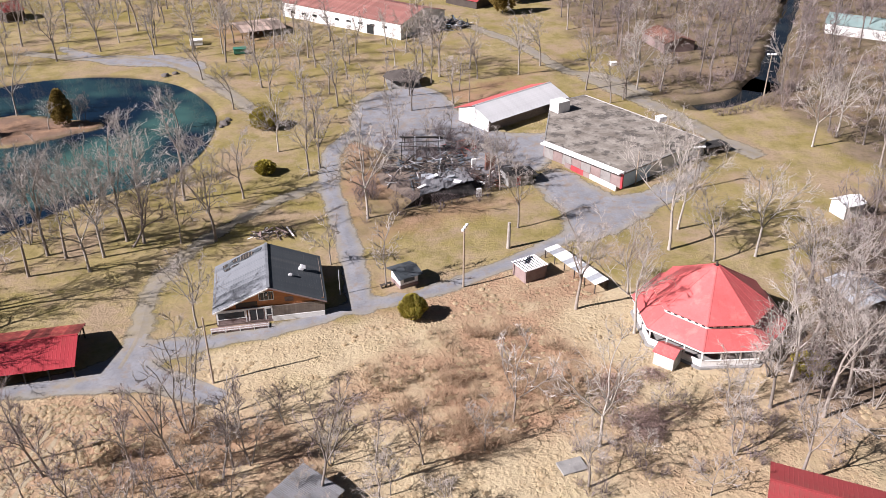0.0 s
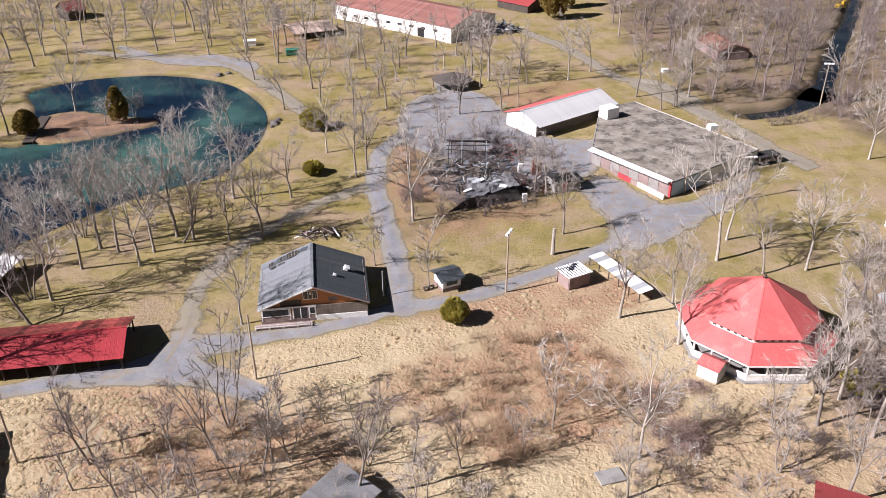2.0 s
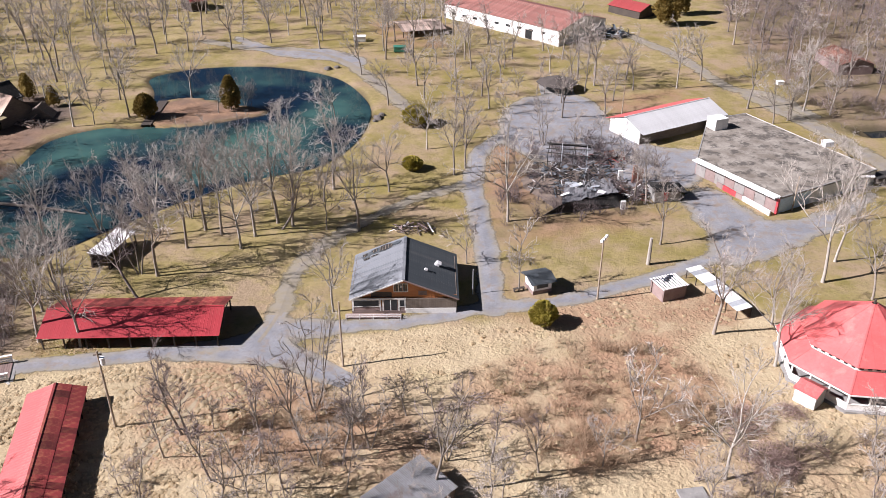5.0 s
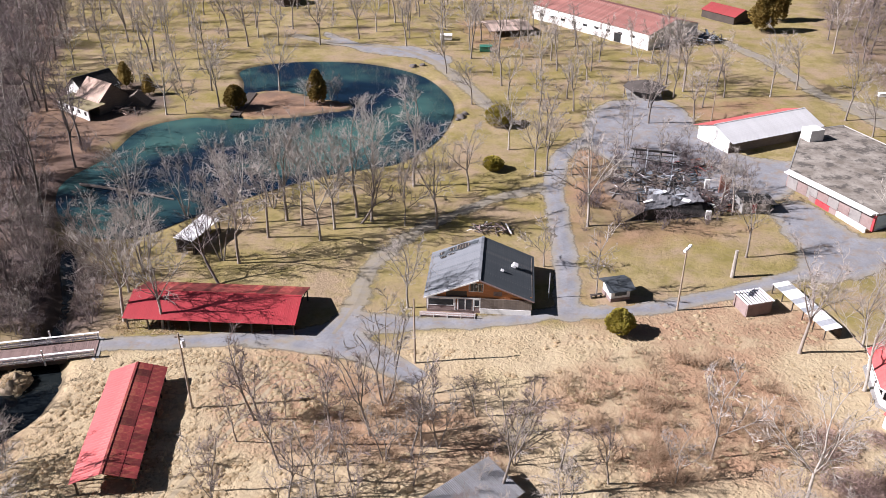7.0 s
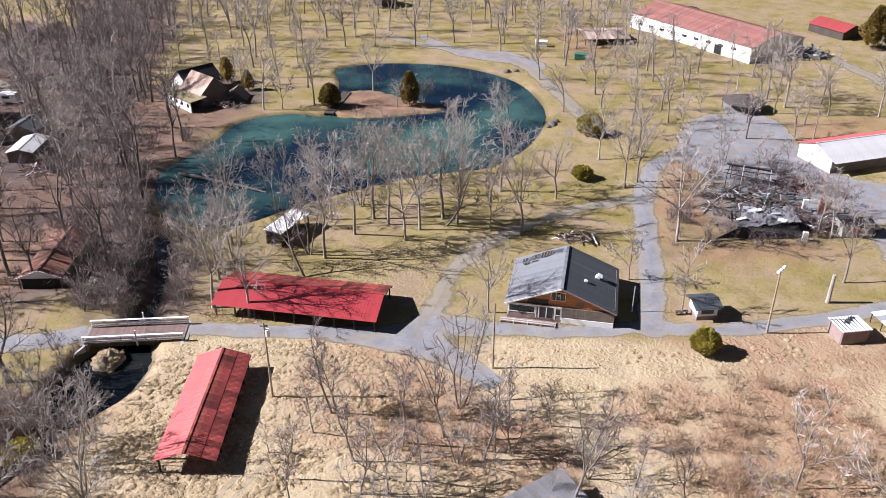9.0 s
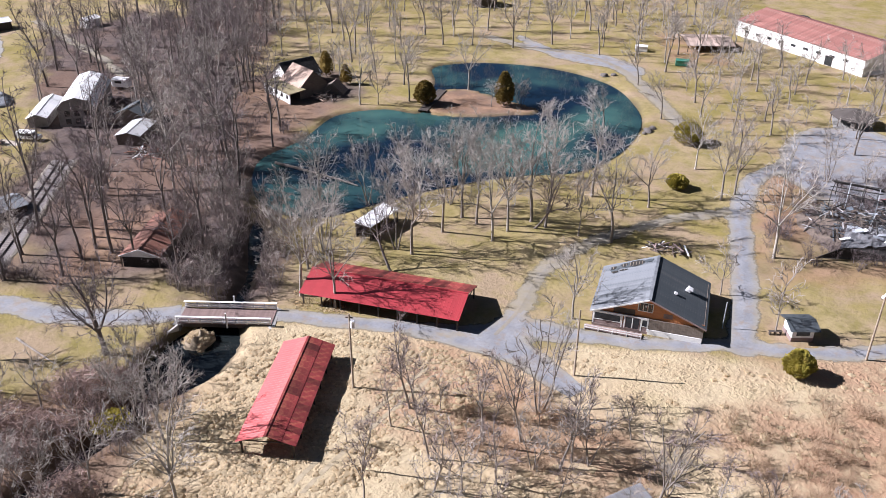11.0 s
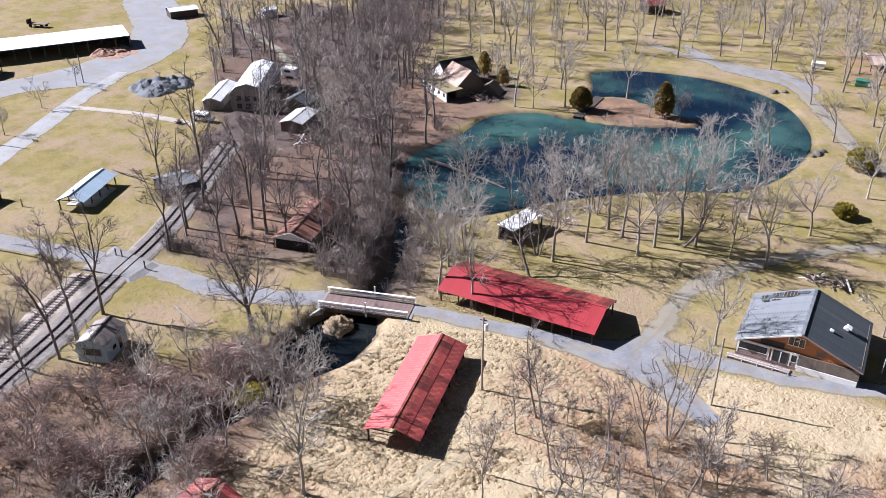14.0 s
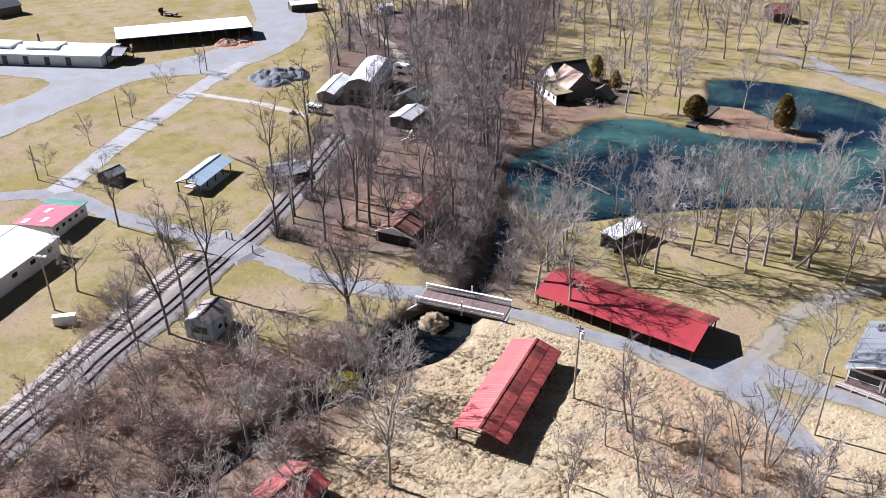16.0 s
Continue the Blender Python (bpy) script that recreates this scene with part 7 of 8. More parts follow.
def mill_barn():
    """The white arched barn among the trees, with its stone lower walls and side lean-to."""
    a, b = (-155.8, 107.9), (-168.5, 122.5)
    e = on_ridge(gambrel_barn, "stone_barn", "old barn with bright white metal roof and grey stone walls", "barn", a, b, 3.9, 4.3, 6.5, GREY_PLASTER, WHITE_METAL)
    ln = math.dist(a, b)
    for z in (0.5, 2.3):
        for k in range(3):
            opening(e, "window", -ln / 2 + 1.2 + 2.6 * k, -ln / 2 + 2.3 + 2.6 * k, -3.98, z, z + 1.2, DARK_GLASS, -1)
            opening(e, "gable_window", -2.6 + 2.0 * k, -1.5 + 2.0 * k, 0.0, z, z + 1.2, DARK_GLASS, -1).matrix_basis = pose(-ln / 2 + 0.01, 0, 0, 0, 0, -90)
    on_ridge(shed, "white_lean_to", "low white-roofed lean-to by the barn", "shed", (-162.6, 102.6), (-171.1, 113.3), 1.9, 2.3, 3.0, GREY_PLASTER, WHITE_METAL)
    on_ridge(shed, "garden_shed", "small shed with pale roof and cross-braced double doors", "shed", (-137.6, 105.6), (-141.3, 113.3), 2.4, 2.2, 2.8, GREY_WOOD, PALE_METAL)
    on_ridge(shed, "back_cottage", "small dark cottage with mossy roof in the trees", "house", (-146.3, 113.6), (-148.6, 120.5), 3.2, 2.6, 4.0, GREY_WOOD, SHINGLE)
    rv_x, rv_y = (-168.8, 130.9)
    r = thing("camper", "small white camper trailer among bare trees", "camper", rv_x, rv_y, 0, 20)
    boxed("body", WHITE_METAL, r, -2.2, 2.2, -1.1, 1.1, 0.5, 2.6, bevel=0.2)
    boxed("window", DARK_GLASS, r, -1.2, 0.6, -1.12, -1.095, 1.5, 2.1)
    for sx in (-0.5, 0.5):
        for sy in (-0.95, 0.95):
            boxed("wheel", CHARRED, r, sx - 0.3, sx + 0.3, sy - 0.12, sy + 0.12, 0.0, 0.62, bevel=0.12)
    d = on_ridge(shed, "dark_open_shed", "dark shed with low white roof on the gravel lot", "shed", (-249.3, 146.0), (-246.6, 154.5), 2.6, 2.4, 3.2, DARK_WOOD, WHITE_METAL)
    heap("sheeted_pile", "low piles of pale sheeting behind the garden shed", *(-147.0, 117.9), 2.6, 2.0, 1.6, 24, 31, [WHITE_METAL, GALV, PALE_METAL], 0, (1.0, 2.2))
    c = thing("white_van", "white van parked at the end of the track", "van", *(-157.8, 97.0), 0, 20)
    boxed("body", WHITE_METAL, c, -2.5, 1.5, -0.95, 0.95, 0.45, 2.0, bevel=0.18)
    boxed("bonnet", WHITE_METAL, c, 1.45, 2.6, -0.92, 0.92, 0.45, 1.25, bevel=0.18)
    boxed("side_window", DARK_GLASS, c, -1.4, 1.2, -0.965, -0.945, 1.25, 1.7)
    boxed("windscreen", DARK_GLASS, c, 1.44, 1.52, -0.75, 0.75, 1.25, 1.8)
    for sx in (-1.5, 1.7):
        for sy in (-0.9, 0.9):
            bm = bmesh.new()
            bmesh.ops.create_cone(bm, cap_ends=True, segments=12, radius1=0.36, radius2=0.36, depth=0.24, matrix=pose(sx, sy, 0.36, 90))
            part("wheel", bm, CHARRED, c)
    heap("rubbish_heap", "scattered rubbish and boards behind the garden shed", *(-130.6, 104.1), 4.0, 3.0, 0.7, 55, 12, [PINK_WOOD, RUST, WHITE_METAL, GREY_WOOD], 0)
    heap("rubbish_heap", "dark scrap heap beside the track", *(-160.3, 92.4), 1.6, 1.0, 0.8, 20, 14, [DARK_WOOD, CHARRED, RUST], 0, (0.8, 1.8))


mill_barn()


def mound(name, label, x, y, r, h, material, seed):
    e = thing(name, label, "mound", x, y)
    bm = bmesh.new()
    rings, around = 14, 36
    top = bm.verts.new((0, 0, 1.0))
    loops = [[bm.verts.new((k / rings * math.cos(2 * math.pi * j / around), k / rings * math.sin(2 * math.pi * j / around), 0)) for j in range(around)] for k in range(1, rings + 1)]
    for j in range(around):
        bm.faces.new((top, loops[0][j], loops[0][(j + 1) % around]))
        for p, q in zip(loops[:-1], loops[1:]):
            bm.faces.new((p[j], q[j], q[(j + 1) % around], p[(j + 1) % around]))
    for v in bm.verts:
        d = math.hypot(v.co.x, v.co.y)
        w = 1 + 0.22 * noise.noise(Vector((v.co.x * 1.6, v.co.y * 1.6, seed + 7)))
        z = max(0.0, 1 - d * d) ** 0.75 * h * (1 + 0.7 * noise.noise(Vector((v.co.x * 2.3, v.co.y * 2.3, seed)))) + 0.22 * noise.noise(Vector((v.co.x * r * 1.5, v.co.y * r * 1.5, seed))) * min(1.0, (1 - d) * 4)
        v.co = Vector((v.co.x * r * w, v.co.y * r * w, z - 0.12))
    part("slope", bm, material, e)


for k, (x, y, r, h) in enumerate(((*(-189.0, 101.6), 4.5, 1.9), (*(-186.4, 104.6), 4.8, 2.3), (*(-185.8, 108.2), 4.2, 1.9), (*(-184.2, 101.3), 4.5, 1.4))):
    mound("gravel_mound", "steep heap of grey crushed stone on the grass", x, y, r, h, STONE, k)
for k, (x, y, r, h) in enumerate(((*(-225.2, 109.8), 3.6, 1.4), (*(-224.9, 113.9), 3.0, 0.9))):
    mound("earth_mound", "heap of reddish earth and broken wood", x, y, r, h, EARTH, 8 + k)
mound("earth_spread", "thin spread of reddish earth over the gravel lot", -224.0, 112.6, 7.5, 0.26, EARTH, 21)
rng = random.Random(77)
for k in range(9):
    board = thing("broken_board", "pale broken board on a heap of reddish earth", "board", -224.9 + rng.uniform(-2.2, 2.2), 113.6 + rng.uniform(-1.5, 3.5), 0.35, rng.uniform(0, 180))
    boxed("plank", POLE_WOOD if k % 3 else DULL_WHITE, board, -1.1, 1.1, -0.13, 0.13, -0.03, 0.03, m=pose(0, 0, 0.25, 0, rng.uniform(-22, 22)))


def ruined_house():
    a, b = (-135.8, 151.9), (-132.8, 160.6)
    yaw = line_yaw(a, b)
    e = thing("abandoned_house", "abandoned white house with faded tan roof and gaping dark hole", "house", (a[0] + b[0]) / 2, (a[1] + b[1]) / 2, 0, yaw)
    shell(e, math.dist(a, b), 3.8, 3.0, 6.0, WHITE_WALL, CHARRED)
    c, d = (-132.6, 153.2), (-124.5, 150.4)
    wing = thing_part("wing", e)
    wing.matrix_basis = e.matrix_basis.inverted() @ pose((c[0] + d[0]) / 2, (c[1] + d[1]) / 2, 0, 0, 0, line_yaw(c, d))
    wl = math.dist(c, d)
    shell(wing, wl, 3.8, 2.9, 6.2, GREY_WOOD, TAN_SHINGLE, CHARRED, 0.5)
    for k in range(3):
        opening(wing, "window", -wl / 2 + 0.8 + 2.2 * k, -wl / 2 + 1.7 + 2.2 * k, -4.29, 0.9, 2.2, DARK_GLASS, -1)
    p, q = (-137.2, 147.3), (-125.5, 142.8)
    pl = math.dist(p, q)
    m = e.matrix_basis.inverted() @ pose((p[0] + q[0]) / 2, (p[1] + q[1]) / 2, 0, 0, 0, line_yaw(p, q))
    boxed("porch_wall", WHITE_WALL, e, -pl / 2, pl / 2, -0.1, 0.1, -0.3, 2.3, m=m)
    boxed("porch_roof", MOSSY, e, -pl / 2 - 0.3, pl / 2 + 0.3, -0.4, 4.2, 0.0, 0.12, m=m @ pose(0, 0, 2.35, 5))
    for k in range(5):
        x = -pl / 2 + pl * (k + 0.5) / 5
        boxed("porch_window", DARK_GLASS, e, x - 0.45, x + 0.45, -0.125, -0.102, 0.9, 1.8, m=m)
    part("fallen_roof", prism(bmesh.new(), [(-3.4, 0.0), (3.4, 0.0), (0.6, 2.6)], -2.2, 2.0), GREY_WOOD, e, m=e.matrix_basis.inverted() @ pose(*(-123.0, 155.8), 0, 0, 0, 20), label="fallen grey roof section")
    heap("roof_debris", "fallen grey roof pieces beside the house", *(-120.8, 150.7), 4.0, 2.4, 1.4, 60, 16, [GREY_WOOD, TAN_SHINGLE, DARK_WOOD], 10)


ruined_house()


# ---- roofs seen from above at the near edge ----
def near_roof(name, label, a, b, half, eave, ridge, m1, m2, wall):
    return on_ridge(shed, name, label, "shed", a, b, half, eave, ridge, wall, m1, m2)


cs_a, cs_b = (-20.1, 55.6), (-14.7, 64.0)
cs = on_ridge(lambda n, l, c, x, y, yaw, ln: thing(n, l, c, x, y, 0, yaw), "corrugated_shed", "low shed under a corrugated grey metal roof in dry scrub", "shed", cs_a, cs_b)
cl = math.dist(cs_a, cs_b)
cs_first = None
for k in range(12):
    at = pose(-cl / 2 + cl * k / 12, 0, 2.7, 9)
    cs_first = part("roof_sheet", ribbed_sheet(cl / 12 - 0.01, 5.6, ribs=4, rib=0.05), CORRUGATED, cs, m=at) if cs_first is None else repeat(cs_first, at)
boxed("back_wall", GREY_WOOD, cs, -cl / 2 + 0.2, cl / 2 - 0.2, -0.4, -0.25, -0.2, 2.6)
boxed("front_wall", GREY_WOOD, cs, -cl / 2 + 0.2, cl / 2 - 0.2, -5.2, -5.05, -0.2, 1.8)
for x in (-1, 1):
    boxed("end_wall", GREY_WOOD, cs, x * (cl / 2 - 0.2) - 0.08, x * (cl / 2 - 0.2) + 0.08, -5.0, -0.4, -0.2, 1.8)
near_roof("red_cottage", "small dark-red roofed cottage in the thicket", (-57.6, 25.0), (-59.5, 32.0), 2.6, 2.1, 3.2, RED_RUST, RED_RUST, DARK_WOOD)
near_roof("red_roofed_barn", "barn with dull red metal roof at the field edge", (33.5, 61.1), (44.1, 56.7), 3.4, 2.4, 3.2, RED_DULL, RED_DULL, GREY_WOOD)
near_roof("grey_metal_shed", "shed under bright buckled metal sheets in the side wood", (58.6, 102.5), (60.1, 95.0), 3.0, 2.0, 3.0, GALV, GALV, GREY_WOOD)
near_roof("small_white_shed", "small white shed at the wood edge", (67.3, 125.9), (71.1, 127.4), 1.6, 2.5, 3.2, WHITE_METAL, WHITE_METAL, WHITE_WALL)
on_ridge(shed, "white_house", "white house with pale teal roof beyond the upper creek", "house", (114.7, 247.5), (131.4, 237.1), 5.0, 3.0, 5.0, WHITE_WALL, TEAL_ROOF)
slab = thing("concrete_pad", "broken pale concrete pad in dry grass", "slab", *(14.0, 66.3), 0, 20)
boxed("pad", CONCRETE, slab, -1.5, 1.5, -1.0, 1.0, -0.2, 0.16, bevel=0.04)


# ---- bridge ----
def bridge():
    (ax, ay), (bx, by) = BRIDGE_A, BRIDGE_B
    ln = math.dist(BRIDGE_A, BRIDGE_B) + 0.6
    e = thing("footbridge", "timber-decked bridge with white-painted rail fences over the creek", "bridge", (ax + bx) / 2, (ay + by) / 2, 0, line_yaw(BRIDGE_A, BRIDGE_B))
    n = 44
    first = None
    for k in range(n):
        at = pose(-ln / 2 + ln * (k + 0.5) / n, 0, 0.0)
        first = boxed("deck_plank", BROWN_DECK, e, -ln / n / 2 + 0.012, ln / n / 2 - 0.012, -2.0, 2.0, 0.02, 0.10, m=at) if first is None else repeat(first, at)
    for y in (-1.8, -0.6, 0.6, 1.8):
        boxed("girder", DARK_WOOD, e, -ln / 2, ln / 2, y - 0.12, y + 0.12, -0.55, 0.02)
    for y in (-1.95, 1.95):
        r = thing_part("railing", e)
        for k in range(9):
            x = -ln / 2 + 0.1 + (ln - 0.2) * k / 8
            boxed("post", BRIGHT_WHITE, r, x - 0.08, x + 0.08, y - 0.08, y + 0.08, 0.1, 1.08, bevel=0.015)
        for z in (0.28, 0.62):
            boxed("rail", BRIGHT_WHITE, r, -ln / 2, ln / 2, y - 0.13, y + 0.13, z, z + 0.12)
        boxed("top_rail", BRIGHT_WHITE, r, -ln / 2 - 0.1, ln / 2 + 0.1, y - 0.17, y + 0.17, 1.085, 1.16, bevel=0.015)
    for y in (-2.2, 2.2):
        boxed("mid_post", BRIGHT_WHITE, e, 0.4, 0.58, y - 0.09, y + 0.09, -0.4, 2.0)
    for s in (-1, 1):
        boxed("abutment", CONCRETE, e, s * ln / 2 - 0.5, s * ln / 2 + 0.5, -2.3, 2.3, -2.6, 0.0)
        for t in (-1, 1):
            bm = prism(bmesh.new(), [(0, -2.6), (4.2, -2.6), (4.2, -1.0), (0, 0.05)], -0.15, 0.15)
            part("wing_wall", bm, PALE_CONCRETE, e, m=pose(s * (ln / 2 - 0.2), t * 2.3, 0, 0, 0, t * (90 - s * 38)))


bridge()


# ---- railway ----
def sweep_box(V, F, pts, off, w, z0, z1):
    base = len(V)
    for i, (x, y) in enumerate(pts):
        a, b = pts[max(i - 1, 0)], pts[min(i + 1, len(pts) - 1)]
        d = Vector((b[0] - a[0], b[1] - a[1])).normalized()
        for o, z in ((off - w, z0), (off - w, z1), (off + w, z1), (off + w, z0)):
            V.append((x - d.y * o, y + d.x * o, z))
    for i in range(len(pts) - 1):
        for k in range(4):
            a, b = base + 4 * i + k, base + 4 * i + (k + 1) % 4
            F.append((a, b, b + 4, a + 4))


def track(line, label, bed, ties, lift=0.0, stone=None, steel=None):
    pts = smooth_line(line, step=14)
    e = thing("railway_track", label, "railway track", 0, 0)
    V, F = [], []
    base = 0
    for i, (x, y) in enumerate(pts):
        a, b = pts[max(i - 1, 0)], pts[min(i + 1, len(pts) - 1)]
        d = Vector((b[0] - a[0], b[1] - a[1])).normalized()
        for o, z in ((-bed - 1.1, -0.1), (-bed, 0.14 + lift), (0, 0.14 + lift), (bed, 0.14 + lift), (bed + 1.1, -0.1)):
            V.append((x - d.y * o, y + d.x * o, z))
    for i in range(len(pts) - 1):
        for k in range(4):
            a = 5 * i + k
            F.append((a, a + 5, a + 6, a + 1))
    ob = face_up(raw_part("ballast_bed", V, F, stone or BALLAST, e))
    edge = ob.data.attributes.new("inside", "FLOAT", "POINT")
    edge.data.foreach_set("value", np.array([-0.5, 0.5, 2.2, 0.5, -0.5] * len(pts), dtype=np.float32))
    for off in (-0.75, 0.75):
        V, F = [], []
        sweep_box(V, F, pts, off, 0.055, 0.24, 0.40)
        raw_part("rail", V, F, steel or RAIL_STEEL, e)
    first, left = None, 0.0
    rng = random.Random(len(pts))
    for (x0, y0), (x1, y1) in zip(pts[:-1], pts[1:]):
        seg = math.dist((x0, y0), (x1, y1))
        while left < seg:
            f = left / seg
            at = pose(x0 + (x1 - x0) * f, y0 + (y1 - y0) * f, 0, 0, 0, line_yaw((x0, y0), (x1, y1)) + rng.uniform(-2, 2))
            first = boxed("sleeper", ties, e, -0.11, 0.11, -1.3, 1.3, 0.08, 0.22, m=at) if first is None else repeat(first, at, e)
            left += 0.68
        left -= seg
    return e


track([(-88.7, 5.5), (-91.4, 9.8), (-94.1, 14.4), (-97.4, 19.7), (-101.1, 25.8), (-104.2, 30.7), (-107.4, 35.7), (-113.7, 46.0)], "disused siding track with rusted rails on earthy tan ballast", 2.0, PALE_TIE, steel=RAIL_RUST)
track([(-83.6, 4.3), (-88.2, 10.8), (-91.0, 16.2), (-93.3, 20.4), (-96.6, 25.3), (-102.0, 35.6), (-106.0, 41.9), (-110.1, 48.8), (-117.4, 61.2), (-131.3, 79.6), (-142.2, 93.2)], "main railway track with dark rails on grey ballast", 2.1, PALE_TIE, 0.06, DARK_BALLAST)
bm = prism(bmesh.new(), [(-114.6, 46.6), (-107.6, 49.4), (-109.2, 54.4), (-117.6, 53.2)], -0.12, 0.33, "z")
for v in bm.verts:
    if v.co.z < 0:
        v.co.x += 1.8 * (1 if v.co.x > -112 else -1)
        v.co.y += 0.6 * (1 if v.co.y > 51 else -1)
tagged(part("pavement_crossing", bm, CROSSING, None), "asphalt level crossing sloping up over the railway", "pavement", kind="structure")
for off in (-0.8, 0.8):
    V, F = [], []
    sweep_box(V, F, smooth_line(RUT, step=6), off, 0.3, -0.3, -0.05)
    tagged(raw_part("road_rut", V, F, RUT_SOIL), "worn wheel rut in the straw field", "track", kind="structure")
box_at = thing("signal_cabinet", "white metal cabinet on the railway bank", "cabinet", *(-108.0, 23.1), 0, 60)
boxed("body", WHITE_METAL, box_at, -1.5, 1.5, -0.45, 0.45, -0.1, 1.3, bevel=0.05)
boxed("lid", WHITE_METAL, box_at, -1.55, 1.55, -0.5, 0.5, 1.3, 1.38, bevel=0.02)
for x, y in ((-115.4, 51.8), (-114.3, 52.2), (-108.4, 52.7)):
    sg = thing("crossing_post", "dark post by the level crossing", "post", x, y)
    boxed("upright", DARK_WOOD, sg, -0.08, 0.08, -0.08, 0.08, -0.2, 1.6)


# ---- poles ----
def pole(x, y, h, style, lean=0.0, yaw=0.0):
    label = {"plain": "weathered wooden utility pole", "flood": "wooden pole with white floodlights on a crossarm", "drum": "wooden utility pole with white transformer and crossarm", "stub": "tall dead tree stub with pale bark"}[style]
    e = thing("utility_pole" if style != "stub" else "tree_stub", label, "pole" if style != "stub" else "stump", x, y, 0, yaw)
    r = 0.15 if style != "stub" else 0.34
    bm = bmesh.new()
    bmesh.ops.create_cone(bm, cap_ends=True, segments=9, radius1=r, radius2=r * 0.7, depth=h + 0.4, matrix=pose(0, 0, h / 2 - 0.2))
    for v in bm.verts:
        v.co.x += lean * v.co.z
    part("shaft", bm, BARK_PALE if style == "stub" else POLE_WOOD, e)
    if style in ("flood", "drum"):
        boxed("crossarm", GREY_WOOD, e, -1.1 if style == "flood" else -0.45, 1.1 if style == "flood" else 0.45, -0.06, 0.06, h - 0.55, h - 0.4, m=pose(lean * h, 0, 0))
    if style == "flood":
        for k in (-0.8, 0.0, 0.8):
            boxed("floodlight", WHITE_METAL, e, k - 0.3, k + 0.3, -0.3, 0.1, h - 0.4, h - 0.05, m=pose(lean * h, 0, 0), bevel=0.05)
    if style == "drum":
        bm = bmesh.new()
        bmesh.ops.create_cone(bm, cap_ends=True, segments=12, radius1=0.27, radius2=0.27, depth=0.9, matrix=pose(0.35 + lean * h, 0, h - 1.4))
        part("transformer", bm, WHITE_METAL, e)
    return e


for (x, y), h, style, yaw in (((-51.0, 64.4), 10.8, "drum", 20), ((2.9, 102.8), 10.2, "flood", 70), ((-28.5, 80.5), 9.8, "plain", 0), ((45.5, 136.5), 8.4, "flood", 10), ((75.9, 188.2), 10.0, "flood", 0),
                              ((5.8, 181.6), 7.0, "plain", 0), ((10.3, 114.4), 4.6, "stub", 0), ((35.4, 138.4), 6.5, "plain", 0), ((-112.6, 23.1), 9.0, "flood", 40), ((-179.5, 59.5), 7.0, "plain", 0),
                              ((-161.1, 36.1), 7.0, "plain", 0), ((-204.8, 93.1), 7.0, "plain", 0), ((-144.8, 50.2), 1.6, "plain", 0)):
    pole(x, y, h, style, 0.0, yaw)


# ---- evergreens ----
def leafy(name, label, x, y, r, h, material, seed, cone=0.0, leaf=0.22, count=1500):
    """A dense evergreen: many small leaf sprays over uneven lumps, with a short trunk."""
    e = thing(name, label, "shrub", x, y)
    rng = random.Random(seed)
    V, F = [], []
    for k in range(count):
        t = rng.random() ** 0.8
        z = h * (0.08 + 0.92 * t)
        prof = (math.sin(math.pi * min(1.0, 0.12 + 0.86 * t)) ** 0.6) * (1 - cone * t)
        a = rng.uniform(0, 2 * math.pi)
        lump = 1 + (0.5 if leaf > 0.4 else 0.3) * noise.noise(Vector((math.cos(a) * 1.9, math.sin(a) * 1.9, z / h * 3.6 + seed)))
        rad = r * prof * lump * rng.uniform(0.6 if leaf > 0.4 else 0.74, 1.05)
        c = Vector((math.cos(a) * rad, math.sin(a) * rad, z))
        out = Vector((math.cos(a), math.sin(a), rng.uniform(-0.2, 0.9))).normalized()
        u = out.cross(Vector((rng.uniform(-1, 1), rng.uniform(-1, 1), rng.uniform(-1, 1)))).normalized()
        s = leaf * rng.uniform(0.7, 1.5)
        n = len(V)
        V += [c - u * s * 0.5, c + u * s * 0.5, c + out * s + u * s * 0.2, c + out * s * 0.9 - u * s * 0.35]
        F.append((n, n + 1, n + 2, n + 3))
    raw_part("crown", V, F, material, e)
    bm = bmesh.new()
    bmesh.ops.create_icosphere(bm, subdivisions=3, radius=1.0)
    for v in bm.verts:
        t = (v.co.z + 1) / 2
        w = (1 - cone * t) * ((0.62 if leaf > 0.4 else 0.74) + 0.3 * noise.noise(v.co * 1.7 + Vector((seed, 0, 0))))
        v.co = Vector((v.co.x * r * w, v.co.y * r * w, h * (0.10 + 0.82 * t)))
    part("inner_foliage", bm, material, e)
    boxed("trunk", BARK_DARK, e, -0.1, 0.1, -0.1, 0.1, -0.2, h * 0.3)
    return e


leafy("round_bush", "round olive-green evergreen bush at the field edge", *(-4.3, 94.8), 1.75, 3.6, EVERGREEN, 1, leaf=0.17, count=4200)
leafy("spreading_bush", "broad olive evergreen bush on the lawn", *(-38.5, 166.6), 2.9, 4.3, EVERGREEN, 2, leaf=0.24, count=3200)
leafy("spreading_bush", "low brownish evergreen bush on the lawn", *(-33.8, 142.7), 1.9, 2.6, EVERGREEN, 3, leaf=0.22, count=2200)
leafy("cedar", "brownish cedar beside the pond footway", *(-98.7, 159.4), 2.7, 5.4, CEDAR, 4, 0.35, leaf=0.34, count=1700)
leafy("cedar", "tall narrow brownish cedar on the pond island", *(-82.1, 167.7), 2.4, 8.0, CEDAR, 5, 0.45, leaf=0.34, count=2000)
leafy("cedar", "dark evergreen beside the abandoned house", *(-123.4, 161.9), 1.7, 5.0, CEDAR, 6, 0.6, count=1000)
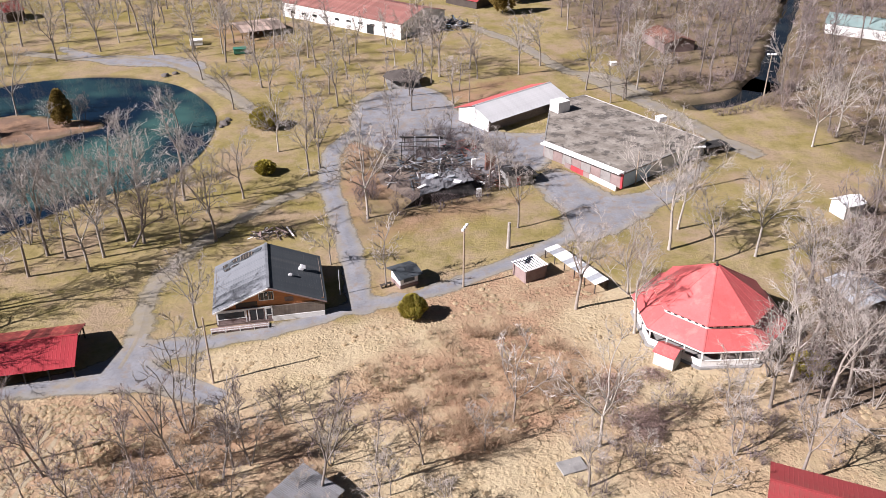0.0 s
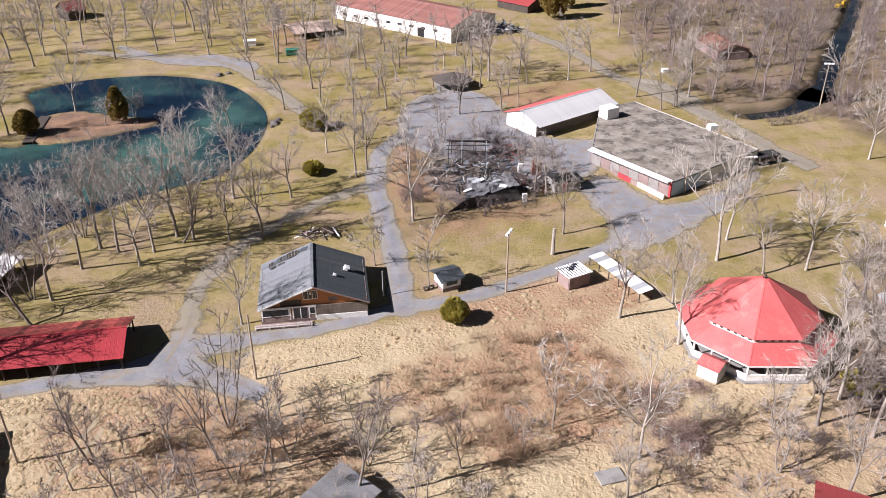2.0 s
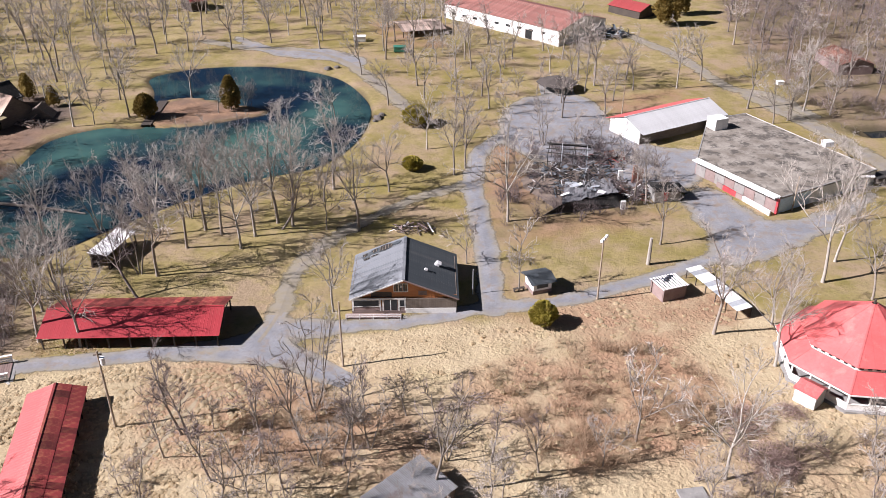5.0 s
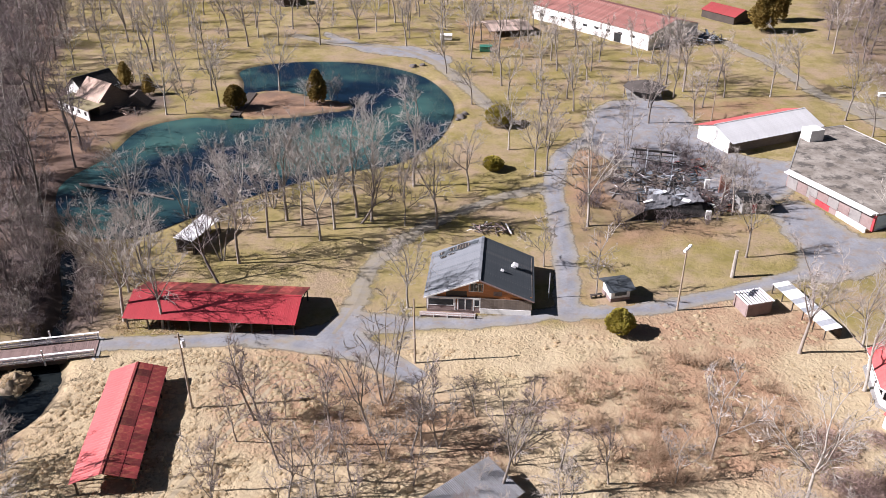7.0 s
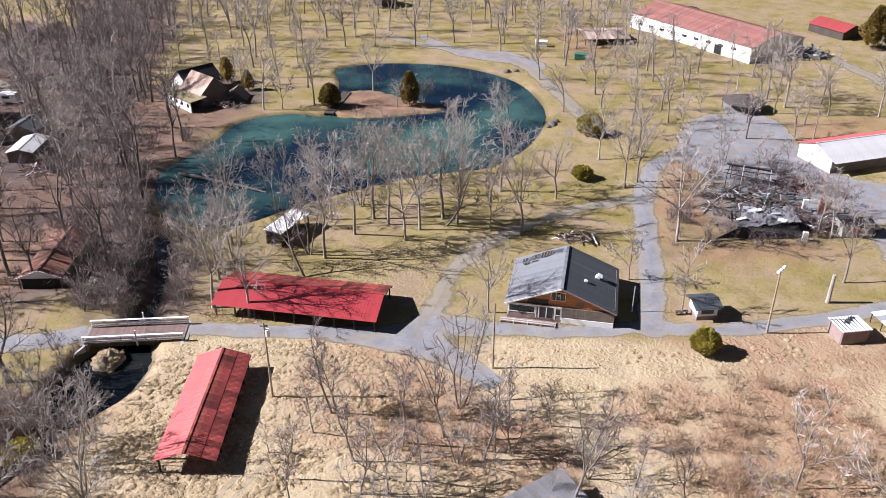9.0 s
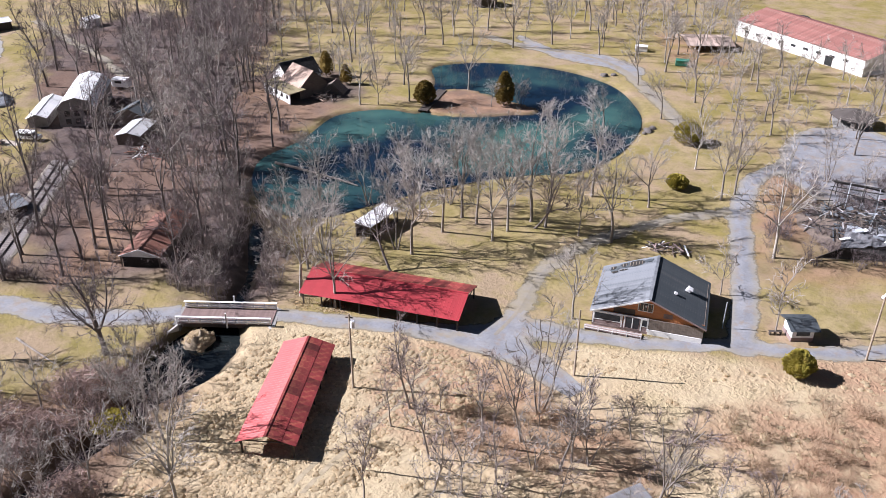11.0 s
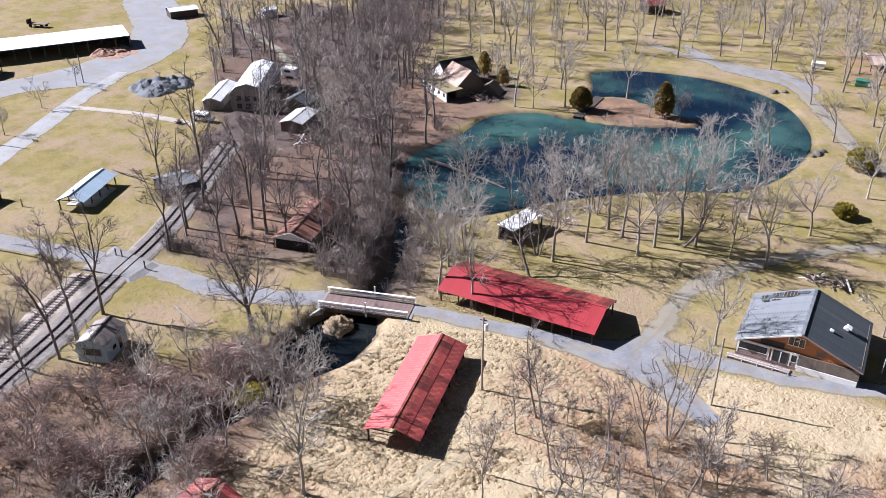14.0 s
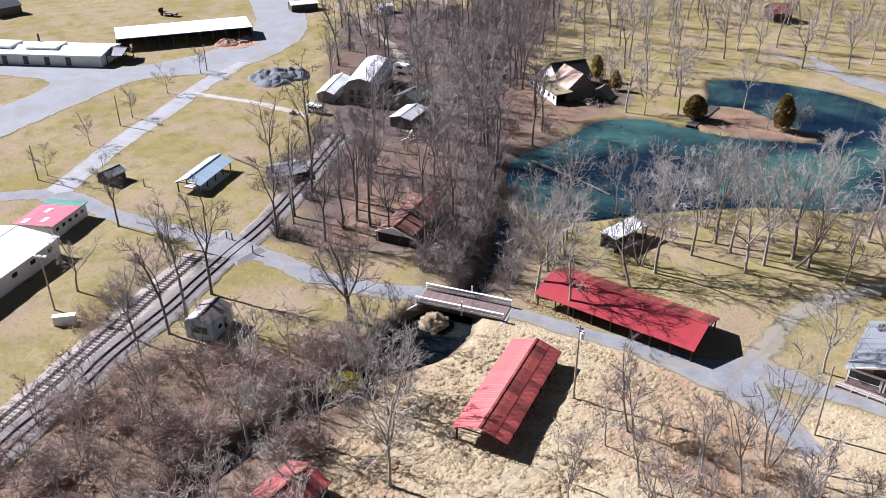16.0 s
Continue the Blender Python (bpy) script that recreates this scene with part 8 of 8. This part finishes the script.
leafy("cedar", "dark evergreen beside the abandoned house", *(-131.8, 164.8), 2.2, 6.5, CEDAR, 7, 0.5, count=1000)
leafy("pine_tree", "tall dark evergreen behind the long white hall", *(18.6, 266.0), 4.0, 12.0, CEDAR, 8, 0.4, leaf=0.45, count=3600)
leafy("pine_tree", "tall dark evergreen behind the long white hall", *(23.5, 281.0), 3.4, 11.0, CEDAR, 9, 0.4, leaf=0.45, count=2600)
leafy("low_bush", "low olive bush at the wood edge", *(46.3, 83.2), 2.2, 1.9, EVERGREEN, 10, leaf=0.28, count=900)
leafy("low_bush", "low olive bush in the thicket", *(-70.5, 44.3), 2.0, 1.8, EVERGREEN, 11, leaf=0.28, count=900)


# ---- brush, thickets and dry grass ----
def shrub_shape(seed, h, stems=11, sprays=9):
    rng = random.Random(seed)
    V, F = [], []
    for k in range(stems):
        a, t = rng.uniform(0, 2 * math.pi), rng.uniform(0.1, 0.75)
        d = Vector((math.cos(a) * t, math.sin(a) * t, 1)).normalized()
        ln = h * rng.uniform(0.6, 1.05)
        p = Vector((rng.uniform(-0.4, 0.4), rng.uniform(-0.4, 0.4), -0.1))
        sliver(V, F, rng, p, d, ln, 0.032)
        for j in range(sprays):
            q = p + d * ln * rng.uniform(0.25, 0.95)
            sliver(V, F, rng, q, side_way(rng, d, rng.uniform(0.3, 1.1)), h * rng.uniform(0.2, 0.5), 0.02)
    return np.array([tuple(v) for v in V]), np.array(F)


def tuft_shape(seed, h, blades=13):
    rng = random.Random(seed)
    V, F = [], []
    for k in range(blades):
        a, t = rng.uniform(0, 2 * math.pi), rng.uniform(0.5, 1.8)
        d = Vector((math.cos(a) * t * 1.5, math.sin(a) * t * 1.5, 1)).normalized()
        sliver(V, F, rng, Vector((rng.uniform(-0.12, 0.12), rng.uniform(-0.12, 0.12), -0.05)), d, h * rng.uniform(0.7, 1.3), 0.06)
    return np.array([tuple(v) for v in V]), np.array(F)


def tussock_shape(seed, r=0.5, h=0.14):
    """A hummock of matted grass: a lumpy dome with drooping blades round its rim."""
    rng = random.Random(seed)
    V, F = [Vector((rng.uniform(-0.08, 0.08), rng.uniform(-0.08, 0.08), h))], []
    n = 8
    for ring, (k, z) in enumerate(((0.55, 0.8), (1.0, 0.0))):
        for i in range(n):
            a = 2 * math.pi * (i + 0.5 * ring + rng.uniform(-0.2, 0.2)) / n
            q = r * k * rng.uniform(0.75, 1.25)
            V.append(Vector((math.cos(a) * q, math.sin(a) * q, h * z * rng.uniform(0.75, 1.15) - 0.06 * ring)))
    for i in range(n):
        j = (i + 1) % n
        F += [(0, 1 + i, 1 + j), (1 + i, 1 + n + i, 1 + j), (1 + j, 1 + n + i, 1 + n + j)]
    for k in range(10):
        a = rng.uniform(0, 2 * math.pi)
        p = Vector((math.cos(a) * r * 0.5, math.sin(a) * r * 0.5, h * 0.6))
        sliver(V, F, rng, p, Vector((math.cos(a), math.sin(a), rng.uniform(-0.5, 0.5))).normalized(), r * rng.uniform(0.6, 1.1), 0.05)
    return np.array([tuple(v) for v in V]), np.array(F)


def spread_stuff(name, label, category, shapes, places, sizes, material, seed, z=-0.05):
    rng = np.random.default_rng(seed)
    vs, fs, base = [], [], 0
    for i, (x, y) in enumerate(places):
        V, F = shapes[i % len(shapes)]
        a, s = rng.uniform(0, 2 * np.pi), rng.uniform(*sizes)
        c, n = np.cos(a) * s, np.sin(a) * s
        zz = z(x, y) if callable(z) else z
        vs.append(np.stack([V[:, 0] * c - V[:, 1] * n + x, V[:, 0] * n + V[:, 1] * c + y, V[:, 2] * s + zz], 1))
        fs.append(F + base)
        base += len(V)
    me = bpy.data.meshes.new(name)
    me.from_pydata(np.concatenate(vs).tolist(), [], np.concatenate(fs).tolist())
    me.materials.append(material)
    return tagged(new(name, me), label, category, kind="stuff")


def strew(polys, count, seed, away=True, patch=-9.0):
    """Random places over several outlines, off the roads and the pond."""
    rng = np.random.default_rng(seed)
    out = []
    for poly in polys:
        xs, ys = np.array([p[0] for p in poly]), np.array([p[1] for p in poly])
        area = abs(np.dot(xs, np.roll(ys, 1)) - np.dot(ys, np.roll(xs, 1))) / 2
        n = int(count * area / 1000)
        px, py = rng.uniform(xs.min(), xs.max(), n * 3), rng.uniform(ys.min(), ys.max(), n * 3)
        ok = inside(px, py, poly) & (signed(px, py, POND) < -0.3) & (lumps(px, py, 3.0, seed * 1.7) + 0.6 * lumps(px, py, 1.2, seed) > patch)
        if away:
            ok &= (line_distance(px, py, CREEK) > 2.2) & (np.hypot(px - POOL[0], py - POOL[1]) > 6.8)
        for w, line in [*ROADS.values(), *DRIVES.values()]:
            ok &= line_distance(px, py, smooth_line(line, step=4)) > w / 2 + 0.5
        out += list(zip(px[ok][:n].tolist(), py[ok][:n].tolist()))
    return out


def on_land_brush(x, y):
    a, b = np.array([x]), np.array([y])
    return signed(a, b, POND)[0] < 0 and all(line_distance(a, b, smooth_line(line, step=3))[0] > w / 2 + 0.6 for w, line in ROADS.values())


def tangle_shape(seed, r=1.7, h=1.5, count=230):
    """A rounded heap of vines: many short curling twigs over an uneven dome."""
    rng = random.Random(seed)
    V, F = [], []
    for k in range(count):
        a, u = rng.uniform(0, 2 * math.pi), math.sqrt(rng.random())
        lump = 1 + 0.3 * noise.noise(Vector((math.cos(a) * 1.5, math.sin(a) * 1.5, seed)))
        p = Vector((math.cos(a) * r * u * lump, math.sin(a) * r * u * lump, h * math.sqrt(max(0.0, 1 - u * u)) * lump * rng.uniform(0.55, 1.0)))
        d = Vector((rng.uniform(-1, 1), rng.uniform(-1, 1), rng.uniform(-0.3, 0.6))).normalized()
        sliver(V, F, rng, p, d, rng.uniform(0.5, 1.1), rng.choice((0.018, 0.026, 0.04)))
    return np.array([tuple(v) for v in V]), np.array(F)


TANGLES = [tangle_shape(s) for s in range(5)]
SHRUBS = [shrub_shape(s, 2.6) for s in range(6)]
TUFTS = [tuft_shape(s, 0.14, 9) for s in range(8)]
CREEK_BANK = [(-83.3, 68.5), (-86.2, 84.2), (-98.0, 96.9), (-87.8, 98.1), (-77.4, 83.1), (-72.1, 71.9), (-72.1, 67.4)]
BANK_LOW = [(-70.0, 65.5), (-68.1, 55.8), (-62.9, 42.0), (-62.3, 29.0), (-66.7, 21.4), (-75.5, 36.7), (-75.9, 50.6), (-76.2, 60.5)]
SCRUB_DEEP = [(-2.8, 83.5), (2.6, 91.4), (12.0, 94.9), (17.5, 84.5), (15.9, 71.9), (0.7, 65.5)]
SCRUB = [(-10.5, 84.8), (-1.9, 91.1), (9.0, 95.2), (16.3, 84.9), (13.0, 75.1), (6.0, 68.5), (-2.8, 68.5), (-9.8, 76.1)]
SCRUB_WEST = [(-42.7, 76.0), (-31.2, 78.1), (-21.1, 72.1), (-10.3, 68.5), (-13.0, 60.3), (-39.7, 60.2)]
SLOPE = [(-69.5, 67.0), (-66.8, 72.2), (-49.7, 53.4), (-61.0, 43.4), (-63.2, 48.6), (-67.0, 59.2)]


def off_rut(places):
    """Leaves the wheel ruts and the floor of the red shed free."""
    px, py = np.array([p[0] for p in places]), np.array([p[1] for p in places])
    d = line_distance(px, py, smooth_line(RUT, step=4))
    ok = ~((d > 0.45) & (d < 1.15))
    return [p for p, k in zip(places, ok) if k]


def off_slope(places):
    px, py = np.array([p[0] for p in places]), np.array([p[1] for p in places])
    ok = ~inside(px, py, SLOPE) & (np.hypot(px - POOL[0], py - POOL[1]) > 7.0)
    return [p for p, k in zip(places, ok) if k]


spread_stuff("thicket_brush", "tangled mauve-brown leafless brush under the trees", "brush", SHRUBS, off_slope(strew([WOOD_NEAR], 70, 1, patch=0.3)), (0.5, 1.2), BRUSH, 1)
spread_stuff("vine_heaps", "rounded heaps of pinkish-brown leafless vines", "brush", TANGLES, off_slope(strew([WOOD_NEAR], 170, 21, patch=0.3)), (0.8, 2.1), BRUSH_ROSE, 11)
VINES_EAST = [(18.4, 82.0), (24.4, 84.0), (30.3, 80.1), (30.2, 73.9), (22.2, 70.0), (17.9, 73.9)]
spread_stuff("vine_heaps", "low brown vine heaps below the carousel", "brush", TANGLES, strew([VINES_EAST], 300, 22, patch=-0.2), (0.4, 0.95), BRUSH_ROSE, 12)
TRACK_BRUSH = [(-110.6, 56.8), (-114.1, 60.5), (-111.0, 63.3), (-106.9, 60.6)]
spread_stuff("wood_brush", "grey-brown leafless undergrowth in the woods", "brush", SHRUBS, strew([WOOD_POND], 75, 2, patch=0.05) + strew([WOOD_EDGE], 70, 29) + strew([TRACK_BRUSH], 700, 31, patch=-0.5) + strew([WOOD_SIDE], 85, 2) + strew([WOOD_BANK], 80, 28, patch=0.0), (0.7, 1.5), TWIG_DARK, 2)
up_places = []
for (x0, y0), (x1, y1) in zip(CREEK_UP[:-1], CREEK_UP[1:]):
    for k in range(3):
        f, o = 0.3 * k + 0.2, (-6.5, 6.0, 8.0)[k]
        d = Vector((x1 - x0, y1 - y0)).normalized()
        up_places.append((x0 + (x1 - x0) * f - d.y * o, y0 + (y1 - y0) * f + d.x * o))
spread_stuff("upper_creek_brush", "leafless brush along the upper creek", "brush", SHRUBS, up_places, (0.5, 1.0), TWIG_BROWN, 20, -0.1)
spread_stuff("far_brush", "tan leafless brush in the wood by the upper creek", "brush", SHRUBS, [p for p in strew([WOOD_FAR], 52, 3) if line_distance(np.array([p[0]]), np.array([p[1]]), CREEK_UP)[0] > 5.5], (0.6, 1.3), TWIG_BROWN, 14)
bank_rng = random.Random(77)
bank_places = []
for (x0, y0), (x1, y1) in zip(CREEK[4:-1], CREEK[5:]):
    d = Vector((x1 - x0, y1 - y0)).normalized()
    for k in range(2):
        o = bank_rng.choice((-1, 1)) * bank_rng.uniform(1.4, 5.5)
        f = bank_rng.random()
        x, y = x0 + (x1 - x0) * f - d.y * o, y0 + (y1 - y0) * f + d.x * o
        if math.dist((x, y), POOL) > 7.5 and math.dist((x, y), BRIDGE_A) > 4.5 and math.dist((x, y), BRIDGE_B) > 5.5 and on_land_brush(x, y):
            bank_places.append((x, y))
left_bank = [(-80.6, 63.9), (-80.3, 61.2), (-79.6, 58.7), (-78.8, 56.4), (-77.7, 54.5), (-76.7, 52.6)]
pool_places = [(x + bank_rng.uniform(-1.3, 1.3), y + bank_rng.uniform(-1.3, 1.3)) for x, y in left_bank for k in range(6)]
spread_stuff("pool_brush", "dark leafless shrubs on the bank beside the bridge", "brush", SHRUBS, pool_places, (0.35, 0.7), TWIG_DARK, 19, -0.6)
spread_stuff("bank_brush", "leafless brush along the creek banks", "brush", SHRUBS, off_slope(strew([CREEK_BANK, BANK_LOW], 60, 4, patch=0.1) + bank_places), (0.6, 1.2), TWIG_DARK, 3, -0.5)
EDGE_SCRUB = [(13.8, 70.3), (27.1, 78.2), (43.1, 82.7), (46.0, 74.2), (42.1, 61.9), (12.5, 60.3)]
spread_stuff("edge_scrub", "dark brown scrub at the field edge", "brush", SHRUBS, strew([EDGE_SCRUB], 110, 23, patch=0.1), (0.5, 1.0), TWIG_DARK, 13)
spread_stuff("scrub", "thin reddish-brown scrub in the dry field", "brush", SHRUBS, strew([SCRUB], 260, 5, patch=-0.7) + strew([SCRUB_WEST], 170, 6, patch=-0.2) + strew([SCRUB_DEEP], 150, 26, patch=-0.3), (0.35, 1.0), SCRUB_TWIG, 4)
TUSSOCKS = [tussock_shape(s) for s in range(7)]
TUSSOCK_FIELD = [(-68.5, 66.0), (-60.0, 73.0), (-47.5, 77.2), (-37.5, 76.0), (-33.0, 70.0), (-40.0, 58.0), (-44.8, 25.0), (-61.5, 33.0), (-66.5, 50.0)]
spread_stuff("tussocks", "close-set hummocks of pale straw grass on the bank", "grass", TUSSOCKS, off_rut(strew([TUSSOCK_FIELD], 1800, 7)), (0.4, 1.1), STRAW, 5, -0.07)
spread_stuff("tussocks", "scattered hummocks of straw grass over the dry field", "grass", TUSSOCKS, strew([FIELD], 300, 34, patch=-0.1), (0.45, 1.1), STRAW, 25, -0.1)


# ---- logs, dam, wagon and other small things ----
def log(x0, y0, x1, y1, r, label, z=0.15, branches=3, seed=0, material=None):
    e = thing("fallen_log", label, "log", x0, y0, z, line_yaw((x0, y0), (x1, y1)))
    rng = random.Random(seed)
    V, F = [], []
    pts = grow(V, F, rng, Vector((0, 0, 0)), Vector((1, 0, 0)), math.dist((x0, y0), (x1, y1)), r, r * 0.45, 8, 7, 0.05, 0.0)
    for k in range(branches):
        p = pts[rng.randrange(3, 8)]
        grow(V, F, rng, p, Vector((0.7, rng.uniform(-1, 1), rng.uniform(0.1, 0.8))), rng.uniform(1.2, 3.0), r * 0.4, 0.03, 3, 5, 0.15, 0.0)
    raw_part("stem", V, F, material or BARK_PALE, e)


log(*(-105.7, 114.1), *(-85.6, 113.1), 0.32, "dead tree fallen across the pond outlet", -0.1, 6, 1, BARK_DARK)
log(*(-95.8, 49.9), *(-82.5, 47.6), 0.17, "pale fallen trunk lying on the grass", 0.12, 5, 2, BARK_MID)
log(*(-79.1, 42.4), *(-77.2, 42.1), 0.14, "pale fallen branch in the thicket", 0.1, 1, 3)
log(*(46.9, 74.7), *(49.8, 70.9), 0.22, "pale fallen trunk at the wood edge", 0.12, 3, 4)
log(*(-148.0, 69.4), *(-135.8, 69.7), 0.2, "dark fallen trunk beside the railway", 0.12, 3, 5, BARK_DARK)
dam_a, dam_b = (-100.3, 170.2), (-96.4, 154.7)
dam = thing("pond_footway", "dark plank footway from the bank to the island", "footbridge", (dam_a[0] + dam_b[0]) / 2, (dam_a[1] + dam_b[1]) / 2, 0, line_yaw(dam_a, dam_b))
dl = math.dist(dam_a, dam_b)
for k in range(16):
    boxed("plank", DARK_WOOD, dam, -dl / 2 + dl * k / 16 + 0.02, -dl / 2 + dl * (k + 1) / 16 - 0.02, -1.1, 1.1, 0.05, 0.13)
for y in (-1.0, 1.0):
    boxed("stringer", DARK_WOOD, dam, -dl / 2, dl / 2, y - 0.1, y + 0.1, -1.4, 0.05)
mound("grassy_mound", "hump of dry grass and stones under the bridge", *(-76.0, 63.3), 2.1, 1.3, STRAW_BANK, 3)
bpy.data.objects["grassy_mound"].location.z = -1.4
mound_at = (-76.0, 63.3)
mound_rng = random.Random(8)
mound_places = [(mound_at[0] + mound_rng.uniform(-1.7, 1.7), mound_at[1] + mound_rng.uniform(-1.7, 1.7)) for _ in range(160)]
spread_stuff("mound_grass", "shaggy dry grass on the hump under the bridge", "grass", TUSSOCKS, mound_places[:70], (0.5, 1.1), STRAW, 17,
             lambda x, y: -1.5 + 1.3 * max(0.0, 1 - ((x - mound_at[0]) ** 2 + (y - mound_at[1]) ** 2) / 4.4) ** 0.75)
for x, y, r in ((-70.1, 201.8, 1.0), (-68.2, 203.5, 0.8), (-47.6, 168.6, 1.0), (-47.4, 170.6, 0.8), (-47.9, 166.8, 0.6)):
    rock = thing("boulder", "dark weathered boulder at the edge of the pond", "rock", x, y, 0, 40 * r, "boulders round the pond")
    bm = bmesh.new()
    bmesh.ops.create_icosphere(bm, subdivisions=2, radius=r)
    for v in bm.verts:
        v.co *= 1 + 0.45 * noise.noise(v.co * 0.9 + Vector((x, y, 0)))
        v.co.z = v.co.z * 0.6 + 0.1
    part("stone", bm, DARK_STONE, rock)
digger = thing("excavator", "small yellow excavator parked by the upper creek", "excavator", *(113.2, 282.9), 0, 30)
boxed("tracks", CHARRED, digger, -1.6, 1.6, -1.1, 1.1, 0.0, 0.7, bevel=0.15)
boxed("body", YELLOW_PAINT, digger, -1.6, 1.2, -1.0, 1.0, 0.7, 1.9, bevel=0.12)
boxed("cab", YELLOW_PAINT, digger, 0.1, 1.3, -1.0, 0.1, 1.9, 2.9, bevel=0.08)
bm = bmesh.new()
beam(bm, (1.2, 0.4, 1.6), (3.2, 0.4, 3.4), 0.3)
beam(bm, (3.2, 0.4, 3.4), (4.4, 0.4, 1.4), 0.25)
part("boom", bm, YELLOW_PAINT, digger)
wagon = thing("farm_wagon", "dark flatbed wagon parked behind the long barn", "wagon", *(-269.3, 112.0), 0, 30)
boxed("bed", GREY_WOOD, wagon, -3.2, 3.2, -1.1, 1.1, 0.9, 1.1)
boxed("headboard", DARK_WOOD, wagon, -3.2, -3.0, -1.1, 1.1, 1.1, 2.3)
for sx in (-2.0, 2.0):
    for sy in (-1.1, 1.1):
        bm = bmesh.new()
        bmesh.ops.create_cone(bm, cap_ends=True, segments=12, radius1=0.55, radius2=0.55, depth=0.25, matrix=pose(sx, sy, 0.55, 90))
        part("wheel", bm, CHARRED, wagon)
on_ridge(shed, "far_dark_house", "house with dark roof beyond the fairground", "house", (-307.1, 66.8), (-308.6, 75.5), 4.5, 3.0, 5.0, GREY_WOOD, SHINGLE)
on_ridge(shed, "far_white_trailer", "white trailer among trees", "trailer", (-226.6, 165.9), (-226.6, 171.1), 1.6, 2.4, 3.0, WHITE_WALL, WHITE_METAL)
TRACKSIDE = [(-105.7, 23.2), (-111.8, 27.1), (-113.0, 32.1), (-108.7, 33.0), (-103.9, 27.4), (-101.2, 22.9)]
spread_stuff("trackside_brush", "dark leafless brush on the railway bank", "brush", SHRUBS, strew([TRACKSIDE], 1000, 31), (0.4, 0.8), BRUSH_ROSE, 15)
STRAW_EDGE = [(-96.4, 12.5), (-103.5, 22.6), (-100.9, 23.2), (-97.6, 18.0), (-94.2, 12.6)]
spread_stuff("bank_grass", "rough straw grass along the railway bank", "grass", TUFTS, strew([STRAW_EDGE], 9000, 32), (1.8, 4.0), STRAW, 16)
SHELTER_BANK = [(-71.7, 78.2), (-70.1, 80.4), (-60.5, 78.2), (-61.1, 76.4), (-67.4, 73.6)]
spread_stuff("shelter_grass", "straw grass on the bank before the long shelter", "grass", TUFTS, strew([SHELTER_BANK], 9000, 33), (1.5, 3.4), STRAW, 18)
spread_stuff("ruin_brush", "bare twiggy bushes around the burned building", "brush", SHRUBS, strew([RUIN_YARD], 150, 9), (0.6, 1.3), TWIG_DARK, 6)
